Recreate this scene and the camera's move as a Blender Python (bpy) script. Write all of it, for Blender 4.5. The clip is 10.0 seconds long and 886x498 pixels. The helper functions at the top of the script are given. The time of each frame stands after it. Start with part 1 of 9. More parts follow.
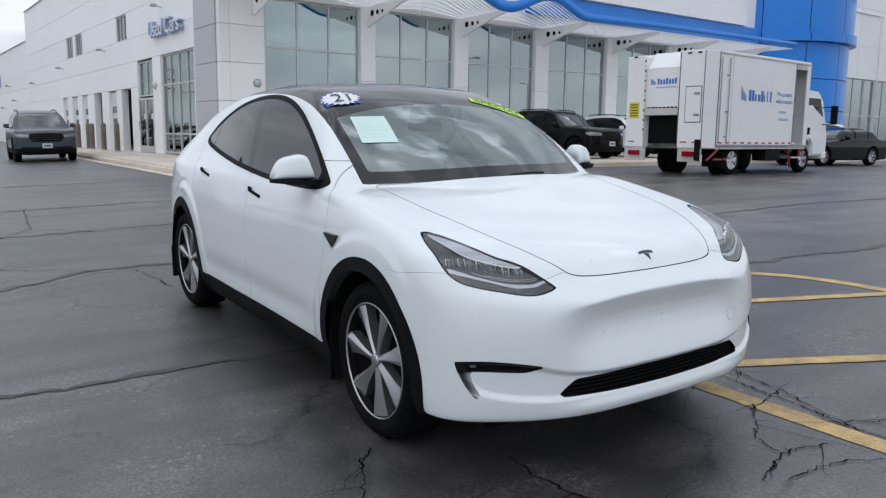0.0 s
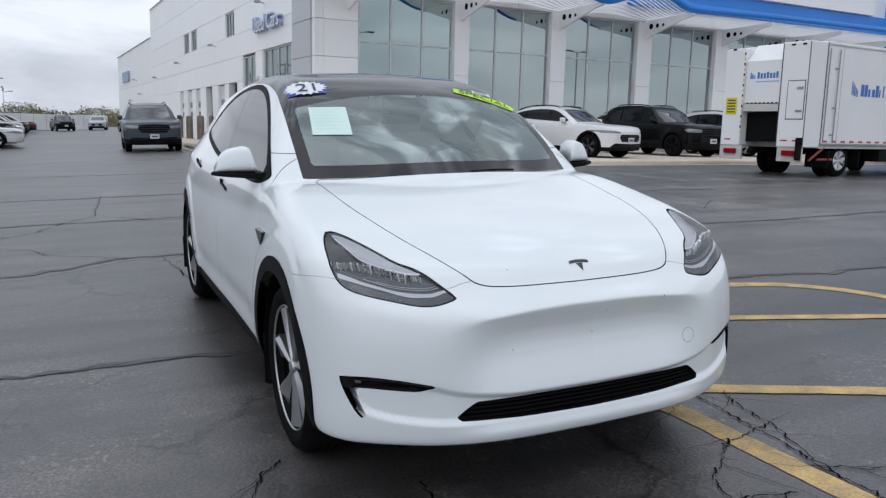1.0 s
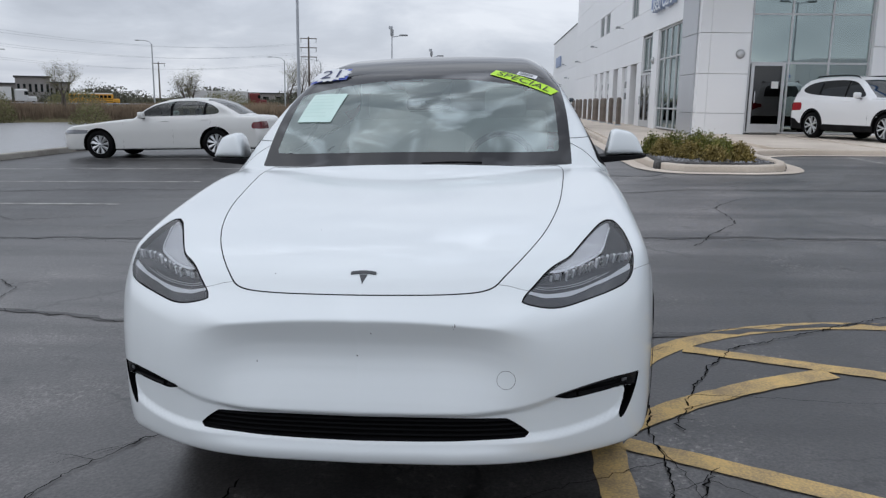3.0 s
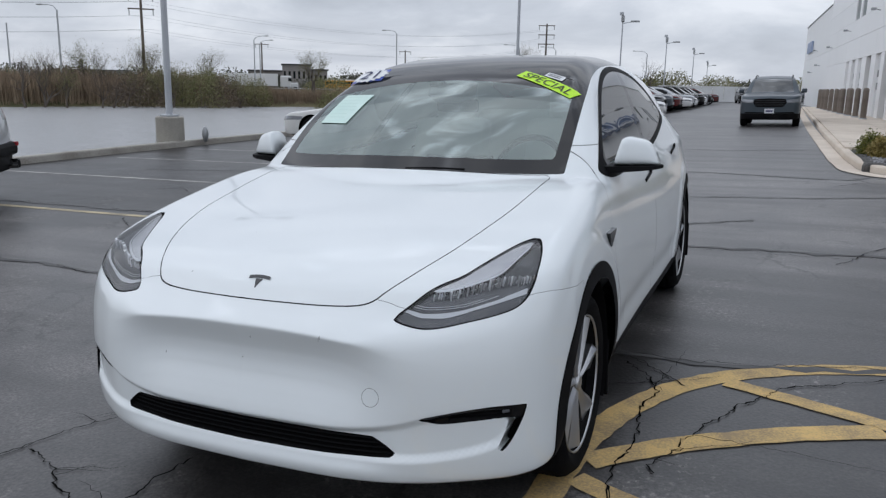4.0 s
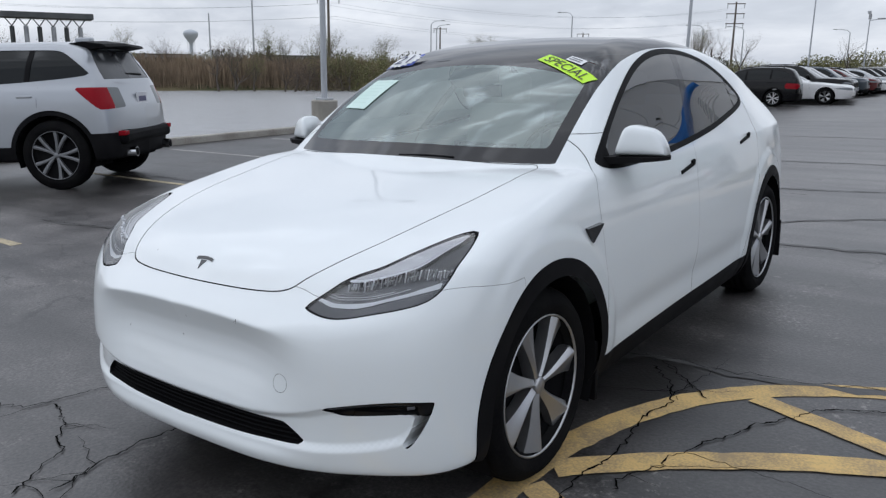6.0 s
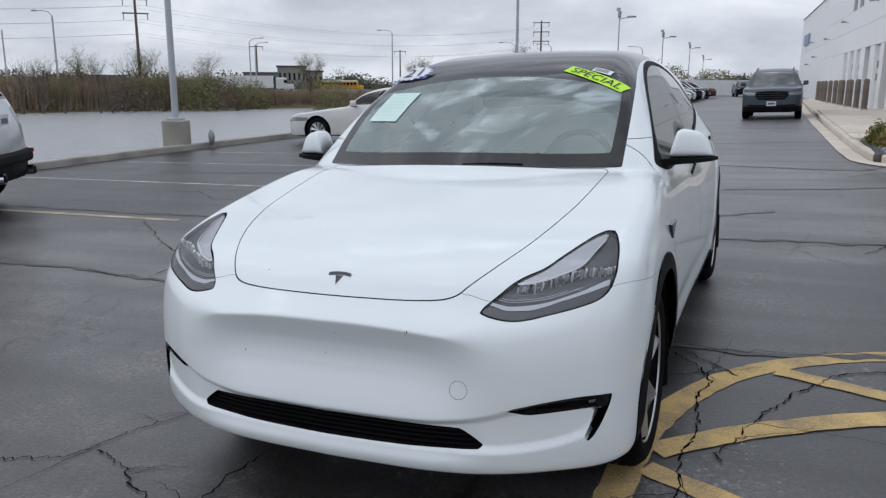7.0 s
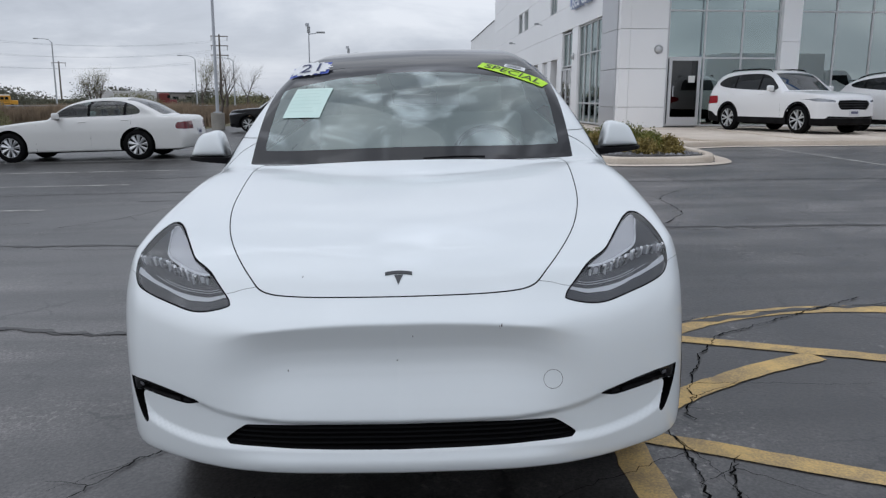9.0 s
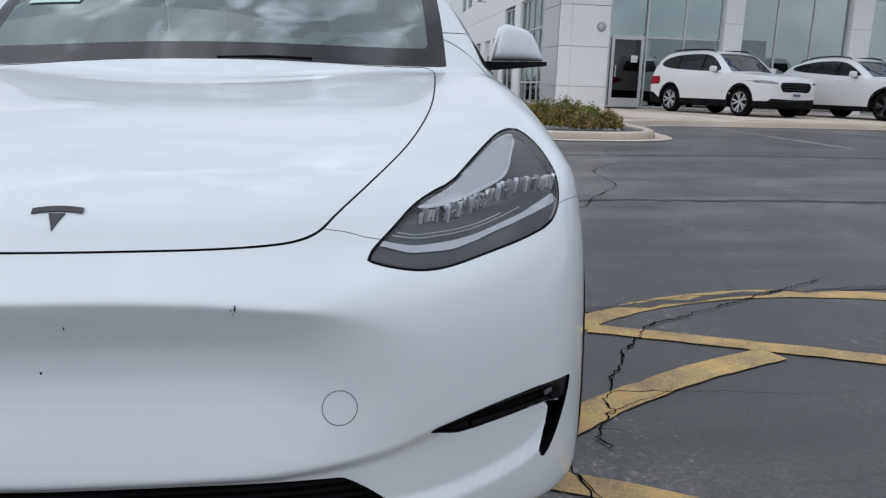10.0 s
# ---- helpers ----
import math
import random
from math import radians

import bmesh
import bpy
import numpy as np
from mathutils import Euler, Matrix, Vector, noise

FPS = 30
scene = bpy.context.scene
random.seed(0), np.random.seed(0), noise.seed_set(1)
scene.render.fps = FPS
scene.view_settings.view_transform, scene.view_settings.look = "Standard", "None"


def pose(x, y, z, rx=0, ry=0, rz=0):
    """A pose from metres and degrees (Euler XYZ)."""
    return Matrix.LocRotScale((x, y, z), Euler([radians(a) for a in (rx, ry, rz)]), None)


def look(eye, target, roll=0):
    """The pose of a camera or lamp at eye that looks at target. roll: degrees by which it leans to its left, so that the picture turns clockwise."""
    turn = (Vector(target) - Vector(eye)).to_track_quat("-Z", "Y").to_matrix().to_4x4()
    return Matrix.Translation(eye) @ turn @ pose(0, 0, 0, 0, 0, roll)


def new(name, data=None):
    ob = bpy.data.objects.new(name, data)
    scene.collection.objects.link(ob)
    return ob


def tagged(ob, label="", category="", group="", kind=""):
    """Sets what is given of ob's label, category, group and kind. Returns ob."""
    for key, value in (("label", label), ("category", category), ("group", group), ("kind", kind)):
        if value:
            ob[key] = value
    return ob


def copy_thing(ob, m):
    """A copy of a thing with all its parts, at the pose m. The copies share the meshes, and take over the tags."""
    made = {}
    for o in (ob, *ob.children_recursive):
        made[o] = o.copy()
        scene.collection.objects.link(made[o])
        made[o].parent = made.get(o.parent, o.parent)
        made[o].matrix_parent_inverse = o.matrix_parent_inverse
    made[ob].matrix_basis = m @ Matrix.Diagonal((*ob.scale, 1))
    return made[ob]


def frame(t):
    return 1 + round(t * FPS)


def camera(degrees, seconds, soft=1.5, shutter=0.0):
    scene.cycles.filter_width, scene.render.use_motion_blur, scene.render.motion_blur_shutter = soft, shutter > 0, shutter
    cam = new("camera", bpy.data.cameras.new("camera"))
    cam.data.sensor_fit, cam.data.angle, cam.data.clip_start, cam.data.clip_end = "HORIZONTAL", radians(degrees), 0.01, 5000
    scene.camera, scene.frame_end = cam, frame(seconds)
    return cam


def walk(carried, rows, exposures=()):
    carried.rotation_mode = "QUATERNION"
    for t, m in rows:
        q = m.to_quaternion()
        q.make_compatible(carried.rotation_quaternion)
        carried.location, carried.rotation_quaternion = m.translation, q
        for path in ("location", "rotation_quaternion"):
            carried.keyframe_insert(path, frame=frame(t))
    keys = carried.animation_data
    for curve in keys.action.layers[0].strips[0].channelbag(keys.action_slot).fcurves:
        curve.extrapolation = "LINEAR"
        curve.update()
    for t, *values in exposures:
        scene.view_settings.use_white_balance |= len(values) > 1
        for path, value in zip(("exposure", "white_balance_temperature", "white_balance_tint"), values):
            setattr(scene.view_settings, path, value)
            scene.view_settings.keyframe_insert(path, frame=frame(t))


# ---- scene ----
cam = camera(59.56, 10, soft=1.3)
PATH = [
    (0, (-2.514, -2.941, 1.322), (-1.418, -1.293, 1.031), 0.72),
    (0.5, (-2.164, -3.056, 1.312), (-1.165, -1.348, 1.016), 1.01),
    (1, (-1.696, -3.074, 1.324), (-0.846, -1.291, 1.016), 1.32),
    (1.5, (-1.174, -3.177, 1.352), (-0.532, -1.311, 1.026), 1.49),
    (2, (-0.642, -3.222, 1.355), (-0.260, -1.289, 1.012), 1.40),
    (2.2, (-0.403, -3.209, 1.371), (-0.135, -1.258, 1.020), 1.46),
    (3.3, (0.805, -3.031, 1.404), (0.409, -1.109, 1.016), 0.74),
    (3.5, (1.003, -2.966, 1.437), (0.492, -1.073, 1.041), 0.85),
    (4, (1.517, -2.760, 1.480), (0.739, -0.965, 1.064), 1.16),
    (4.5, (1.940, -2.515, 1.474), (0.946, -0.836, 1.039), 1.53),
    (5, (2.288, -2.270, 1.509), (1.147, -0.691, 1.055), 1.59),
    (5.5, (2.440, -2.155, 1.521), (1.237, -0.626, 1.059), 1.31),
    (6, (2.147, -2.311, 1.499), (0.996, -0.742, 1.036), 0.78),
    (6.2, (2.006, -2.419, 1.491), (0.904, -0.814, 1.035), 0.56),
    (7.5, (0.792, -3.200, 1.454), (0.276, -1.309, 1.061), -0.06),
    (8, (0.372, -3.399, 1.442), (0.085, -1.456, 1.069), -0.10),
    (8.5, (0.142, -3.312, 1.433), (0.024, -1.351, 1.060), 0.20),
    (9, (0.129, -3.029, 1.366), (0.118, -1.065, 0.987), 0.20),
    (9.5, (0.358, -2.578, 1.263), (0.431, -0.619, 0.865), 1.24),
    (10, (0.528, -2.015, 1.069), (0.659, -0.063, 0.653), 1.96),
]
walk(cam, [(t, look(eye, target, roll)) for t, eye, target, roll in PATH], exposures=((0, -0.06, 6050, 10), (2, -0.16, 6050, 10), (3.5, -0.26, 6050, 10), (5.5, -0.10, 6050, 10), (7.5, -0.24, 6050, 10), (9, -0.28, 6050, 10), (10, -0.26, 6050, 10)))

# ---- light: overcast sky with soft cloud, weak wide sun ----
world = bpy.data.worlds.new("overcast_sky")
scene.world = world
world.use_nodes = True
wn, wl = world.node_tree.nodes, world.node_tree.links
wn.clear()
w_out = wn.new("ShaderNodeOutputWorld")
w_bg = wn.new("ShaderNodeBackground")
w_sky = wn.new("ShaderNodeTexSky")
w_sky.sky_type, w_sky.sun_disc = "NISHITA", False
w_sky.sun_elevation, w_sky.sun_rotation = radians(42), radians(237)
w_sky.dust_density, w_sky.air_density = 2.0, 1.0
w_co = wn.new("ShaderNodeTexCoord")
w_map = wn.new("ShaderNodeMapping")
w_map.inputs["Scale"].default_value = (1.0, 1.0, 3.2)
w_noise = wn.new("ShaderNodeTexNoise")
w_noise.inputs["Scale"].default_value, w_noise.inputs["Detail"].default_value = 3.6, 8
w_noise.inputs["Roughness"].default_value, w_noise.inputs["Distortion"].default_value = 0.55, 0.45
w_ramp = wn.new("ShaderNodeValToRGB")
w_ramp.color_ramp.elements[0].position, w_ramp.color_ramp.elements[0].color = 0.33, (5.3, 5.45, 5.8, 1)
w_ramp.color_ramp.elements[1].position, w_ramp.color_ramp.elements[1].color = 0.64, (9.1, 9.1, 9.2, 1)
mid_stop = w_ramp.color_ramp.elements.new(0.47)
mid_stop.color = (6.6, 6.75, 7.1, 1)
w_mix = wn.new("ShaderNodeMix")
w_mix.data_type = "RGBA"
w_mix.inputs["Factor"].default_value = 0.90
wl.new(w_co.outputs["Generated"], w_map.inputs["Vector"])
wl.new(w_map.outputs["Vector"], w_noise.inputs["Vector"])
wl.new(w_noise.outputs["Fac"], w_ramp.inputs["Fac"])
wl.new(w_sky.outputs["Color"], w_mix.inputs["A"])
wl.new(w_ramp.outputs["Color"], w_mix.inputs["B"])
# an overcast dome: brightest overhead, dimmer low down
w_sep = wn.new("ShaderNodeSeparateXYZ")
w_dome = wn.new("ShaderNodeMapRange")
w_dome.inputs["From Min"].default_value, w_dome.inputs["From Max"].default_value = 0.05, 0.95
w_dome.inputs["To Min"].default_value, w_dome.inputs["To Max"].default_value = 1.05, 1.28
w_mul = wn.new("ShaderNodeMix")
w_mul.data_type, w_mul.blend_type = "RGBA", "MULTIPLY"
w_mul.inputs["Factor"].default_value = 1.0
wl.new(w_co.outputs["Generated"], w_sep.inputs["Vector"])
wl.new(w_sep.outputs["Z"], w_dome.inputs["Value"])
wl.new(w_mix.outputs["Result"], w_mul.inputs["A"])
wl.new(w_dome.outputs["Result"], w_mul.inputs["B"])
w_gap = wn.new("ShaderNodeTexNoise")
w_gap.inputs["Scale"].default_value, w_gap.inputs["Detail"].default_value, w_gap.inputs["Distortion"].default_value = 6.5, 7, 0.6
w_gap_ramp = wn.new("ShaderNodeMapRange")
w_gap_ramp.inputs["From Min"].default_value, w_gap_ramp.inputs["From Max"].default_value = 0.53, 0.68
w_gap_ramp.inputs["To Min"].default_value, w_gap_ramp.inputs["To Max"].default_value = 0.90, 2.3
w_high = wn.new("ShaderNodeMapRange")
w_high.inputs["From Min"].default_value, w_high.inputs["From Max"].default_value = 0.50, 0.72
w_breaks = wn.new("ShaderNodeMix")
w_breaks.data_type, w_breaks.blend_type = "RGBA", "MULTIPLY"
wl.new(w_co.outputs["Generated"], w_gap.inputs["Vector"])
wl.new(w_gap.outputs["Fac"], w_gap_ramp.inputs["Value"])
wl.new(w_sep.outputs["Z"], w_high.inputs["Value"])
wl.new(w_high.outputs["Result"], w_breaks.inputs["Factor"])
wl.new(w_mul.outputs["Result"], w_breaks.inputs["A"])
wl.new(w_gap_ramp.outputs["Result"], w_breaks.inputs["B"])
wl.new(w_breaks.outputs["Result"], w_bg.inputs["Color"])
w_bg.inputs["Strength"].default_value = 0.11
wl.new(w_bg.outputs["Background"], w_out.inputs["Surface"])

sun_data = bpy.data.lights.new("sun", "SUN")
sun_data.energy, sun_data.angle, sun_data.color = 0.5, radians(90), (1.0, 0.98, 0.95)
sun = new("sun", sun_data)
sun.matrix_world = look((0, 0, 0), (0.55, 0.25, -0.95))

# ---- materials ----
def principled(name, color, rough=0.5, metal=0.0, coat=0.0, spec=0.5):
    m = bpy.data.materials.new(name)
    m.use_nodes = True
    b = m.node_tree.nodes["Principled BSDF"]
    b.inputs["Base Color"].default_value = (*color, 1)
    b.inputs["Roughness"].default_value = rough
    b.inputs["Metallic"].default_value = metal
    b.inputs["Coat Weight"].default_value = coat
    b.inputs["Coat Roughness"].default_value = 0.03
    b.inputs["Specular IOR Level"].default_value = spec
    return m


def varied(name, c0, c1, rough=0.6, scale=4.0, fine=60.0, bump=0.1, metal=0.0, coat=0.0, amount=0.5, per_object=0.0, depth=0.01, stretch=(1, 1, 1)):
    """Two colours mixed by noise at two scales, with bump of the fine one."""
    m = principled(name, c0, rough, metal, coat)
    n, l = m.node_tree.nodes, m.node_tree.links
    b = n["Principled BSDF"]
    co = n.new("ShaderNodeTexCoord")
    mp = n.new("ShaderNodeMapping")
    mp.inputs["Scale"].default_value = stretch
    big, small = n.new("ShaderNodeTexNoise"), n.new("ShaderNodeTexNoise")
    big.inputs["Scale"].default_value, big.inputs["Detail"].default_value = scale, 5
    small.inputs["Scale"].default_value, small.inputs["Detail"].default_value = fine, 4
    l.new(co.outputs["Object"], mp.inputs["Vector"])
    l.new(mp.outputs["Vector"], big.inputs["Vector"])
    l.new(mp.outputs["Vector"], small.inputs["Vector"])
    add = n.new("ShaderNodeMath")
    add.operation = "MULTIPLY_ADD"
    l.new(small.outputs["Fac"], add.inputs[0])
    add.inputs[1].default_value = amount
    l.new(big.outputs["Fac"], add.inputs[2])
    rng = n.new("ShaderNodeMapRange")
    rng.inputs["From Min"].default_value, rng.inputs["From Max"].default_value = 0.35 + amount * 0.45, 0.65 + amount * 0.55
    l.new(add.outputs[0], rng.inputs["Value"])
    mix = n.new("ShaderNodeMix")
    mix.data_type = "RGBA"
    mix.inputs["A"].default_value, mix.inputs["B"].default_value = (*c0, 1), (*c1, 1)
    l.new(rng.outputs["Result"], mix.inputs["Factor"])
    colour = mix.outputs["Result"]
    if per_object:
        info = n.new("ShaderNodeObjectInfo")
        hsv = n.new("ShaderNodeHueSaturation")
        r2 = n.new("ShaderNodeMapRange")
        r2.inputs["To Min"].default_value, r2.inputs["To Max"].default_value = 1 - per_object, 1 + per_object
        l.new(info.outputs["Random"], r2.inputs["Value"])
        l.new(r2.outputs["Result"], hsv.inputs["Value"])
        l.new(colour, hsv.inputs["Color"])
        colour = hsv.outputs["Color"]
    l.new(colour, b.inputs["Base Color"])
    if bump:
        bp = n.new("ShaderNodeBump")
        bp.inputs["Strength"].default_value, bp.inputs["Distance"].default_value = bump, depth
        l.new(small.outputs["Fac"], bp.inputs["Height"])
        l.new(bp.outputs["Normal"], b.inputs["Normal"])
    return m


def thin_glass(name, tint, gloss_rough=0.0, ior=1.5):
    """A single pane: tinted see-through with a fresnel mirror on it."""
    m = bpy.data.materials.new(name)
    m.use_nodes = True
    n, l = m.node_tree.nodes, m.node_tree.links
    n.clear()
    out, mix = n.new("ShaderNodeOutputMaterial"), n.new("ShaderNodeMixShader")
    tr, gl, fr = n.new("ShaderNodeBsdfTransparent"), n.new("ShaderNodeBsdfGlossy"), n.new("ShaderNodeFresnel")
    tr.inputs["Color"].default_value = (*tint, 1)
    gl.inputs["Color"].default_value = (1, 1, 1, 1)
    gl.inputs["Roughness"].default_value = gloss_rough
    fr.inputs["IOR"].default_value = ior
    l.new(fr.outputs["Fac"], mix.inputs["Fac"])
    l.new(tr.outputs["BSDF"], mix.inputs[1])
    l.new(gl.outputs["BSDF"], mix.inputs[2])
    l.new(mix.outputs["Shader"], out.inputs["Surface"])
    return m


M_WHITE = principled("white_pearl_paint", (0.755, 0.795, 0.81), 0.32, 0.0, 0.9)
M_BLACK = varied("black_plastic", (0.006, 0.006, 0.007), (0.013, 0.013, 0.014), 0.55, 3, 400, 0.15, amount=0.3, depth=0.0005)
M_GAP = principled("panel_gap_dark", (0.008, 0.008, 0.009), 0.8)
M_TYRE = varied("tyre_rubber", (0.005, 0.005, 0.006), (0.011, 0.011, 0.011), 0.85, 6, 90, 0.25, amount=0.5, depth=0.002)
M_ALLOY = principled("machined_alloy", (0.46, 0.465, 0.475), 0.33, 0.9, 0.05)
M_MIDALLOY = principled("grey_alloy", (0.20, 0.205, 0.215), 0.35, 0.6, 0.2)
M_BRIGHTALLOY = principled("bright_alloy", (0.62, 0.63, 0.64), 0.35, 0.7, 0.1)
M_GUNMETAL = principled("dark_alloy", (0.06, 0.062, 0.066), 0.35, 0.8, 0.3)
M_GLASS = thin_glass("car_windscreen", (0.48, 0.65, 0.61), 0.0, 2.7)
M_GLASS.node_tree.nodes["Glossy BSDF"].inputs["Color"].default_value = (0.90, 1.0, 0.985, 1)
M_TINTROOF = thin_glass("tinted_roof_glass", (0.045, 0.048, 0.055), 0.0, 1.52)
M_PRIVACY = thin_glass("privacy_glass", (0.055, 0.065, 0.066), 0.0, 1.66)
M_ROOFGLASS = principled("black_roof_glass", (0.012, 0.012, 0.014), 0.06, 0.0, 0.0, 0.45)
M_DARKGLASS = principled("dark_car_glass", (0.008, 0.010, 0.011), 0.03, 0.0, 0.0, 0.25)
M_SCREEN = principled("car_windscreen_dark", (0.020, 0.024, 0.026), 0.04, 0.0, 0.6, 0.9)
M_CHROME = principled("chrome", (0.75, 0.76, 0.78), 0.12, 1.0)
M_REDLENS = principled("red_lens", (0.26, 0.003, 0.010), 0.12, 0.0, 0.0, 0.15)
M_CLEARLENS = thin_glass("clear_lens", (0.94, 0.95, 0.96), 0.0, 1.5)
M_LAMPDARK = principled("headlamp_housing", (0.105, 0.108, 0.118), 0.3, 0.3)
M_LAMPLIGHT = principled("headlamp_reflector", (0.74, 0.76, 0.79), 0.35, 0.1)
M_CABIN = varied("cabin_dark_trim", (0.016, 0.016, 0.017), (0.030, 0.030, 0.031), 0.7, 3, 150, 0.1, amount=0.3)
M_SEAT = varied("pale_seat_vegan_leather", (0.62, 0.63, 0.62), (0.70, 0.71, 0.70), 0.5, 3, 200, 0.1, amount=0.3)
for soft_m in (M_TYRE, M_BLACK, M_GAP):
    soft_m.node_tree.nodes["Principled BSDF"].inputs["Specular IOR Level"].default_value = 0.05
M_LAMPBOWL = principled("headlamp_bowl", (0.80, 0.81, 0.84), 0.22, 0.55)
M_LAMPMID = principled("headlamp_light_guide", (0.34, 0.35, 0.37), 0.3, 0.1)
M_BLADE = principled("gloss_black_blade", (0.006, 0.006, 0.007), 0.22, 0.0, 0.0, 0.25)
M_HEAD = principled("headlamp_of_parked_car", (0.22, 0.23, 0.25), 0.12, 0.5, 0.6)
M_REARGLASS = principled("rear_screen_glass", (0.045, 0.048, 0.052), 0.22, 0.0, 0.0, 0.35)

# ---- building tools ----
def mesh_ob(name, verts, faces, material, parent=None, label="", smooth=True, normals=None):
    me = bpy.data.meshes.new(name)
    me.from_pydata([tuple(v) for v in verts], [], [tuple(f) for f in faces])
    me.materials.append(material)
    if smooth:
        me.polygons.foreach_set("use_smooth", [True] * len(me.polygons))
    if normals is not None and len(normals):
        me.normals_split_custom_set_from_vertices([tuple(n) for n in normals])
    ob = new(name, me)
    if parent is not None:
        ob.parent = parent
    if label:
        ob["label"] = label
    return ob


def part(name, bm, material, parent=None, label="", smooth=False):
    me = bpy.data.meshes.new(name)
    bm.to_mesh(me)
    bm.free()
    me.materials.append(material)
    if smooth:
        me.polygons.foreach_set("use_smooth", [True] * len(me.polygons))
    ob = new(name, me)
    if parent is not None:
        ob.parent = parent
    if label:
        ob["label"] = label
    return ob


def thing(name, m, label, category, group="", kind=""):
    ob = new(name)
    ob.matrix_world = m
    return tagged(ob, label, category, group, kind)


def box(bm, lo, hi, bevel=0.0, m=None):
    """An axis-aligned box from corner to corner, bevelled if asked, moved by m."""
    lo, hi = Vector(lo), Vector(hi)
    r = bmesh.ops.create_cube(bm, size=1.0)
    vs = r["verts"]
    for v in vs:
        v.co = Vector([lo[k] + (v.co[k] + 0.5) * (hi[k] - lo[k]) for k in range(3)])
    if bevel:
        es = {e for v in vs for e in v.link_edges}
        r = bmesh.ops.bevel(bm, geom=list(es), offset=bevel, segments=2, affect="EDGES", profile=0.5)
        vs = list({v for f in r["faces"] for v in f.verts} | {v for v in vs if v.is_valid})
    if m is not None:
        bmesh.ops.transform(bm, matrix=m, verts=vs)
    return vs


def boxes(*pairs, bevel=0.0):
    bm = bmesh.new()
    for lo, hi in pairs:
        box(bm, lo, hi, bevel)
    return bm


def rod(bm, a, b, r0, r1=None, n=8, caps=True):
    """A tapered round bar from a to b."""
    a, b = Vector(a), Vector(b)
    r1 = r0 if r1 is None else r1
    q = (b - a).to_track_quat("Z", "Y")
    rings = []
    for p, r in ((a, r0), (b, r1)):
        rings.append([bm.verts.new(p + q @ Vector((r * math.cos(2 * math.pi * k / n), r * math.sin(2 * math.pi * k / n), 0))) for k in range(n)])
    for k in range(n):
        bm.faces.new((rings[0][k], rings[0][(k + 1) % n], rings[1][(k + 1) % n], rings[1][k]))
    if caps:
        bm.faces.new(rings[0][::-1])
        bm.faces.new(rings[1])


def revolve(bm, profile, n=32, axis="x"):
    """Turns (radius, along) pairs round an axis through the origin."""
    rings = []
    for r, s in profile:
        ring = []
        for k in range(n):
            a = 2 * math.pi * k / n
            c, d = r * math.cos(a), r * math.sin(a)
            ring.append(bm.verts.new((s, c, d) if axis == "x" else (c, d, s)))
        rings.append(ring)
    for p, q in zip(rings, rings[1:]):
        for k in range(n):
            bm.faces.new((p[k], p[(k + 1) % n], q[(k + 1) % n], q[k]))


def knots(pairs):
    """A smooth curve through (s, value) pairs, for numpy arrays."""
    xs, ys = np.array([p[0] for p in pairs], float), np.array([p[1] for p in pairs], float)
    h, d = np.diff(xs), np.diff(ys)
    s = d / h
    m = np.zeros(len(xs))
    m[0], m[-1] = s[0], s[-1]
    for k in range(1, len(xs) - 1):
        m[k] = 0 if s[k - 1] * s[k] <= 0 else (h[k - 1] + h[k]) / (h[k - 1] / s[k] + h[k] / s[k - 1]) if abs(s[k - 1] + s[k]) > 1e-9 else 0

    def f(t):
        t = np.asarray(t, float)
        k = np.clip(np.searchsorted(xs, t) - 1, 0, len(xs) - 2)
        u = np.clip((t - xs[k]) / h[k], 0, 1)
        a = (1 + 2 * u) * (1 - u) ** 2 * ys[k] + u * (1 - u) ** 2 * h[k] * m[k] + u * u * (3 - 2 * u) * ys[k + 1] + u * u * (u - 1) * h[k] * m[k + 1]
        return a
    return f


def smax(a, b, k):
    h = np.clip(0.5 + 0.5 * (a - b) / k, 0, 1)
    return b + (a - b) * h + k * h * (1 - h)


def poly_sd(px, py, poly):
    """Signed distance to a closed polygon, negative inside."""
    pts = np.array(poly, float)
    d = np.full(px.shape, 1e9)
    inside = np.zeros(px.shape, bool)
    for a, b in zip(pts, np.roll(pts, -1, 0)):
        ex, ey = b - a
        wx, wy = px - a[0], py - a[1]
        t = np.clip((wx * ex + wy * ey) / (ex * ex + ey * ey), 0, 1)
        d = np.minimum(d, np.hypot(wx - ex * t, wy - ey * t))
        c = (a[1] > py) != (b[1] > py)
        with np.errstate(divide="ignore", invalid="ignore"):
            hit = c & (px < (b[0] - a[0]) * (py - a[1]) / (b[1] - a[1]) + a[0])
        inside ^= hit
    return np.where(inside, -d, d)


def rounded(poly, steps=4):
    """A closed polygon with its corners rounded by a smooth curve."""
    p = np.array(poly, float)
    for _ in range(steps):
        q = np.roll(p, -1, 0)
        p = np.stack([0.75 * p + 0.25 * q, 0.25 * p + 0.75 * q], 1).reshape(-1, p.shape[1])
    return p


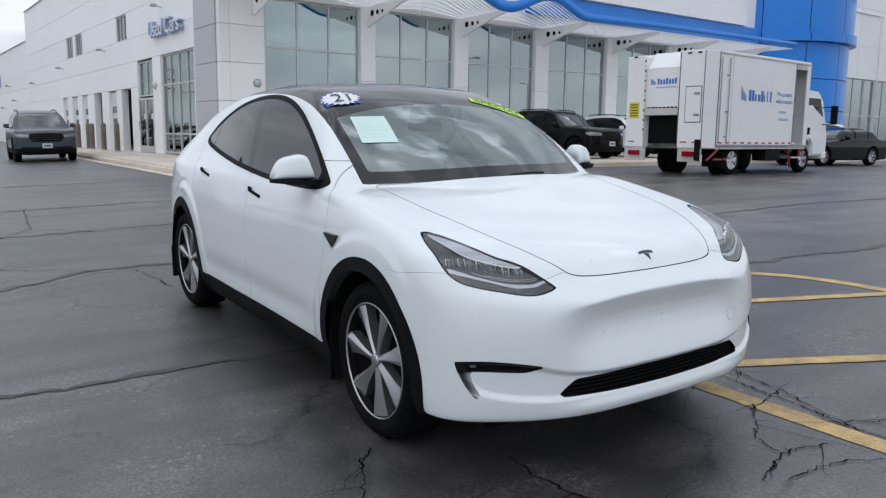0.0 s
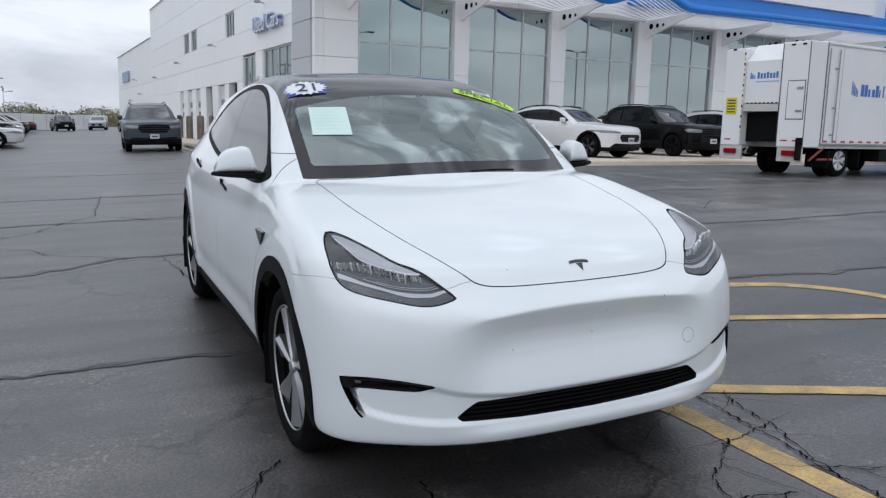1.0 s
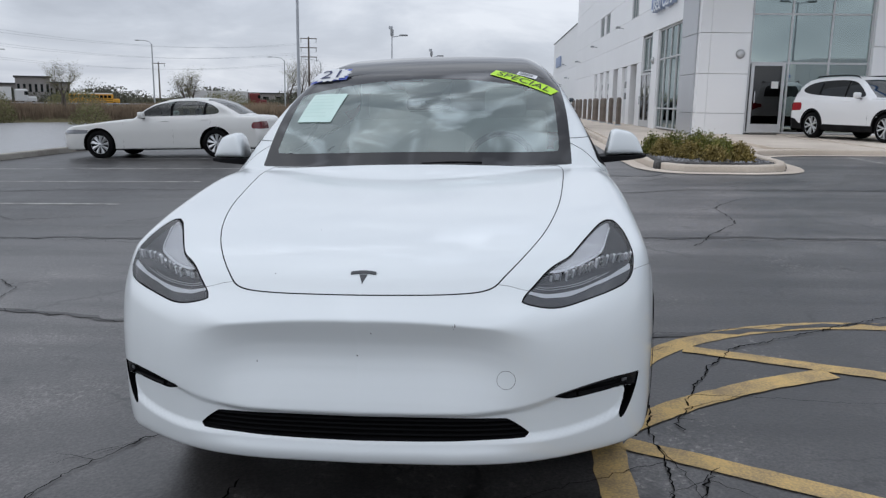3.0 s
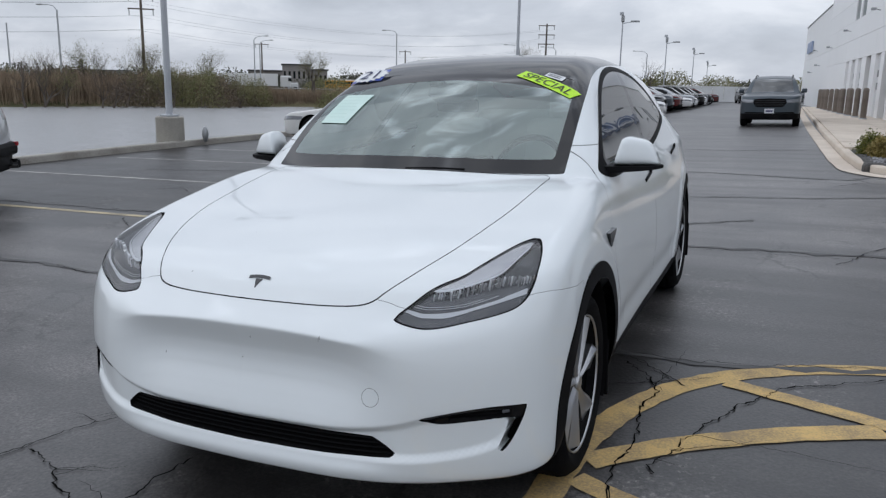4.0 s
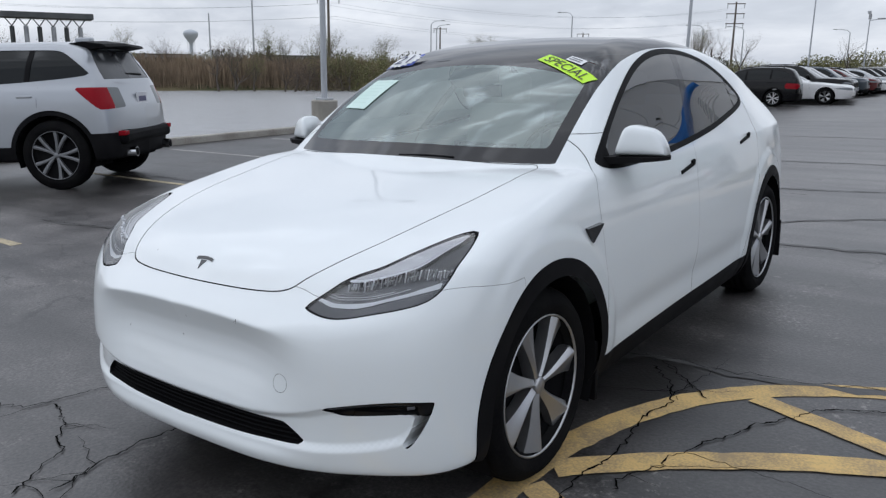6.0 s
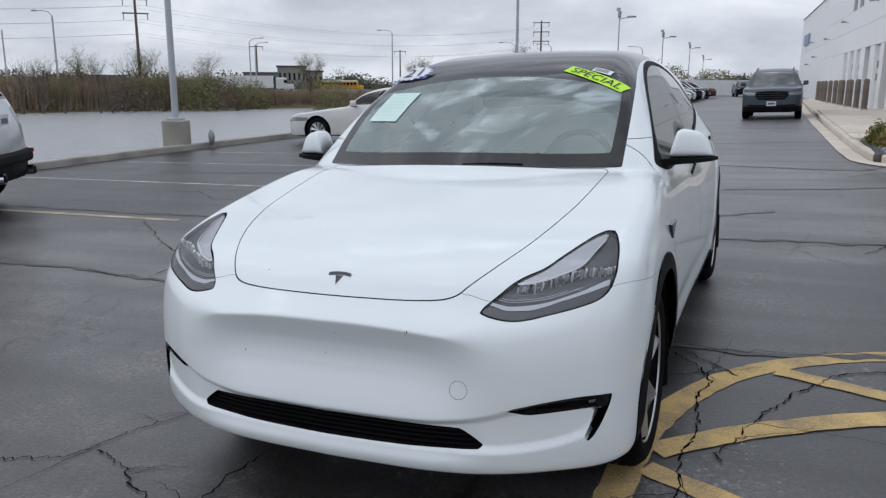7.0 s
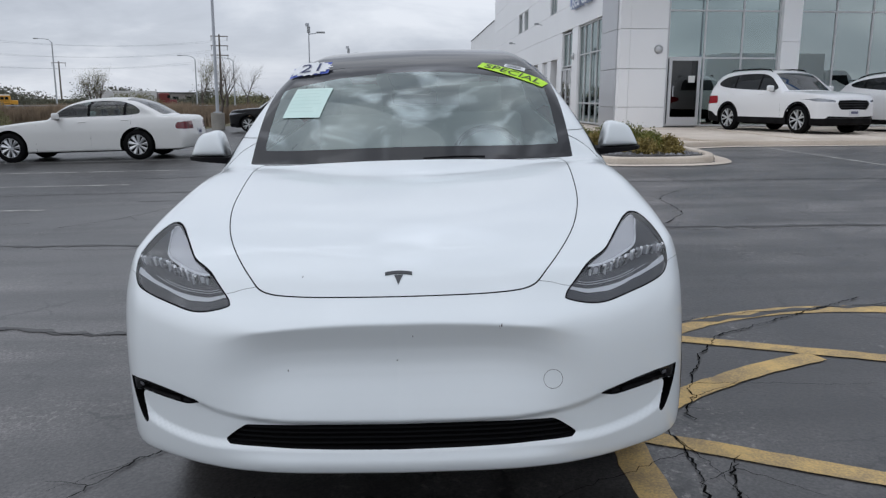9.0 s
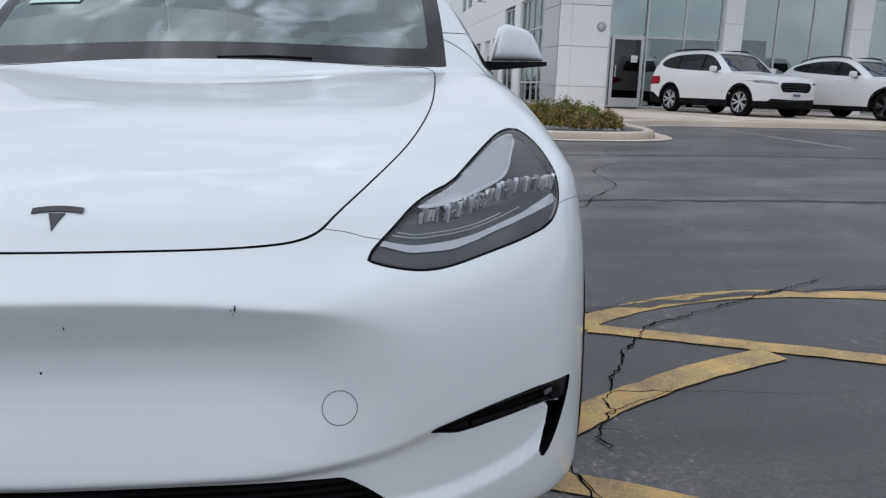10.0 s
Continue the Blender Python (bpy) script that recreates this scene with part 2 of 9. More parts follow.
def cut(verts, norms, tris, f):
    """Splits triangles along f = 0. Returns the part with f < 0 and the part with f >= 0, each (verts, norms, tris)."""
    neg = f < 0
    cnt = neg[tris].sum(1)
    v, nn = list(map(tuple, verts)), list(map(tuple, norms))
    ins, outs = [tuple(t) for t in tris[cnt == 3]], [tuple(t) for t in tris[cnt == 0]]
    made = {}

    def mid(a, b):
        key = (a, b) if a < b else (b, a)
        if key not in made:
            t = f[a] / (f[a] - f[b])
            t = min(max(t, 0.0), 1.0)
            made[key] = len(v)
            v.append(tuple(verts[a] * (1 - t) + verts[b] * t))
            n = norms[a] * (1 - t) + norms[b] * t
            nn.append(tuple(n / (np.linalg.norm(n) + 1e-12)))
        return made[key]
    for t in tris[(cnt == 1) | (cnt == 2)]:
        for k in range(3):
            a, b, c = t[k], t[(k + 1) % 3], t[(k + 2) % 3]
            if neg[a] != neg[b] and neg[a] != neg[c]:
                p, q = mid(a, b), mid(a, c)
                (ins if neg[a] else outs).append((a, p, q))
                (outs if neg[a] else ins).extend([(p, b, c), (p, c, q)])
                break
    v, nn = np.array(v), np.array(nn)

    def pack(ts):
        ts = np.array(ts, int).reshape(-1, 3)
        if not len(ts):
            return np.zeros((0, 3)), np.zeros((0, 3)), ts
        used, inv = np.unique(ts, return_inverse=True)
        return v[used], nn[used], inv.reshape(-1, 3)
    return pack(ins), pack(outs)


def shell(F, y0, y1, zc, n_fan=50, n_mid=120, n_ang=110):
    """The half (x >= 0) of the surface F = 0, met by rays from a line along y, with fans over both ends. Returns verts, normals, tris."""
    O, D = [], []
    th = np.linspace(-math.pi / 2, math.pi / 2, n_ang)
    rad = np.stack([np.cos(th), np.zeros_like(th), np.sin(th)], 1)
    rad[0], rad[-1] = (0, 0, -1), (0, 0, 1)
    for ph in np.linspace(0.004, math.pi / 2, n_fan, endpoint=False):
        O.append(np.tile((0, y0, zc), (n_ang, 1)))
        D.append(rad * math.sin(ph) + np.array((0, -math.cos(ph), 0)))
    for y in np.linspace(y0, y1, n_mid):
        O.append(np.tile((0, y, zc), (n_ang, 1)))
        D.append(rad)
    for ph in np.linspace(math.pi / 2, 0.004, n_fan * 2 // 3)[1:]:
        O.append(np.tile((0, y1, zc), (n_ang, 1)))
        D.append(rad * math.sin(ph) + np.array((0, math.cos(ph), 0)))
    O, D = np.array(O), np.array(D)
    rows = len(O)
    O, D = O.reshape(-1, 3), D.reshape(-1, 3)
    lo, hi = np.zeros(len(O)), np.full(len(O), 2.2)
    for _ in range(34):
        md = (lo + hi) / 2
        out = F(*(O + D * md[:, None]).T) > 0
        hi, lo = np.where(out, md, hi), np.where(out, lo, md)
    P = O + D * lo[:, None]
    e = 0.004
    N = np.stack([F(P[:, 0] + (k == 0) * e, P[:, 1] + (k == 1) * e, P[:, 2] + (k == 2) * e) - F(P[:, 0] - (k == 0) * e, P[:, 1] - (k == 1) * e, P[:, 2] - (k == 2) * e) for k in range(3)], 1)
    edge = np.abs(P[:, 0]) < 1e-6
    N[edge, 0] = 0
    N /= np.linalg.norm(N, axis=1)[:, None] + 1e-12
    idx = np.arange(rows * n_ang).reshape(rows, n_ang)
    a, b, c, d = idx[:-1, :-1].ravel(), idx[:-1, 1:].ravel(), idx[1:, 1:].ravel(), idx[1:, :-1].ravel()
    T = np.concatenate([np.stack([a, d, c], 1), np.stack([a, c, b], 1)])
    return P, N, T


def mirrored(p):
    """Both halves of a half mesh (verts, norms, tris)."""
    v, n, t = p
    s = np.array((-1, 1, 1))
    return np.concatenate([v, v * s]), np.concatenate([n, n * s]), np.concatenate([t, t[:, ::-1] + len(v)])


def sided(p, side):
    v, n, t = p
    if side > 0:
        return p
    s = np.array((-1, 1, 1))
    return v * s, n * s, t[:, ::-1]


def pushed(p, d):
    return p[0] + p[1] * d, p[1], p[2]


def piece(name, p, material, parent, label=""):
    return mesh_ob(name, p[0], p[2], material, parent, label, True, p[1])

# ---- ground ----
def ease(s, lin, end):
    s = np.asarray(s, float)
    d = np.clip(s - lin, 0, end - lin)
    return np.minimum(s, lin) + d - d * d / (2 * (end - lin))


def lot_z(x, y):
    """The height of the paved lot."""
    x, y = np.asarray(x, float), np.asarray(y, float)
    xx = np.where(x >= 0, ease(x, 2, 12), -ease(-x, 12, 24))
    yy = np.where(y >= 0, ease(y, 4, 20), -ease(-y, 6, 20))
    return 0.0293 * xx + 0.01855 * yy


def lz(x, y):
    return float(lot_z(x, y))


POND = [(-13.3, -40), (-13.3, 40), (-15, 48), (-20, 56), (-28, 60), (-38, 57.5), (-43, 51), (-47.5, 44), (-52, 33), (-58, 18), (-64, 0), (-66, -40)]
KERB_X = -12.1


def land_z(x, y):
    """The earth under and round the lot: it falls into the pond and climbs to the road beyond."""
    x, y = np.asarray(x, float), np.asarray(y, float)
    sd = poly_sd(x, y, POND)
    z = lot_z(x, y) - 0.06
    shore = np.clip((sd - 0.6) / 1.5, 0, 1)
    z = np.where(x < KERB_X, -0.62 + (lot_z(np.full_like(x, KERB_X), y) + 0.62) * np.clip(sd / 1.0, 0, 1) ** 0.7, z)
    z = np.where(sd < 0, -0.62 + np.maximum(sd * 0.5, -0.9), z)
    u, v = -0.79, 0.61
    far = x * u + y * v
    rise = np.clip((far - 66) / 45, 0, 1)
    z = np.where((x < -14) & (sd > 0), np.minimum(z, -0.25) - (rise * rise * (3 - 2 * rise)) * 0.75, z)
    return z


M_EARTH = varied("spring_grass_and_earth", (0.070, 0.075, 0.030), (0.16, 0.13, 0.070), 0.9, 0.25, 6, 0.6, amount=0.6, depth=0.05)


def asphalt_material():
    """Worn asphalt: stones, broad stains, paler worn patches, fine dark crazing."""
    m = principled("worn_asphalt", (0.05, 0.05, 0.052), 0.72)
    n, l = m.node_tree.nodes, m.node_tree.links
    b = n["Principled BSDF"]
    co = n.new("ShaderNodeTexCoord")

    def tex(kind, scale, detail=4, rough=0.55):
        t = n.new(kind)
        t.inputs["Scale"].default_value = scale
        if kind == "ShaderNodeTexNoise":
            t.inputs["Detail"].default_value, t.inputs["Roughness"].default_value = detail, rough
        l.new(co.outputs["Object"], t.inputs["Vector"])
        return t

    def ramp(src, stops):
        r = n.new("ShaderNodeValToRGB")
        r.color_ramp.elements[0].position, r.color_ramp.elements[0].color = stops[0][0], (*[stops[0][1]] * 3, 1)
        r.color_ramp.elements[1].position, r.color_ramp.elements[1].color = stops[-1][0], (*[stops[-1][1]] * 3, 1)
        for p, c in stops[1:-1]:
            r.color_ramp.elements.new(p).color = (c, c, c, 1)
        l.new(src, r.inputs["Fac"])
        return r.outputs["Color"]

    def mul(a, b_, f=1.0):
        x = n.new("ShaderNodeMix")
        x.data_type, x.blend_type = "RGBA", "MULTIPLY"
        x.inputs["Factor"].default_value = f
        l.new(a, x.inputs["A"])
        l.new(b_, x.inputs["B"])
        return x.outputs["Result"]
    broad = tex("ShaderNodeTexNoise", 0.16, 6, 0.6)
    mid = tex("ShaderNodeTexNoise", 1.3, 6, 0.65)
    grit = tex("ShaderNodeTexNoise", 70, 3, 0.7)
    stone = tex("ShaderNodeTexVoronoi", 55)
    fleck = tex("ShaderNodeTexNoise", 26, 5, 0.75)
    base = n.new("ShaderNodeRGB")
    base.outputs[0].default_value = (0.062, 0.058, 0.0565, 1)
    c = mul(base.outputs[0], ramp(broad.outputs["Fac"], [(0.34, 0.50), (0.5, 0.95), (0.64, 1.45)]))
    c = mul(c, ramp(mid.outputs["Fac"], [(0.33, 0.52), (0.5, 1.0), (0.67, 1.42)]))
    c = mul(c, ramp(grit.outputs["Fac"], [(0.34, 0.42), (0.5, 1.0), (0.66, 1.75)]))
    streak_map = n.new("ShaderNodeMapping")
    streak_map.inputs["Scale"].default_value = (0.35, 2.6, 1.0)
    streak_map.inputs["Rotation"].default_value = (0, 0, radians(-8))
    l.new(co.outputs["Object"], streak_map.inputs["Vector"])
    streak = n.new("ShaderNodeTexNoise")
    streak.inputs["Scale"].default_value, streak.inputs["Detail"].default_value = 0.9, 5
    l.new(streak_map.outputs["Vector"], streak.inputs["Vector"])
    c = mul(c, ramp(streak.outputs["Fac"], [(0.38, 0.55), (0.5, 1.0), (0.64, 1.28)]))
    # darker at pond stalls and painted island, paler in the lane before the building
    sep = n.new("ShaderNodeSeparateXYZ")
    l.new(co.outputs["Object"], sep.inputs["Vector"])

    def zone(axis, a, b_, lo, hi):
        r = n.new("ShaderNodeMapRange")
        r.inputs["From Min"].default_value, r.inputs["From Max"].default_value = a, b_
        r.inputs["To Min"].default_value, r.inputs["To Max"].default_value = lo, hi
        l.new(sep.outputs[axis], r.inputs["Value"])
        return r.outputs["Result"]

    def math2(op, a, b_):
        x = n.new("ShaderNodeMath")
        x.operation = op
        for k, v in enumerate((a, b_)):
            if isinstance(v, float):
                x.inputs[k].default_value = v
            else:
                l.new(v, x.inputs[k])
        return x.outputs[0]
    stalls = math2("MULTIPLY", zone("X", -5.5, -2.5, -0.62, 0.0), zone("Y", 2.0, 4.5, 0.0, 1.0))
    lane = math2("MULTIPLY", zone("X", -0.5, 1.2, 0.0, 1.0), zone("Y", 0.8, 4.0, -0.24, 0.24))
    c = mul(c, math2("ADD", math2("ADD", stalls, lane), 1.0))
    # fine crazing: thin broken dark lines
    warp = n.new("ShaderNodeMix")
    warp.data_type, warp.blend_type = "RGBA", "ADD"
    warp.inputs["Factor"].default_value = 0.45
    l.new(co.outputs["Object"], warp.inputs["A"])
    bend = tex("ShaderNodeTexNoise", 2.2, 5, 0.65)
    l.new(bend.outputs["Color"], warp.inputs["B"])
    for sc, wid in ((0.42, 0.010), (1.15, 0.013)):
        cell = n.new("ShaderNodeTexVoronoi")
        cell.feature = "DISTANCE_TO_EDGE"
        cell.inputs["Scale"].default_value = sc
        l.new(warp.outputs["Result"], cell.inputs["Vector"])
        craze = ramp(cell.outputs["Distance"], [(0.0, 0.25), (wid * 0.5, 0.45), (wid, 1.0)])
        gate = ramp(tex("ShaderNodeTexNoise", 0.5 + sc, 3, 0.5).outputs["Fac"], [(0.50, 0.0), (0.58, 1.0)])
        x = n.new("ShaderNodeMix")
        x.data_type, x.blend_type = "RGBA", "MULTIPLY"
        l.new(gate, x.inputs["Factor"])
        l.new(c, x.inputs["A"])
        l.new(craze, x.inputs["B"])
        c = x.outputs["Result"]
    pale = n.new("ShaderNodeMix")
    pale.data_type = "RGBA"
    pale.inputs["B"].default_value = (0.27, 0.255, 0.235, 1)
    l.new(c, pale.inputs["A"])
    worn = mul(ramp(fleck.outputs["Fac"], [(0.56, 0.0), (0.64, 0.85)]), ramp(mid.outputs["Fac"], [(0.50, 0.0), (0.64, 1.0)]))
    l.new(worn, pale.inputs["Factor"])
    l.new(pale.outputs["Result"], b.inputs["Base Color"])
    rr = n.new("ShaderNodeMapRange")
    rr.inputs["To Min"].default_value, rr.inputs["To Max"].default_value = 0.28, 0.52
    l.new(mid.outputs["Fac"], rr.inputs["Value"])
    l.new(rr.outputs["Result"], b.inputs["Roughness"])
    l.new(math2("ADD", math2("MULTIPLY", stalls, 0.9), 0.95), b.inputs["Specular IOR Level"])
    bp = n.new("ShaderNodeBump")
    bp.inputs["Strength"].default_value, bp.inputs["Distance"].default_value = 0.26, 0.003
    hgt = n.new("ShaderNodeMath")
    hgt.operation = "ADD"
    l.new(grit.outputs["Fac"], hgt.inputs[0])
    l.new(stone.outputs["Distance"], hgt.inputs[1])
    l.new(hgt.outputs[0], bp.inputs["Height"])
    l.new(bp.outputs["Normal"], b.inputs["Normal"])
    return m


M_ASPHALT = asphalt_material()


def grid_sheet(name, ax, ay, zf, material, skirt=0.0):
    X, Y = np.meshgrid(ax, ay)
    Z = zf(X, Y)
    v = np.stack([X.ravel(), Y.ravel(), Z.ravel()], 1)
    n = len(ax)
    f = [(j * n + i, j * n + i + 1, (j + 1) * n + i + 1, (j + 1) * n + i) for j in range(len(ay) - 1) for i in range(n - 1)]
    return mesh_ob(name, v, f, material)


earth = grid_sheet("ground", np.concatenate([-np.geomspace(2500, 132, 12), np.arange(-130, -16, 2.0), np.arange(-16, -11, 0.35), np.arange(-11, 62, 6.0), np.geomspace(62, 2500, 12)]),
                   np.concatenate([-np.geomspace(2500, 42, 10), np.arange(-40, 140, 2.0), np.geomspace(142, 2500, 14)]), land_z, M_EARTH)
tagged(earth, "grassy earth falling to a pond and rising to a road", "ground", kind="structure")
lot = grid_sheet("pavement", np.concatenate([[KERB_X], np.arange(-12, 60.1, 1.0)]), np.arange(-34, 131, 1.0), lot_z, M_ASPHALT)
tagged(lot, "worn grey asphalt car park with cracks and patches", "pavement", kind="structure")

# ---- the white electric crossover: its surface, in metres, front axle at y = 0, nose towards -y ----
H_DECK = knots([(-0.95, 0.66), (-0.88, 0.722), (-0.855, 0.744), (-0.80, 0.783), (-0.775, 0.802), (-0.725, 0.848), (-0.65, 0.888), (-0.5, 0.938), (-0.3, 0.985), (0, 1.035), (0.18, 1.0635), (0.34, 1.086), (0.6, 1.094), (1.0, 1.09), (2, 1.10), (3, 1.16), (3.5, 1.19), (3.75, 1.17), (3.95, 1.05)])
H_ROOF = knots([(-0.4, 0.72), (0.22, 1.085), (0.5, 1.265), (0.8, 1.425), (1.03, 1.52), (1.3, 1.588), (1.6, 1.620), (1.9, 1.624), (2.3, 1.600), (2.7, 1.535), (3.1, 1.43), (3.45, 1.30), (3.7, 1.20), (3.9, 1.08), (4.1, 0.9)])
H_SIDE = knots([(0.12, 0.84), (0.22, 0.90), (0.30, 0.935), (0.42, 0.952), (0.55, 0.957), (0.70, 0.955), (0.82, 0.945), (0.90, 0.932), (0.98, 0.915), (1.04, 0.897), (1.10, 0.866), (1.2, 0.815), (1.3, 0.765), (1.4, 0.71), (1.5, 0.645), (1.58, 0.575), (1.66, 0.47), (1.8, 0.2)])
H_PLAN = knots([(-1.0, 0.985), (-0.3, 1.008), (0, 1.010), (0.5, 0.994), (1.2, 0.99), (2, 1.0), (2.7, 0.997), (3.1, 0.965), (3.5, 0.905), (3.9, 0.80), (4.2, 0.66)])
H_NOSE = knots([(0.10, -0.50), (0.18, -0.64), (0.235, -0.765), (0.262, -0.838), (0.282, -0.864), (0.31, -0.872), (0.345, -0.862), (0.38, -0.860), (0.44, -0.871), (0.50, -0.867), (0.58, -0.860), (0.66, -0.856), (0.72, -0.858), (0.745, -0.856), (0.80, -0.845), (0.9, -0.80), (1.0, -0.7), (1.3, -0.4)])
H_CHEEK = knots([(0.10, -0.50), (0.18, -0.64), (0.235, -0.765), (0.262, -0.838), (0.285, -0.864), (0.32, -0.872), (0.38, -0.876), (0.5, -0.876), (0.6, -0.870), (0.7, -0.852), (0.76, -0.830), (0.80, -0.805), (0.9, -0.72), (1.0, -0.6), (1.3, -0.3)])
H_WRAP = knots([(0, 0), (0.3, 0.010), (0.476, 0.035), (0.616, 0.082), (0.72, 0.137), (0.80, 0.187), (0.86, 0.234), (0.90, 0.285), (0.93, 0.345), (0.96, 0.45), (1.05, 1.0), (1.6, 3.0)])
H_TAIL = knots([(0.15, 3.62), (0.3, 3.82), (0.5, 3.87), (0.8, 3.87), (1.0, 3.84), (1.15, 3.78), (1.3, 3.66), (1.6, 3.3)])
H_TAILWRAP = knots([(0, 0), (0.5, 0.05), (0.75, 0.16), (0.88, 0.36), (0.96, 0.75), (1.05, 1.3), (1.6, 3)])


BROW = knots([(-0.1, 0.745), (0.0, 0.745), (0.25, 0.743), (0.34, 0.736), (0.40, 0.725), (0.465, 0.706), (0.53, 0.685), (0.62, 0.668), (1.2, 0.60)])
HOLLOW = knots([(-0.5, 0), (0, 0), (0.004, 0.03), (0.012, 0.13), (0.06, 0.66), (0.095, 0.93), (0.125, 1.0), (0.165, 0.86), (0.22, 0.48), (0.27, 0.13), (0.30, 0), (0.8, 0)])
POCKET = [(-0.3, 0.452), (0.33, 0.453), (0.45, 0.460), (0.546, 0.475), (0.615, 0.497), (0.70, 0.512), (0.80, 0.520), (0.875, 0.512), (0.866, 0.45), (0.850, 0.41), (0.822, 0.383), (0.76, 0.364), (0.68, 0.352), (0.56, 0.344), (-0.3, 0.340)]
POCKET = rounded(POCKET, 1)


def nose_dent(X, z):
    """The hollow of the fascia below its brow, and the set-back pocket between blades and intake."""
    fade = np.clip((0.67 - X) / 0.40, 0, 1)
    near = np.clip(1 - 4 * np.abs(z - 0.43), 0, 1) > 0
    set_back = np.zeros_like(X)
    if near.any():
        e = np.clip(-poly_sd(X[near], z[near], POCKET) / 0.028, 0, 1)
        set_back[near] = 0.020 * e * e * (3 - 2 * e)
    return 0.036 * HOLLOW(BROW(X) - z) * fade * fade * (3 - 2 * fade) + set_back


def hero_F(x, y, z):
    X = np.abs(x)
    sweep = 0.25 * X * X * np.clip((0.2 - y) / 0.9, 0, 1)
    deck = H_DECK(y - sweep) - 0.018 * (X / 0.9) ** 2
    ws = 0.35 * X * X * np.clip((1.35 - y) / 1.0, 0, 1)
    roof = H_ROOF(y - ws) - 0.07 * X * X
    top = z - smax(deck, roof, 0.02)
    tap = 1 - 0.13 * np.clip((y - 1.7) / 2.0, 0, 1.2) ** 2 * np.clip((z - 1.05) / 0.25, 0, 1)
    side = X - H_SIDE(z) * H_PLAN(y) * tap
    side = side + 0.012 * np.exp(-((z - 0.43) / 0.07) ** 2) * np.clip((y - 0.45) / 0.3, 0, 1) * np.clip((2.5 - y) / 0.3, 0, 1)
    # flared arches over the wheels
    for yw in (0.0, 2.89):
        r = np.hypot(y - yw, z - 0.36)
        e = np.clip((0.585 - r) / 0.06, 0, 1)
        side = side - 0.010 * e * e * (3 - 2 * e) * np.clip((z - 0.2) / 0.2, 0, 1) * (1.0 if yw else 0.9)
    w = np.clip((X - 0.38) / 0.22, 0, 1)
    w = w * w * (3 - 2 * w)
    front = H_NOSE(z) * (1 - w) + H_CHEEK(z) * w + H_WRAP(X) + nose_dent(X, z) - y
    rear = y - (H_TAIL(z) - H_TAILWRAP(X))
    f = smax(top, side, 0.085)
    blend = np.clip((X - 0.40) / 0.20, 0, 1)
    f = smax(f, front, 0.007 + 0.023 * blend * blend * (3 - 2 * blend))
    f = smax(f, rear, 0.06)
    return smax(f, 0.19 + 0.07 * np.clip((-0.30 - y) / 0.15, 0, 1) - z, 0.02)


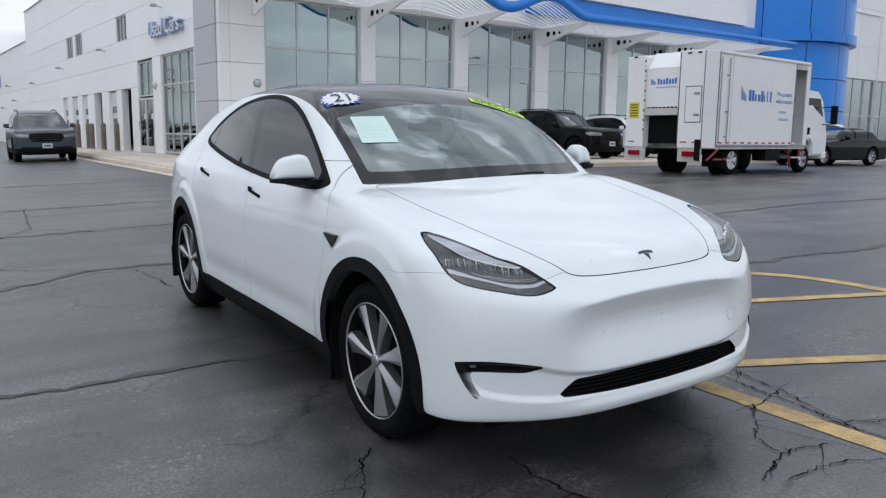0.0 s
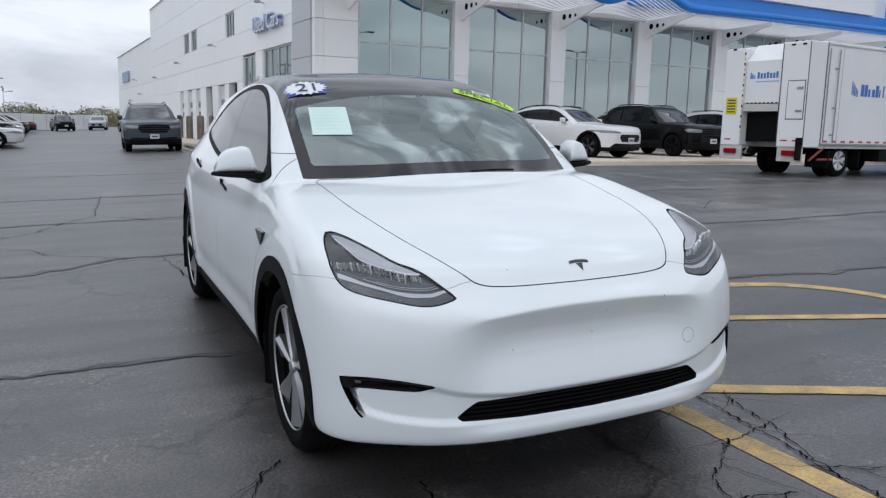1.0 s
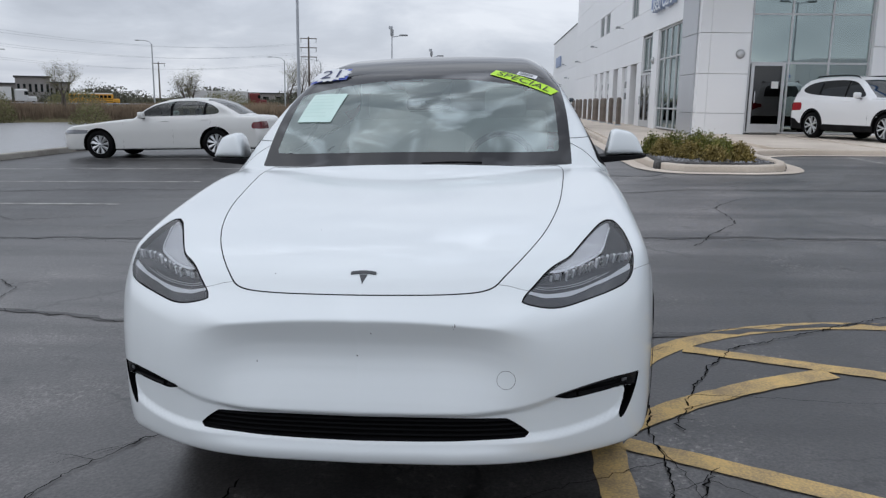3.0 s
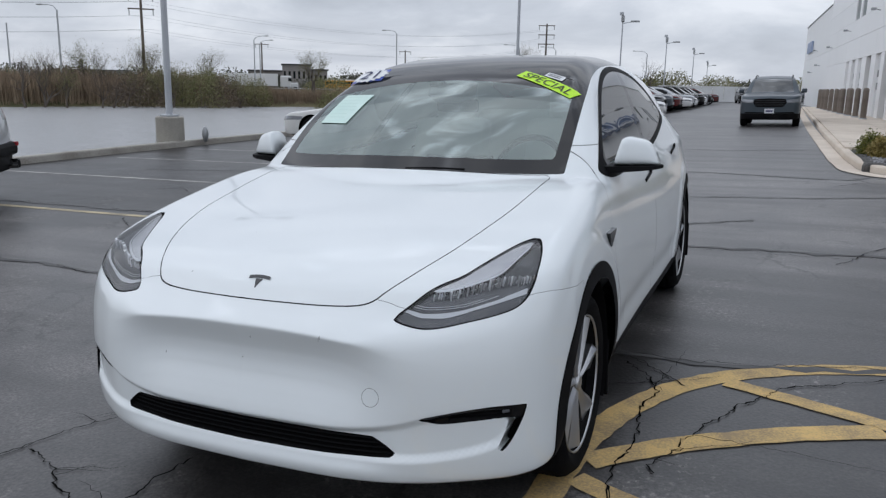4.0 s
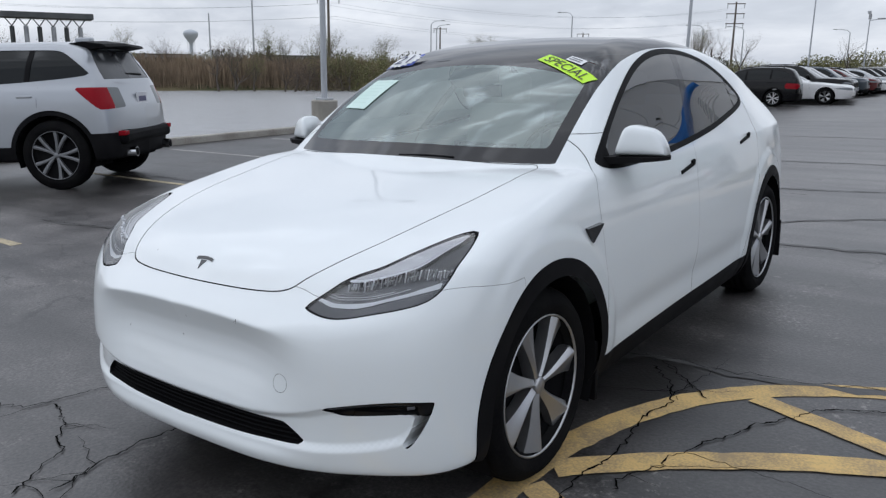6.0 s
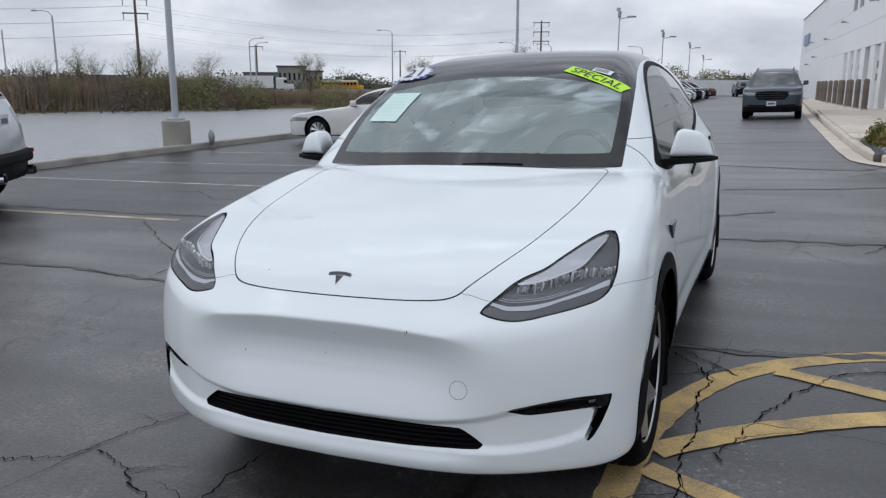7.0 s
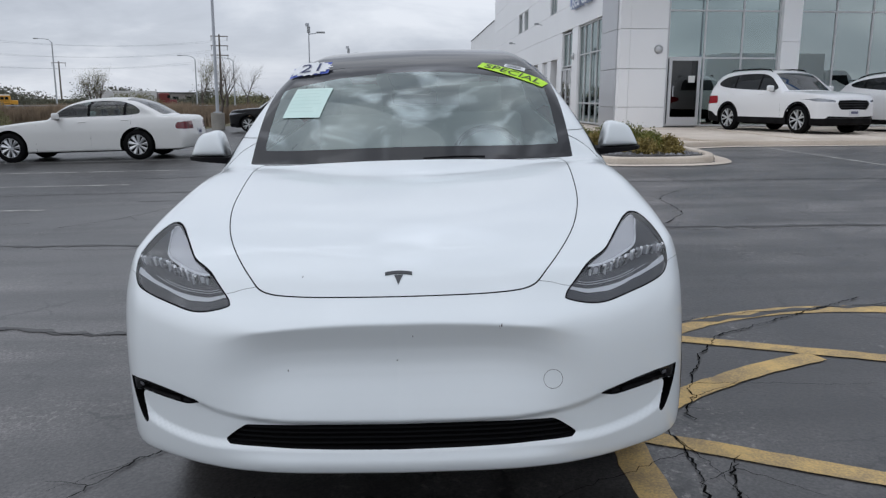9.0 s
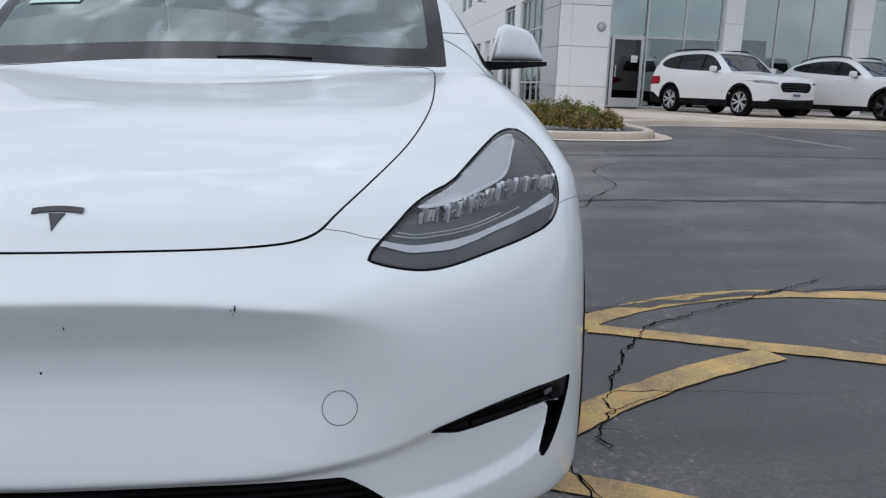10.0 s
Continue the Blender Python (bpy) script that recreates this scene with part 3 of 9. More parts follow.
def wheel(parent, at, side, radius=0.356, width=0.25, rim=0.256, blades=7, metal=M_ALLOY, twist=5, duty=0.46, back=M_BLACK, twin=False):
    """A wheel with tyre, rim ring, dark dish and spokes, its face towards side."""
    w = new("wheel")
    w.parent = parent
    w.matrix_local = Matrix.Translation(at) @ Matrix.Diagonal((side, 1, 1, 1))
    h = width / 2
    bm = bmesh.new()
    prof = [(rim + 0.004, -h + 0.03), (rim + 0.02, -h + 0.012), (rim + 0.05, -h), (radius - 0.03, -h + 0.008), (radius - 0.006, -h + 0.035)]
    for k in range(5):
        s = -h + 0.045 + (width - 0.09) * k / 4
        prof += [(radius, s - 0.012), (radius, s + 0.012), (radius - 0.008, s + 0.014), (radius - 0.008, s + 0.02)] if k < 4 else [(radius, s - 0.012)]
    prof += [(radius - 0.006, h - 0.035), (radius - 0.03, h - 0.008), (rim + 0.05, h), (rim + 0.045, h + 0.002), (rim + 0.02, h - 0.010), (rim + 0.004, h - 0.016), (rim - 0.01, h - 0.05)]
    revolve(bm, prof, 48)
    part("tyre", bm, M_TYRE, w, smooth=True)
    bm = bmesh.new()
    revolve(bm, [(rim - 0.002, h - 0.018), (rim - 0.001, h - 0.013), (rim + 0.003, h - 0.0105), (rim + 0.006, h - 0.014), (rim + 0.006, h - 0.022)], 64)
    part("rim", bm, metal, w, "bright machined rim edge", smooth=True)
    bm = bmesh.new()
    revolve(bm, [(0.0, h - 0.085), (0.05, h - 0.085), (rim - 0.03, h - 0.095), (rim - 0.004, h - 0.05), (rim + 0.003, -h + 0.04)], 32)
    part("dish", bm, back, w, smooth=True)
    for k in range(blades):
        bm = bmesh.new()
        a0 = 2 * math.pi * k / blades
        half = math.pi / blades * duty
        rows = []
        for j in range(13):
            u = j / 12
            r = 0.030 + (rim - 0.034) * u
            top = h - 0.026 + 0.012 * u
            if twin:
                # one of a pair of slim bars that part from a common root
                hw = (0.015 + 0.009 * u) / r
                c = 2 * math.pi * (k // 2) / (blades // 2) + (1 if k % 2 else -1) * (0.10 + 0.15 * u)
                cross = ((-1, 0.04), (-0.8, 0.006), (0, 0.0), (0.8, 0.006), (1, 0.04))
            else:
                c = a0 + radians(twist) * u + radians(10) * u * (1 - u)
                hw = 0.014 / r + half * u ** 0.9 - 0.035 * u
                cross = ((-1, 0.060), (-0.98, 0.012 + 0.014 * u), (-0.3, 0.007 + 0.009 * u), (0.42, 0.0005), (0.5, 0.0), (0.58, 0.001), (0.98, 0.009 + 0.008 * u), (1, 0.060))
            pts = [(top - dz, r * math.cos(c + k2 * hw), r * math.sin(c + k2 * hw)) for k2, dz in cross]
            # the face and its two side walls do not share edges, so that they stay crisp
            rows.append([[bm.verts.new(q) for q in run] for run in (pts[:2], pts[1:-1], pts[-2:])])
        for p, q in zip(rows, rows[1:]):
            for pa, qa in zip(p, q):
                for i in range(len(pa) - 1):
                    bm.faces.new((pa[i], qa[i], qa[i + 1], pa[i + 1]))
        bmesh.ops.recalc_face_normals(bm, faces=bm.faces)
        part("spoke", bm, metal, w, smooth=True)
    bm = bmesh.new()
    revolve(bm, [(0.0, h - 0.019), (0.026, h - 0.020), (0.030, h - 0.023), (0.032, h - 0.030), (0.033, h - 0.05)], 24)
    part("hub_cap", bm, metal, w, smooth=True)
    return w


HEAD_POLY = [(0.503, 0.779), (0.555, 0.824), (0.583, 0.850), (0.617, 0.868), (0.663, 0.883), (0.698, 0.908), (0.752, 0.941), (0.785, 0.957), (0.822, 0.963), (0.848, 0.949), (0.868, 0.922), (0.880, 0.885), (0.880, 0.860), (0.872, 0.827), (0.848, 0.803), (0.789, 0.785), (0.716, 0.770), (0.663, 0.759), (0.62, 0.755), (0.58, 0.758), (0.525, 0.769)]
LAMP_BOWL = [(0.588, 0.845), (0.617, 0.860), (0.650, 0.873), (0.672, 0.883), (0.700, 0.904), (0.752, 0.936), (0.790, 0.952), (0.815, 0.957), (0.818, 0.945), (0.799, 0.923), (0.782, 0.896), (0.765, 0.884), (0.728, 0.871), (0.674, 0.855), (0.635, 0.848)]
BAR_TOP = knots([(0.4, 0.815), (0.535, 0.804), (0.56, 0.799), (0.595, 0.794), (0.641, 0.796), (0.689, 0.802), (0.739, 0.815), (0.793, 0.833), (0.83, 0.846), (0.9, 0.87)])
BAR_LOW = knots([(0.4, 0.81), (0.53, 0.797), (0.595, 0.784), (0.641, 0.784), (0.698, 0.793), (0.749, 0.808), (0.802, 0.824), (0.83, 0.832), (0.9, 0.85)])
BOWL_LOW = knots([(0.5, 0.84), (0.588, 0.845), (0.635, 0.848), (0.674, 0.855), (0.728, 0.871), (0.765, 0.884), (0.782, 0.898), (0.80, 0.925), (0.82, 0.95)])
FIN_MID = knots([(0.55, 0.826), (0.61, 0.831), (0.653, 0.835), (0.693, 0.845), (0.74, 0.857), (0.789, 0.868), (0.82, 0.872)])
DLO_POLY = [(0.49, 1.055), (0.63, 1.165), (0.90, 1.312), (1.25, 1.458), (1.56, 1.532), (1.90, 1.553), (2.25, 1.515), (2.52, 1.42), (2.70, 1.31), (2.74, 1.255), (2.68, 1.215), (2.50, 1.185), (1.95, 1.115), (1.50, 1.076), (1.15, 1.055)]
FOG_POLY = [(0.604, 0.493), (0.69, 0.509), (0.77, 0.519), (0.834, 0.522), (0.893, 0.515), (0.893, 0.508), (0.886, 0.474), (0.868, 0.425), (0.850, 0.390), (0.835, 0.369), (0.820, 0.381), (0.831, 0.411), (0.840, 0.441), (0.846, 0.474), (0.80, 0.474), (0.744, 0.471), (0.692, 0.468), (0.66, 0.468), (0.632, 0.476)]
INTAKE_POLY = [(-0.55, 0.362), (-0.50, 0.405), (-0.455, 0.432), (0.455, 0.432), (0.50, 0.405), (0.55, 0.362), (0.45, 0.357), (0.25, 0.352), (0, 0.350), (-0.25, 0.352), (-0.45, 0.357)]
HOOD_HALF = [(0.0, -0.775), (0.12, -0.771), (0.25, -0.759), (0.36, -0.738), (0.415, -0.717), (0.445, -0.690), (0.494, -0.62), (0.55, -0.51), (0.60, -0.367), (0.643, -0.15), (0.665, 0.12), (0.675, 0.34), (0.668, 0.42)]


def hero_car():
    car = thing("electric_crossover", CAR_POSE, "glossy white electric crossover with black glass roof, parked", "car")
    P, N, T = shell(hero_F, -0.30, 3.15, 0.62, 150, 180, 280)
    half = (P, N, T)
    gaps = []

    def fn(p, g):
        return g(p[0][:, 0], p[0][:, 1], p[0][:, 2])

    def take(rest, g):
        return cut(*rest, fn(rest, g))

    # wheel openings and their black trim
    for yw in (0.0, 2.89):
        _, half = take(half, lambda x, y, z: np.maximum(np.hypot(y - yw, z - 0.36) - 0.402, 0.5 - x))
        trim, half = take(half, lambda x, y, z: np.maximum(np.hypot(y - yw, z - 0.36) - 0.465, 0.6 - x))
        for s in (1, -1):
            v, n, t = pushed(sided(trim, s), 0.004)
            piece("wheel_arch_trim", (v, n, t), M_BLACK, car, "matt black plastic")
    sill, half = take(half, lambda x, y, z: np.maximum.reduce([z - 0.318 - 0.012 * np.clip(y, 0, 2), 0.3 - y, y - 2.6, 0.6 - x]))
    under, half = take(half, lambda x, y, z: z - 0.212 - 0.062 * np.clip((-0.30 - y) / 0.15, 0, 1))
    for s in (1, -1):
        piece("sill", sided(sill, s), M_BLACK, car, "matt black plastic")
    piece("underbody", mirrored(under), M_BLACK, car)
    # side windows with their black surround
    dlo = rounded(DLO_POLY, 3)
    glass, half = take(half, lambda x, y, z: np.maximum(poly_sd(y, z, dlo), 0.45 - x))
    glass, trim = take(glass, lambda x, y, z: poly_sd(y, z, dlo) + 0.026)
    for s in (1, -1):
        piece("window_trim", pushed(sided(trim, s), 0.002), M_BLACK, car, "satin black window surround")
    slant = lambda y, z: y - 0.68 * (z - 1.1)
    pillar, glass = take(glass, lambda x, y, z: np.abs(slant(y, z) - 1.62) - 0.045)
    pillar_gap, _ = take(pillar, lambda x, y, z: np.abs(slant(y, z) - 1.632) - 0.0045)
    sail, glass = take(glass, lambda x, y, z: np.maximum(y - 0.66, z - 1.25))
    strip, glass = take(glass, lambda x, y, z: np.abs(y - 0.30 * (z - 1.25) - 2.52) - 0.008)
    front, rest = take(glass, lambda x, y, z: slant(y, z) - 1.62)
    rear, quarter = take(rest, lambda x, y, z: y - 0.30 * (z - 1.25) - 2.52)
    for s in (1, -1):
        piece("door_pillar", sided(pillar, s), M_ROOFGLASS, car, "gloss black pillar cover")
        for isle in islands(sided(pillar_gap, s)):
            piece("pillar_gap", pushed(isle, 0.0006), M_GAP, car)
        piece("sail_panel", sided(sail, s), M_BLACK, car)
        piece("window_bar", sided(strip, s), M_BLACK, car)
        for nm, g in (("front_window", front), ("rear_window", rear), ("quarter_window", quarter)):
            piece(nm, sided(g, s), M_PRIVACY, car, "dark tinted glass").visible_shadow = False
    # windscreen and glass roof
    edge = knots([(0.2, 0.72), (0.5, 0.715), (0.66, 0.708), (0.95, 0.682), (1.25, 0.640), (1.6, 0.605), (2.2, 0.585), (2.8, 0.56), (3.4, 0.53)])
    base = lambda x, y: 0.262 + 0.36 * x * x - y
    inside = lambda x, y, z: np.maximum.reduce([x - edge(y), base(x, y), y - 3.3, 1.02 - z])
    up, half = take(half, inside)
    screen, roof = take(up, lambda x, y, z: y - 1.06 + 0.10 * x * x)
    screen, frit = take(screen, lambda x, y, z: np.maximum.reduce([x - edge(y) + 0.055, base(x, y) + 0.075, y - 0.93 + 0.10 * x * x]))
    piece("windscreen", mirrored(screen), M_GLASS, car, "clear laminated glass reflecting the sky").visible_shadow = False
    piece("windscreen_border", mirrored(frit), M_ROOFGLASS, car, "black ceramic border under the glass")
    rim_, roof = take(roof, lambda x, y, z: np.abs(y - 1.06 + 0.10 * x * x - 0.003) - 0.003)
    gaps.append(rim_)
    piece("roof_panel", mirrored(roof), M_TINTROOF, car, "black tinted panoramic glass roof").visible_shadow = False
    # headlamps
    hp = rounded(HEAD_POLY, 1)
    hl = lambda x, y, z: np.maximum(poly_sd(x, z, hp), y)
    lamp, half = take(half, hl)
    border, lens = take(lamp, lambda x, y, z: -(poly_sd(x, z, hp) + 0.0042))
    for s in (1, -1):
        hd = new("headlight")
        hd.parent = car
        hd["label"] = "clear lens over dark housing with projector lamps"
        lv = sided(lens, s)
        piece("lens", pushed(lv, 0.0015), M_CLEARLENS, hd).visible_shadow = False
        piece("seal", pushed(sided(border, s), -0.002), M_GAP, hd)
        bowl_poly = rounded(LAMP_BOWL, 1)
        bowl, rest = take(lens, lambda x, y, z: poly_sd(x, z, bowl_poly))
        rim_band, bowl = take(bowl, lambda x, y, z: z - BOWL_LOW(x) - 0.0065)
        made = [("reflector", bowl, -0.005, M_LAMPBOWL), ("reflector_rim", rim_band, -0.003, M_LAMPLIGHT)]
        bar, rest = take(rest, lambda x, y, z: np.maximum.reduce([z - BAR_TOP(x), BAR_LOW(x) - z, 0.53 - x, x - 0.868]))
        made.append(("light_bar", bar, -0.006, M_LAMPLIGHT))
        brow_part, rest = take(rest, lambda x, y, z: z - BAR_LOW(x))
        made += [("lower_housing", brow_part, -0.009, M_LAMPDARK), ("housing", rest, -0.018, M_LAMPDARK)]
        for nm, got, d, mat in made:
            for isle in islands(sided(got, s), 6):
                piece(nm, pushed(isle, d), mat, hd)
        for up, x0, x1 in ((0.0055, 0.552, 0.79), (0.0110, 0.560, 0.75)):
            bm = bmesh.new()
            run = []
            for xk in np.linspace(x0, x1, 16):
                zk = float(BAR_TOP(xk)) + up
                yy = np.linspace(-0.9, 0.3, 700)
                run.append((s * xk, float(yy[np.argmax(hero_F(np.full(700, xk), yy, np.full(700, zk)) < 0)]) + 0.010, zk))
            for a, b in zip(run, run[1:]):
                rod(bm, a, b, 0.0009, n=4, caps=False)
            part("light_line", bm, M_LAMPLIGHT, hd)
        fin_rng = random.Random(31)
        for k in range(38):
            if k in (5, 12, 20, 27):
                continue
            xk = 0.604 + 0.0072 * k
            zk = float(FIN_MID(xk)) + fin_rng.uniform(-0.002, 0.002)
            yy = np.linspace(-0.9, 0.3, 500)
            hit = yy[np.argmax(hero_F(np.full(500, xk), yy, np.full(500, zk)) < 0)]
            h2 = fin_rng.uniform(0.009, 0.018)
            bm = bmesh.new()
            box(bm, (-0.0022, 0.0, -h2), (0.0022, 0.010, h2), 0.0006)
            ob = part("reflector_fin", bm, fin_rng.choice((M_CHROME, M_LAMPMID, M_LAMPBOWL, M_LAMPLIGHT)), hd)
            ob.matrix_local = Matrix.Translation((s * xk, hit + 0.008, zk)) @ pose(0, 0, 0, 0, s * fin_rng.uniform(8, 24), s * fin_rng.uniform(25, 45))
        for xk in (0.625, 0.668, 0.716, 0.775):
            zk = float(FIN_MID(xk)) + 0.001
            yy = np.linspace(-0.9, 0.3, 500)
            hit = yy[np.argmax(hero_F(np.full(500, xk), yy, np.full(500, zk)) < 0)]
            bm = bmesh.new()
            box(bm, (-0.014, -0.001, -0.0011), (0.014, 0.002, 0.0011), 0.0004)
            ob = part("light_filament", bm, M_LAMPLIGHT, hd)
            ob.matrix_local = Matrix.Translation((s * xk, hit + 0.010, zk)) @ pose(0, 0, 0, 0, -s * 12, s * 42)
    # lower intake and corner blades, set back
    ip = rounded(INTAKE_POLY, 1)
    intake, half = take(half, lambda x, y, z: np.maximum(poly_sd(x, z, ip), y + 0.5))
    iv = mirrored(intake)
    back = (iv[0] + np.array((0, 0.05, 0)), iv[1], iv[2])
    piece("intake_backing", back, M_GAP, car)
    for k in range(4):
        zz = 0.366 + 0.017 * k
        w = 0.53 - 0.018 * k
        bm = bmesh.new()
        n = 24
        rows = []
        for j in range(n + 1):
            x = -w + 2 * w * j / n
            y = float(H_NOSE(zz) + H_WRAP(abs(x))) + 0.022
            rows.append([bm.verts.new((x, y + a, zz + b)) for a, b in ((0, -0.003), (0, 0.003), (0.03, 0.005), (0.03, -0.001))])
        for p, q in zip(rows, rows[1:]):
            for i in range(4):
                bm.faces.new((p[i], p[(i + 1) % 4], q[(i + 1) % 4], q[i]))
        part("intake_slat", bm, M_GAP, car)
    fp = rounded(FOG_POLY, 1)
    fog, half = take(half, lambda x, y, z: np.maximum(poly_sd(x, z, fp), y + 0.3))
    slot, fog_lamp = take(fog, lambda x, y, z: np.maximum(z - 0.474, 0.80 - x))
    slot_mid = knots([(0.30, 0.80), (0.37, 0.828), (0.41, 0.842), (0.44, 0.853), (0.474, 0.866), (0.6, 0.90)])
    strip, fog_lamp = take(fog_lamp, lambda x, y, z: np.maximum.reduce([z - 0.484, 0.69 - x, x - 0.858]))
    for s in (1, -1):
        off = np.array((0, 0.007, 0))
        v, n, t = sided(fog_lamp, s)
        piece("fog_lamp", (v + off, n, t), M_BLADE, car, "gloss black corner lamp")
        v, n, t = sided(strip, s)
        piece("fog_lens_strip", (v + off * 0.6, n, t), M_BLADE, car, "thin clear strip under the corner lamp")
        v, n, t = sided(slot, s)
        deep = np.array((0, 0.09, 0))
        piece("air_slot", (v + deep, n, t), M_GAP, car, "black air curtain slot")
        walls = {True: ([], []), False: ([], [])}
        for a, b in rim_edges(t):
            mid = (v[a] + v[b]) / 2
            fv, ff = walls[bool(abs(mid[0]) < slot_mid(mid[2]))]
            k = len(fv)
            fv += [v[a], v[b], v[b] + deep, v[a] + deep]
            ff.append((k, k + 1, k + 2, k + 3))
        for inner_side, (fv, ff) in walls.items():
            mesh_ob("slot_wall", fv, ff, M_WHITE if inner_side else M_GAP, car, smooth=False)
        bm = bmesh.new()
        box(bm, (-0.012, 0.004, -0.005), (0.012, 0.008, 0.005), 0.002)
        ob = part("fog_bulb", bm, M_LAMPDARK, car)
        ob.matrix_local = Matrix.Translation((s * 0.845, float(H_CHEEK(0.497) + H_WRAP(0.845)) + 0.002, 0.499)) @ pose(0, 0, 0, 0, 0, s * 45)
        v, n, t = sided((np.concatenate([fog_lamp[0], strip[0]]), None, np.concatenate([fog_lamp[2], strip[2] + len(fog_lamp[0])])), 1)
        v = v * np.array((s, 1, 1))
        fv, ff = [], []
        for a, b in rim_edges(t):
            k = len(fv)
            fv += [v[a], v[b], v[b] + off * 3, v[a] + off * 3]
            ff.append((k, k + 1, k + 2, k + 3))
        mesh_ob("recess_edge", fv, ff, M_GAP, car, smooth=False)
    ed = rim_edges(iv[2])
    fv, ff = [], []
    for a, b in ed:
        if abs(iv[0][a][0]) + abs(iv[0][b][0]) > 1e-4:
            k = len(fv)
            fv += [iv[0][a], iv[0][b], iv[0][b] + np.array((0, 0.05, 0)), iv[0][a] + np.array((0, 0.05, 0))]
            ff.append((k, k + 1, k + 2, k + 3))
    mesh_ob("intake_edge", fv, ff, M_BLACK, car, smooth=False)
    # panels, with a dark gap round each
    hood_poly = HOOD_HALF[1:] + [(0.60, 0.385), (0.45, 0.33), (0.25, 0.281), (0.0, 0.258), (-0.5, 0.30), (-0.5, -0.775), (0.0, -0.775)]

    hood_poly = rounded(hood_poly, 2)

    def panel(rest, g, w=0.0022):
        p, rest = take(rest, lambda x, y, z: g(x, y, z) + w)
        gap, rest = take(rest, lambda x, y, z: g(x, y, z) - w)
        gaps.append(gap)
        return p, rest
    hood, half = panel(half, lambda x, y, z: np.maximum(poly_sd(x, y, hood_poly), 0.6 - z), 0.0019)
    piece("hood", mirrored(hood), M_WHITE, car)
    seam = knots([(0, 0.84), (0.40, 0.84), (0.435, 0.824), (0.47, 0.818), (0.512, 0.807), (0.547, 0.802), (0.7, 0.80), (0.86, 0.832), (0.89, 0.838), (0.92, 0.836), (0.945, 0.826), (0.965, 0.812), (1.2, 0.80)])
    bumper, half = panel(half, lambda x, y, z: np.maximum(z - seam(x), y + 0.2), 0.0005)
    # round tow cover in the bumper
    cover, bumper = panel(bumper, lambda x, y, z: np.maximum(np.hypot(x - 0.464, z - 0.549) - 0.0285, y), 0.0006)
    piece("front_bumper", mirrored(bumper), M_WHITE, car)
    piece("tow_eye_cover", sided(cover, 1), M_WHITE, car)
    tow_gap = gaps.pop()
    piece("tow_eye_gap", pushed(tow_gap, -0.003), M_GAP, car)
    piece("tow_eye_blank", pushed(sided(cut(*tow_gap, np.full(len(tow_gap[0]), -1.0))[0], -1), 0), M_WHITE, car)
    piece("tow_cover_blank", sided(cover, -1), M_WHITE, car)
    d1 = knots([(0.1, 0.47), (0.33, 0.463), (0.5, 0.455), (0.72, 0.445), (0.9, 0.435), (1.0, 0.448), (1.06, 0.50), (1.3, 0.6)])
    d2 = knots([(0.1, 1.50), (0.35, 1.505), (0.6, 1.53), (0.9, 1.55), (1.1, 1.60), (1.4, 1.64)])
    d3 = knots([(0.1, 2.30), (0.35, 2.34), (0.5, 2.42), (0.65, 2.50), (0.8, 2.58), (1.0, 2.66), (1.2, 2.74)])
    inz = lambda x, z: np.maximum.reduce([0.3 - z, z - 1.4, 0.6 - x])
    fd, half = panel(half, lambda x, y, z: np.maximum.reduce([d1(z) - y, y - d2(z), 0.55 - x, z - 1.20]), 0.0014)
    rd, half = panel(half, lambda x, y, z: np.maximum.reduce([d2(z) - y, y - d3(z), 0.55 - x, z - 1.23]), 0.0014)
    for s in (1, -1):
        piece("front_door", sided(fd, s), M_WHITE, car)
        piece("rear_door", sided(rd, s), M_WHITE, car)
    fender, half = take(half, lambda x, y, z: np.maximum.reduce([y - d1(z), z - 1.35]))
    for s in (1, -1):
        piece("front_fender", sided(fender, s), M_WHITE, car)
    tail, half = take(half, lambda x, y, z: np.maximum.reduce([3.62 - y + 0.3 * np.clip(0.85 - x, 0, 1), np.abs(z - 0.985) - 0.075, 0.42 - x]))
    for s in (1, -1):
        piece("tail_light", sided(tail, s), M_REDLENS, car)
    piece("body", mirrored(half), M_WHITE, car, "white roof rails, pillars, rear quarters and tail")
    for g in gaps:
        if len(g[0]):
            for isle in islands(pushed(mirrored(g), -0.003)):
                piece("panel_gap", isle, M_GAP, car)
    # door handles, side repeaters
    for s in (1, -1):
        for y0, z0 in ((1.345, 0.962), (2.31, 1.018)):
            bm = bmesh.new()
            box(bm, (0.0, 0, -0.009), (0.012, 0.19, 0.009), 0.004)
            box(bm, (0.0, 0.15, 0.0), (0.013, 0.19, 0.022), 0.004)
            xs = np.linspace(0.7, 1.0, 300)
            hit = xs[np.argmax(hero_F(xs, np.full(300, y0 + 0.09), np.full(300, z0)) > 0)]
            ob = part("door_handle", bm, M_BLACK, car, "flush black handle")
            ob.matrix_local = Matrix.Diagonal((s, 1, 1, 1)) @ Matrix.Translation((hit - 0.006, y0, z0)) @ pose(0, 0, 0, 8, 0, 1)
        bm = bmesh.new()
        vs = [(0.279, 0.884), (0.41, 0.884), (0.40, 0.872), (0.325, 0.822), (0.305, 0.84)]
        fr = [bm.verts.new((s * 0.953, a, b)) for a, b in vs]
        bk = [bm.verts.new((s * 0.900, a, b)) for a, b in vs]
        bm.faces.new(fr)
        for k in range(5):
            bm.faces.new((fr[k], bk[k], bk[(k + 1) % 5], fr[(k + 1) % 5]))
        bmesh.ops.recalc_face_normals(bm, faces=bm.faces)
        part("side_repeater", bm, M_ROOFGLASS, car, "gloss black fender camera blade")
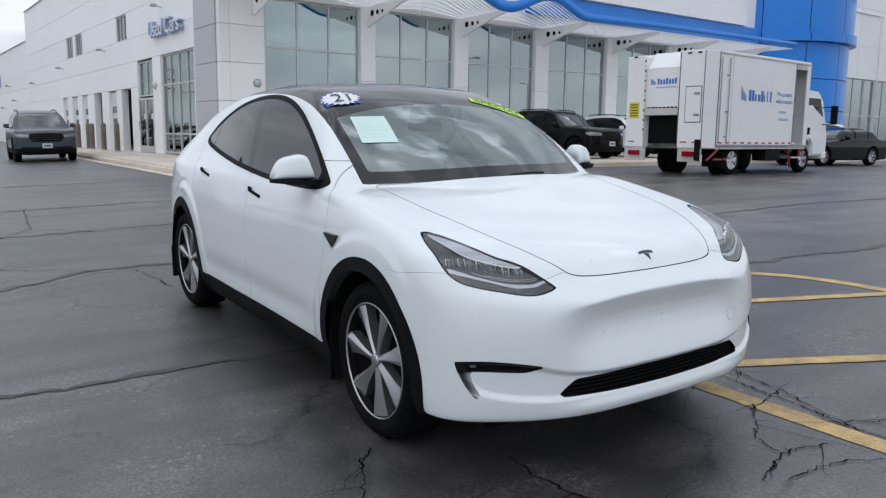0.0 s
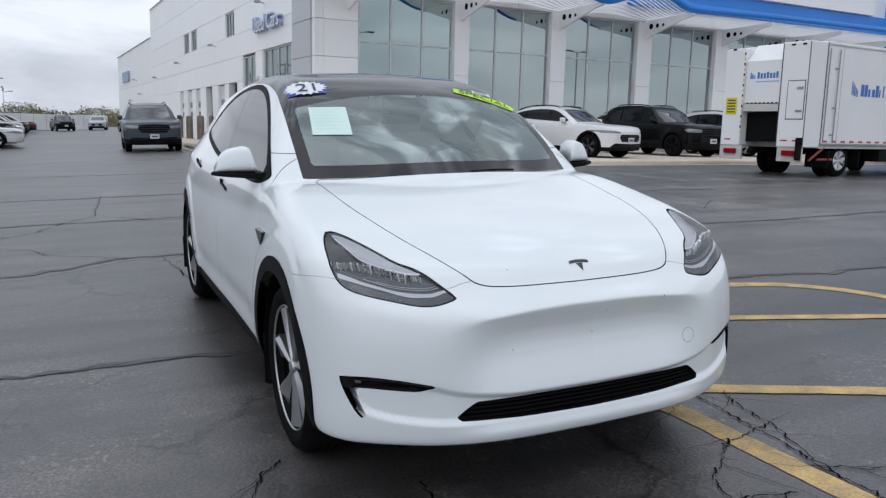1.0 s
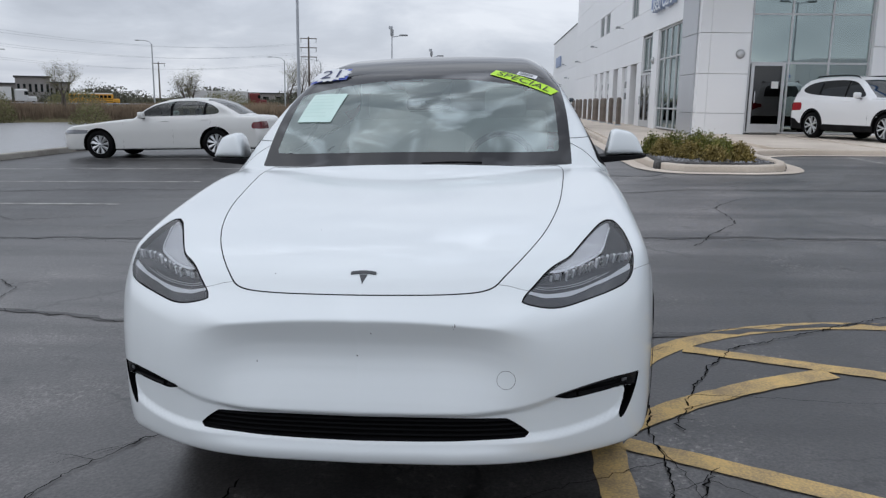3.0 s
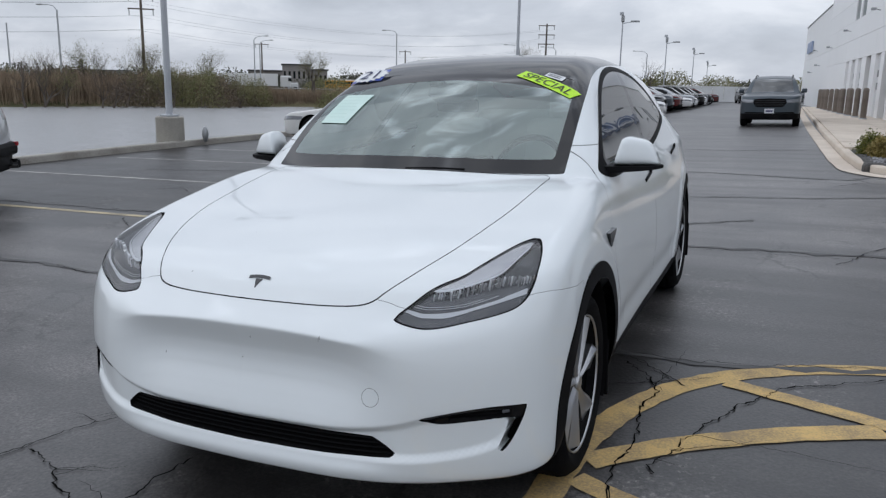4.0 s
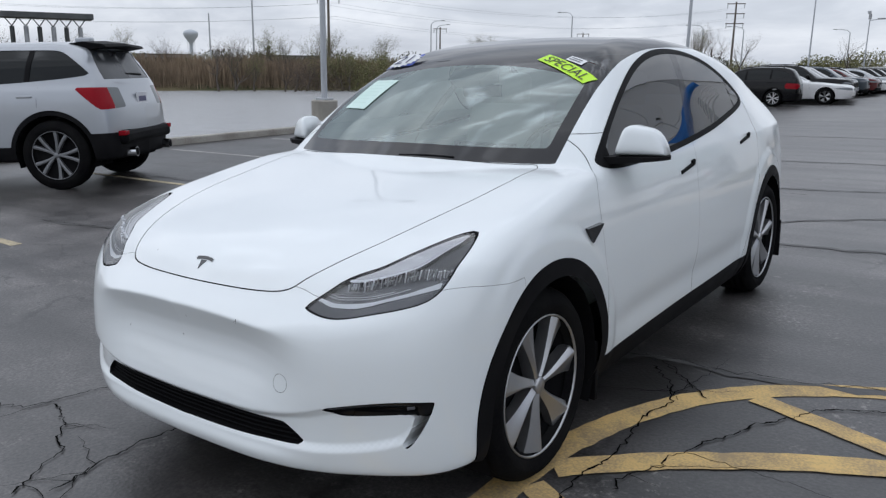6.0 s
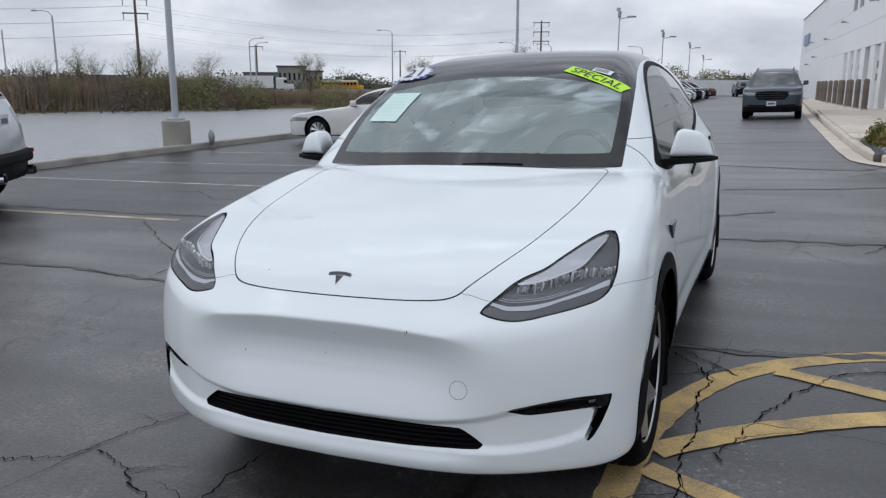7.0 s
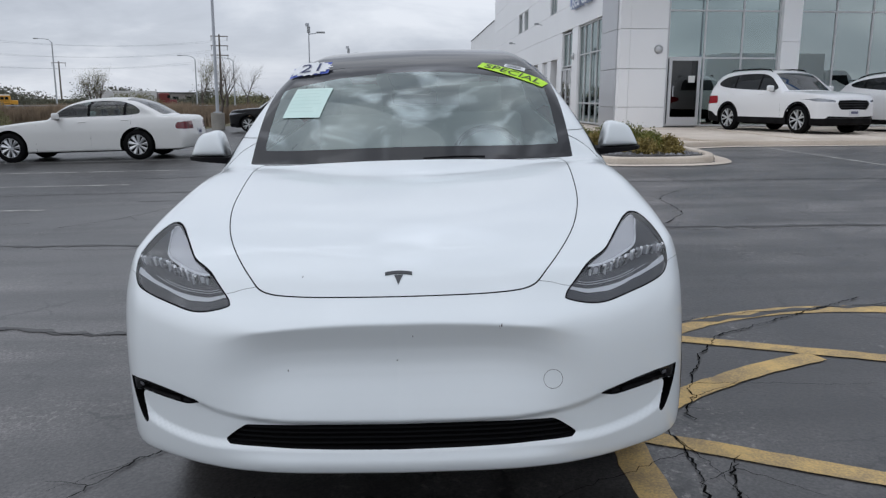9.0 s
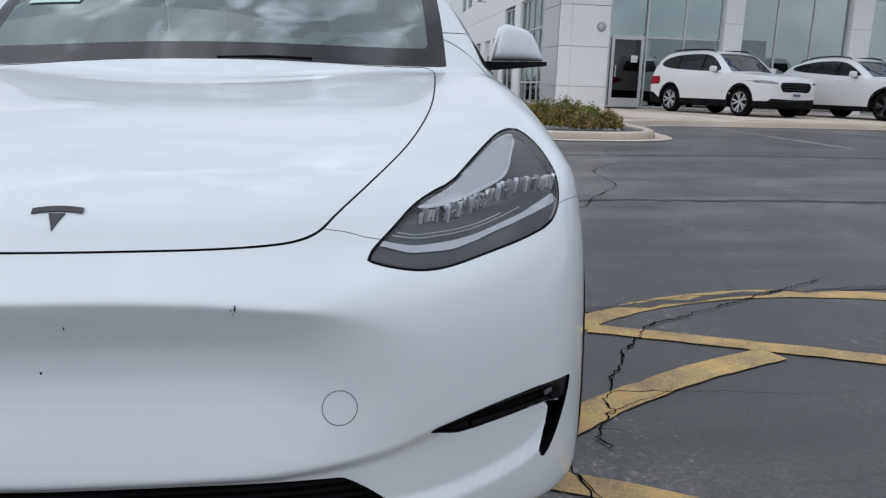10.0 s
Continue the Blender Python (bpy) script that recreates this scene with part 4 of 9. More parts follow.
    # wing mirrors
    for s in (1, -1):
        mr = new("wing_mirror")
        mr.parent = car
        mr.matrix_local = Matrix.Diagonal((s, 1, 1, 1))
        bm = bmesh.new()
        sect = []
        for j in range(11):
            u = j / 10
            x = 0.884 + 0.182 * u
            hz = (0.126 - 0.030 * u) * (0.90, 0.97, 1, 1, 1, 1, 0.995, 0.97, 0.91, 0.79, 0.58)[j]
            dd = 0.5 * (0.165 - 0.045 * u) * (0.90, 0.97, 1, 1, 1, 1, 0.99, 0.97, 0.92, 0.82, 0.62)[j]
            cy = 0.695 + 0.050 * u
            ring = []
            for k in range(24):
                a = 2 * math.pi * k / 24
                ca, sa = math.cos(a), math.sin(a)
                yy = math.copysign(abs(ca) ** 0.55, ca) * dd
                zz = 0.5 + 0.5 * math.copysign(abs(sa) ** 0.55, sa)
                if yy < 0:
                    yy *= 1.0 - 0.38 * zz
                lean = 0.030 * zz * (1 - u) - 0.020 * zz * u
                ring.append(bm.verts.new((x + lean, cy + yy, 1.114 + hz * zz)))
            sect.append(ring)
        for p, q in zip(sect, sect[1:]):
            for k in range(24):
                bm.faces.new((p[k], p[(k + 1) % 24], q[(k + 1) % 24], q[k]))
        bm.faces.new(sect[0])
        bm.faces.new(sect[-1])
        bmesh.ops.recalc_face_normals(bm, faces=bm.faces)
        part("mirror_housing", bm, M_WHITE, mr, smooth=True)
        bm = bmesh.new()
        plan = [(0.80, 0.60), (0.90, 0.612), (1.0, 0.635), (1.06, 0.680), (1.082, 0.735), (1.06, 0.790), (0.97, 0.800), (0.89, 0.785), (0.80, 0.70)]
        lower = [bm.verts.new((a, b, 1.078 + 0.020 * max(0.0, (a - 0.80) / 0.28))) for a, b in plan]
        upper = [bm.verts.new((a, b, 1.112)) for a, b in plan]
        bm.faces.new(lower[::-1])
        bm.faces.new(upper)
        for k in range(len(plan)):
            bm.faces.new((lower[k], lower[(k + 1) % len(plan)], upper[(k + 1) % len(plan)], upper[k]))
        bmesh.ops.recalc_face_normals(bm, faces=bm.faces)
        part("mirror_foot", bm, M_BLACK, mr)
        bm = bmesh.new()
        box(bm, (0.915, 0.786, 1.128), (1.020, 0.792, 1.200), 0.003, Matrix.Translation((0, 0.0, 0)))
        part("mirror_glass", bm, M_CHROME, mr)
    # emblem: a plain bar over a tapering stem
    bm = bmesh.new()
    n = 14
    rows = []
    for j in range(n + 1):
        x = -0.041 + 0.082 * j / n
        zt = -0.005 * (x / 0.041) ** 2
        rows.append([bm.verts.new((x, zt + d, h)) for d, h in ((0.0, 0.0), (0.0, 0.004), (-0.011, 0.004), (-0.011, 0.0))])
    for p, q in zip(rows, rows[1:]):
        for i in range(3):
            bm.faces.new((p[i], p[i + 1], q[i + 1], q[i]))
    a = [bm.verts.new(c) for c in ((-0.013, -0.016, 0.004), (0.013, -0.016, 0.004), (0.0, -0.052, 0.004), (-0.013, -0.016, 0), (0.013, -0.016, 0), (0.0, -0.052, 0))]
    bm.faces.new(a[:3])
    for i in range(3):
        bm.faces.new((a[i], a[(i + 1) % 3], a[3 + (i + 1) % 3], a[3 + i]))
    bmesh.ops.recalc_face_normals(bm, faces=bm.faces)
    em = part("emblem", bm, M_GUNMETAL, car, "small dark metal badge on the hood")
    em.matrix_local = Matrix.Translation((0.006, -0.703, 0.8635)) @ pose(0, 0, 0, 39, 0, 0)
    # wheels
    for yw in (0.0, 2.89):
        for s in (1, -1):
            wheel(car, (s * 0.808, yw, 0.356), s, back=M_GAP)
    # dark liners in the wheel openings, mud flaps
    for yw in (0.0, 2.89):
        for s in (1, -1):
            bm = bmesh.new()
            n = 20
            for j in range(n):
                a0, a1 = math.pi * (-0.16 + 1.32 * j / n), math.pi * (-0.16 + 1.32 * (j + 1) / n)
                vs = [bm.verts.new((s * x, yw + 0.405 * math.cos(a), 0.36 + 0.405 * math.sin(a))) for x, a in ((0.93, a0), (0.93, a1), (0.5, a1), (0.5, a0))]
                bm.faces.new(vs)
            bmesh.ops.remove_doubles(bm, verts=bm.verts, dist=0.0005)
            part("wheel_liner", bm, M_GAP, car)
            bm = bmesh.new()
            box(bm, (0.74, yw + 0.405, 0.15), (0.935, yw + 0.425, 0.40), 0.004)
            ob = part("mud_flap", bm, M_BLACK, car)
            ob.matrix_local = Matrix.Diagonal((s, 1, 1, 1))
    bm = bmesh.new()
    box(bm, (-0.72, -0.55, 0.20), (0.72, 3.5, 0.32), 0.03)
    part("floor_pan", bm, M_GAP, car)
    # added box, set back out of view, that keeps light from under the nose
    bm = bmesh.new()
    box(bm, (-0.62, -0.48, 0.13), (0.62, -0.38, 0.26), 0.02)
    part("shade_block", bm, M_GAP, car)
    return car


def islands(p, least=12):
    """The connected pieces of a shell, tiny ones left out."""
    v, n, t = p
    root = list(range(len(v)))

    def find(a):
        while root[a] != a:
            root[a] = root[root[a]]
            a = root[a]
        return a
    for a, b, c in t:
        root[find(a)] = find(b)
        root[find(b)] = find(c)
    seen = {}
    for tri in t:
        seen.setdefault(find(tri[0]), []).append(tri)
    out = []
    for tris in seen.values():
        if len(tris) < least:
            continue
        used_v = sorted({int(a) for tri in tris for a in tri})
        at = {a: k for k, a in enumerate(used_v)}
        out.append((v[used_v], n[used_v], np.array([[at[int(a)] for a in tri] for tri in tris])))
    return out


def rim_edges(tris):
    """Edges used by one triangle only."""
    seen = {}
    for t in tris:
        for a, b in ((t[0], t[1]), (t[1], t[2]), (t[2], t[0])):
            k = (min(a, b), max(a, b))
            seen[k] = None if k in seen else (a, b)
    return [e for e in seen.values() if e]


# the lot falls gently: it rises 2.9 cm a metre towards +x and 1.9 cm towards +y
SLOPE_X, SLOPE_Y = 0.0293, 0.01855
_up = Vector((-SLOPE_X, -SLOPE_Y, 1)).normalized()
CAR_POSE = Vector((0, 0, 1)).rotation_difference(_up).to_matrix().to_4x4()
hero = hero_car()

# ---- kerbs, walks, painted lines, cracks ----
M_CONC = varied("weathered_concrete", (0.54, 0.465, 0.385), (0.68, 0.60, 0.51), 0.85, 0.8, 40, 0.3, amount=0.5, depth=0.004)
M_KERB = varied("stained_kerb_concrete", (0.26, 0.24, 0.21), (0.42, 0.40, 0.36), 0.85, 1.5, 30, 0.35, amount=0.6, depth=0.006)
M_YELLOW = varied("worn_yellow_road_paint", (0.66, 0.455, 0.175), (0.33, 0.245, 0.135), 0.75, 6, 95, 0.3, amount=0.8, depth=0.003)
M_PALEYELLOW = varied("bleached_yellow_road_paint", (0.56, 0.47, 0.30), (0.27, 0.24, 0.18), 0.75, 3, 60, 0.3, amount=0.8, depth=0.003)
M_LINE = varied("worn_white_road_paint", (0.50, 0.49, 0.46), (0.19, 0.185, 0.18), 0.75, 3, 40, 0.3, amount=0.8, depth=0.003)
M_CRACK = varied("crack_and_tar_fill", (0.006, 0.006, 0.006), (0.012, 0.012, 0.012), 0.95, 4, 50, 0.2)
M_CRACK.node_tree.nodes["Principled BSDF"].inputs["Specular IOR Level"].default_value = 0.0
M_TAR = varied("old_tar_seam", (0.045, 0.044, 0.044), (0.075, 0.073, 0.072), 0.5, 2, 30, 0.2)


def smooth_line(pts, step=0.15):
    """A smooth run of points through the given ones."""
    p = np.array(pts, float)
    d = np.concatenate([[0], np.cumsum(np.linalg.norm(np.diff(p, axis=0), axis=1))])
    s = np.linspace(0, d[-1], max(2, int(d[-1] / step) + 1))
    if len(p) == 2:
        return np.stack([np.interp(s, d, p[:, k]) for k in range(2)], 1)
    m = np.gradient(p, d, axis=0)
    out = []
    for t in s:
        k = min(max(int(np.searchsorted(d, t)) - 1, 0), len(p) - 2)
        h = d[k + 1] - d[k]
        u = (t - d[k]) / h
        out.append((1 + 2 * u) * (1 - u) ** 2 * p[k] + u * (1 - u) ** 2 * h * m[k] + u * u * (3 - 2 * u) * p[k + 1] + u * u * (u - 1) * h * m[k + 1])
    return np.array(out)


def ribbon(name, line, width, material, lift, label, category, ragged=0.0, rng=None, zf=lot_z, parent=None):
    """A thin strip laid along a line on the ground; width may vary along it."""
    n = len(line)
    t = np.gradient(line, axis=0)
    t /= np.linalg.norm(t, axis=1)[:, None] + 1e-9
    nn = np.stack([-t[:, 1], t[:, 0]], 1)
    w = np.broadcast_to(np.asarray(width, float), (n,)) / 2
    jl = rng.normal(0, ragged, n) if ragged else 0
    jr = rng.normal(0, ragged, n) if ragged else 0
    a, b = line + nn * (w + jl)[:, None], line - nn * (w + jr)[:, None]
    v = [(*p, float(zf(*p)) + lift) for q in zip(a, b) for p in q]
    f = [(2 * k, 2 * k + 1, 2 * k + 3, 2 * k + 2) for k in range(n - 1)]
    ob = mesh_ob(name, v, f, material, parent, smooth=False)
    if parent is None:
        tagged(ob, label, category, kind="structure")
    return ob


rng = np.random.default_rng(7)
YEL = "worn yellow painted island line on asphalt"
outline = [(0.87, -6.5), (0.88, -1.4), (0.86, -0.6), (0.85, -0.15), (0.87, 0.18), (0.93, 0.46), (1.02, 0.71), (1.13, 0.93), (1.28, 1.12), (1.5, 1.31), (1.83, 1.49), (2.25, 1.60), (2.65, 1.60), (3.1, 1.50), (3.5, 1.32), (3.75, 1.04), (3.89, 0.70), (3.93, 0.2), (3.93, -1.4), (3.93, -6.5)]
ribbon("painted_line", smooth_line(outline, 0.06), 0.135, M_YELLOW, 0.003, YEL, "road marking", 0.003, rng)
ribbon("painted_line", smooth_line([(0.93, 0.07), (1.08, 0.21), (1.25, 0.35), (1.5, 0.52), (1.75, 0.66), (2.03, 0.79)], 0.06), 0.13, M_YELLOW, 0.005, YEL, "road marking", 0.003, rng)
ribbon("painted_line", smooth_line([(1.38, 1.13), (2.5, 0.68), (3.86, 0.13)], 0.06), 0.105, M_YELLOW, 0.005, YEL, "road marking", 0.003, rng)
ribbon("painted_line", smooth_line([(0.92, -0.08), (1.7, -0.47), (3.86, -1.66)], 0.06), 0.11, M_YELLOW, 0.005, YEL, "road marking", 0.003, rng)
for k in range(1, 4):
    ribbon("painted_line", smooth_line([(0.94, -0.1 - 1.6 * k), (3.86, -1.66 - 1.6 * k)], 0.1), 0.11, M_YELLOW, 0.005, YEL, "road marking", 0.003, rng)
for y in (0.88, 3.93):
    ribbon("stall_line", smooth_line([(-4.95, y), (-11.3, y + 0.15)], 0.1), 0.10, M_PALEYELLOW, 0.003, "faded yellow stall line on asphalt", "road marking", 0.003, rng)
for y in (6.63, 9.28, 11.6, 14.2, 16.9, 19.5, 22.2, 24.8, 27.5, 30.0):
    ribbon("stall_line", smooth_line([(-4.95, y), (-11.4, y + 0.30)], 0.1), 0.09, M_LINE, 0.003, "faded white stall line on asphalt", "road marking", 0.003, rng)
for k in range(12):
    x = 7.35 + 2.5 * k
    ribbon("stall_line", smooth_line([(x, 9.1 + 0.05 * k), (x - 0.35, 13.9 + 0.13 * k)], 0.1), 0.09, M_LINE, 0.003, "faded white stall line on asphalt", "road marking", 0.003, rng)


def jagged(pts, amp, step):
    p = np.array(pts, float)
    d = np.concatenate([[0], np.cumsum(np.linalg.norm(np.diff(p, axis=0), axis=1))])
    n = max(3, int(d[-1] / step))
    s = np.linspace(0, d[-1], n)
    q = np.stack([np.interp(s, d, p[:, k]) for k in range(2)], 1)
    walk_ = np.cumsum(rng.normal(0, 1, (n, 2)), axis=0)
    walk_ -= np.linspace(0, 1, n)[:, None] * walk_[-1] + (1 - np.linspace(0, 1, n))[:, None] * walk_[0]
    return q + walk_ * amp * 0.35 + rng.normal(0, amp * 0.5, (n, 2))


CRACKS = [
    [(0.95, -1.42), (1.09, -0.06), (1.07, 0.06), (1.09, 0.24), (1.10, 0.41), (1.05, 0.7), (1.09, 0.88), (1.0, 1.06), (0.85, 1.24)],
    [(1.18, 0.05), (1.16, 0.13), (1.25, 0.28), (1.3, 0.51), (1.37, 0.62), (1.43, 0.82), (1.55, 1.01), (1.6, 1.15), (2.05, 1.42), (2.8, 1.85)],
    [(1.24, -0.27), (1.11, -0.59), (1.07, -0.78), (0.94, -1.05), (0.9, -1.4), (1.0, -1.9)],
    [(1.11, -0.67), (0.78, -0.77), (0.49, -0.99), (0.45, -1.06), (0.44, -1.14)],
    [(0.94, -1.05), (1.13, -1.19), (1.25, -1.19), (1.8, -1.25)],
    [(0.16, -1.24), (0.44, -1.14), (0.71, -1.19)],
    [(0.24, -1.28), (0.44, -1.3), (0.55, -1.32), (0.81, -1.46), (1.4, -1.6)],
    [(-1.7, -0.92), (-1.31, -0.80), (-1.26, -0.65), (-1.21, -0.46), (-1.10, -0.24), (-1.0, -0.1)],
    [(-1.24, -0.70), (-1.0, -0.8), (-0.91, -0.88), (-0.79, -0.93), (-0.6, -1.2)],
    [(-0.54, -0.5), (-0.54, -0.82), (-0.5, -1.1)],
    [(-0.99, 4.58), (-0.96, 4.12), (-0.88, 3.55)],
    [(-1.31, 10.32), (-1.49, 7.88), (-1.82, 7.26), (-2.12, 6.59), (-2.6, 6.2)],
    [(-1.49, 7.88), (-0.89, 7.24), (-0.25, 7.04), (0.4, 7.0)],
    [(-2.6, 5.8), (-2.13, 5.47), (-1.91, 5.02), (-1.43, 4.74), (-1.3, 4.62)],
    [(1.0, 1.04), (1.1, 0.9)],
    [(0.92, 1.29), (1.11, 1.08), (1.2, 1.0)],
    [(-5.3, 3.79), (-4.3, 3.0), (-3.33, 2.25), (-3.29, 1.72)],
    [(-4.12, 5.25), (-3.71, 5.73), (-3.29, 6.6), (-2.7, 7.2)],
    [(2.0, 4.0), (2.6, 5.2), (2.7, 6.4), (3.3, 7.2)],
    [(6.5, 5.4), (7.4, 6.2), (7.5, 7.4)],
    [(-7.2, 5.6), (-6.4, 6.0), (-5.6, 5.4), (-4.6, 5.6)],
    [(2.2, 9.0), (2.7, 9.6), (2.5, 10.1)],
]
TARS = [
    ([(-6.0, 1.62), (-4.37, 1.83), (-3.34, 1.71), (-2.29, 1.47), (-1.88, 1.36), (-1.44, 1.39), (-0.94, 1.35), (0.3, 1.25), (0.61, 1.21), (0.91, 1.33), (1.31, 1.33), (1.67, 1.42), (2.03, 1.55), (3.0, 1.70), (3.68, 1.63), (4.26, 1.47), (4.71, 1.55), (5.67, 1.4), (8, 1.5)], 0.05),
    ([(-8.0, 4.3), (-4.15, 4.21), (-3.28, 4.11), (-2.69, 4.09), (-2.15, 4.09), (-1.72, 4.29), (-1.33, 4.60), (-0.68, 4.57), (0.78, 4.24), (1.36, 4.3), (1.89, 4.28), (2.38, 4.31), (5, 4.2), (6.48, 4.13), (7.38, 4.19), (9.39, 4.38), (13, 4.3)], 0.06),
    ([(-5.0, 10.2), (-2.07, 10.1), (-1.32, 10.15), (-0.26, 10.2), (0.26, 10.31), (1.68, 9.98), (2.42, 9.83), (2.82, 10.4)], 0.05),
    ([(-4.0, 7.2), (0.46, 7.46), (1.22, 7.62), (1.99, 7.78), (2.75, 8.1), (5.0, 8.0), (9.0, 7.7)], 0.04),
    ([(0.3, 5.1), (0.69, 5.46), (1.29, 5.92)], 0.035),
    ([(-3.0, 14.9), (0.48, 14.9), (1.68, 15.3), (2.54, 15.2)], 0.05),
    ([(-1.0, 20.5), (2.4, 20.9)], 0.05),
    ([(-9.0, 7.9), (-6.5, 8.3), (-3.0, 8.1)], 0.05),
]
for line in CRACKS:
    q = jagged(line, 0.013, 0.02)
    w = 0.0032 + 0.0062 * np.abs(np.convolve(rng.normal(0, 1, len(q)), np.ones(5) / 3, "same"))
    w[0] = w[-1] = 0.001
    ribbon("crack", q, np.clip(w, 0.002, 0.013), M_CRACK, 0.0065, "open jagged crack in the asphalt", "crack", 0.0, rng)
    for _ in range(4):
        k = rng.integers(3, max(4, len(q) - 3))
        e = q[k] + rng.normal(0, 0.28, 2)
        b = jagged([q[k], e], 0.010, 0.03)
        ribbon("crack", b, np.linspace(0.004, 0.001, len(b)), M_CRACK, 0.0060, "open jagged crack in the asphalt", "crack", 0.0, rng)
for line, w0 in TARS:
    q = jagged(line, 0.03, 0.12)
    ribbon("tar_seam", q, w0 * rng.uniform(0.5, 1.7, len(q)), M_TAR, 0.004, "dark old tar seam across the asphalt", "tar seam", 0.004, rng)
    q2 = jagged(line, 0.03, 0.06)
    ribbon("crack", q2 + 0.012, rng.uniform(0.001, 0.006, len(q2)), M_CRACK, 0.0055, "hairline crack along a tar seam", "crack", 0.0, rng)


def kerb(name, pts, width, height, material, label, step=0.3, closed=False, base=lot_z):
    """A kerb with rounded top along a line."""
    line = smooth_line(pts, step)
    t = np.gradient(line, axis=0)
    t /= np.linalg.norm(t, axis=1)[:, None]
    nn = np.stack([-t[:, 1], t[:, 0]], 1)
    prof = [(0, -0.1), (0, height - 0.03), (0.012, height - 0.008), (0.04, height), (width - 0.04, height), (width - 0.012, height - 0.008), (width, height - 0.03), (width, -0.1)]
    v, f = [], []
    m = len(prof)
    for p, q in zip(line, nn):
        z = float(base(*p))
        v += [(p[0] + q[0] * a, p[1] + q[1] * a, z + b) for a, b in prof]
    for k in range(len(line) - 1):
        f += [(k * m + i, (k + 1) * m + i, (k + 1) * m + i + 1, k * m + i + 1) for i in range(m - 1)]
    f += [tuple(range(m)), tuple(reversed(range((len(line) - 1) * m, len(line) * m)))]
    return tagged(mesh_ob(name, v, f, material, smooth=False), label, "kerb", kind="structure")


kerb("kerb_pond", [(KERB_X, -34), (KERB_X, 34.0)], 0.17, 0.15, M_KERB, "weathered concrete kerb along the pond", 0.6)
kerb("kerb_side", [(2.48, 60), (2.5, 30), (2.5, 18), (2.55, 14.5), (2.62, 12.2), (2.75, 11.1), (3.1, 10.55), (3.7, 10.38), (4.3, 10.36), (4.72, 10.55), (4.93, 11.1), (4.98, 12.2), (5.04, 13.4), (5.25, 14.0), (5.75, 14.22), (8, 14.35), (14, 14.66), (30, 15.5), (46, 16.35)], 0.16, 0.13, M_CONC, "pale concrete kerb round the walk and planting island", 0.25)
# gutter apron in front of the kerb
line = smooth_line([(2.33, 60), (2.35, 18), (2.40, 14.5), (2.47, 12.2), (2.60, 11.0), (3.0, 10.37), (3.7, 10.20), (4.35, 10.18), (4.84, 10.4), (5.06, 11.0), (5.12, 12.1), (5.19, 13.2), (5.38, 13.8), (5.85, 14.04), (8, 14.19), (14, 14.48), (46, 16.15)], 0.25)
ribbon("gutter", line, 0.28, M_CONC, 0.012, "pale concrete gutter strip beside the kerb", "gutter", 0.002, rng)


def walk_slab():
    """The raised concrete walk between kerb and building, in slabs."""
    slab = thing("walk", Matrix(), "pale tan concrete walk along the building", "walkway", kind="structure")
    joints_x = 3.05
    for k in range(24):
        y0 = 14.3 + 1.8 * k
        bm = bmesh.new()
        z = lz(4, y0 + 0.9) + 0.125
        box(bm, (2.62, y0 + 0.006, z - 0.12), (4.10, y0 + 1.794, z), 0.006)
        part("slab", bm, M_CONC, slab)
        bm = bmesh.new()
        box(bm, (4.11, y0 + 0.006, z - 0.12), (5.9 - 0.052 * (y0 - 22), y0 + 1.794, z), 0.006)
        part("slab", bm, M_CONC, slab)
    for i in range(16):
        for j in range(4):
            x0 = 5.72 + 2.4 * i
            y0 = 14.58 + 0.052 * (x0 - 8) + 1.98 * j
            z = lz(x0 + 1.2, 17) + 0.125
            bm = bmesh.new()
            box(bm, (x0 + 0.006, y0 + 0.006, z - 0.12), (x0 + 2.394, y0 + 1.974, z), 0.006)
            part("slab", bm, M_CONC, slab)
    bm = bmesh.new()
    z = lz(3.2, 15.6) + 0.13
    box(bm, (2.66, 14.6, z - 0.05), (3.5, 15.8, z + 0.004), 0.004)
    part("tactile_plate", bm, varied("faded_red_plate", (0.30, 0.10, 0.07), (0.40, 0.17, 0.12), 0.8, 3, 60, 0.4), slab, "faded red tactile paving")
    bm = bmesh.new()
    box(bm, (2.70, 11.0, 0.05), (4.95, 14.3, lz(3.8, 12.5) + 0.10), 0.05)
    part("island_bed", bm, varied("dark_gravel_mulch", (0.030, 0.028, 0.027), (0.12, 0.115, 0.11), 0.9, 6, 30, 0.9, amount=0.9, depth=0.04), slab, "dark gravel mulch")


walk_slab()

# ---- the dealership building ----
B = pose(5.57, 22.2, 0.0, 0, 0, 3)
M_WALL = varied("white_metal_panel", (0.87, 0.875, 0.88), (0.90, 0.905, 0.91), 0.38, 0.35, 30, 0.03, amount=0.3, depth=0.002, per_object=0.03)
M_GREYPANEL = varied("silver_grey_panel", (0.46, 0.47, 0.49), (0.51, 0.52, 0.54), 0.35, 0.3, 30, 0.03, amount=0.3, metal=0.3, per_object=0.04)
M_BLUE = varied("blue_cladding", (0.016, 0.20, 0.68), (0.022, 0.225, 0.74), 0.30, 0.3, 20, 0.02, amount=0.3)
M_ALU = varied("white_aluminium_frame", (0.52, 0.53, 0.54), (0.60, 0.61, 0.62), 0.4, 1, 60, 0.03, amount=0.3, metal=0.2)
M_SHOPGLASS = thin_glass("showroom_glass", (0.30, 0.40, 0.39), 0.0, 4.6)
M_SHOPGLASS.node_tree.nodes["Glossy BSDF"].inputs["Color"].default_value = (0.86, 0.97, 0.95, 1)
M_CLEARSHOP = thin_glass("clear_showroom_glass", (0.78, 0.90, 0.87), 0.0, 5.2)
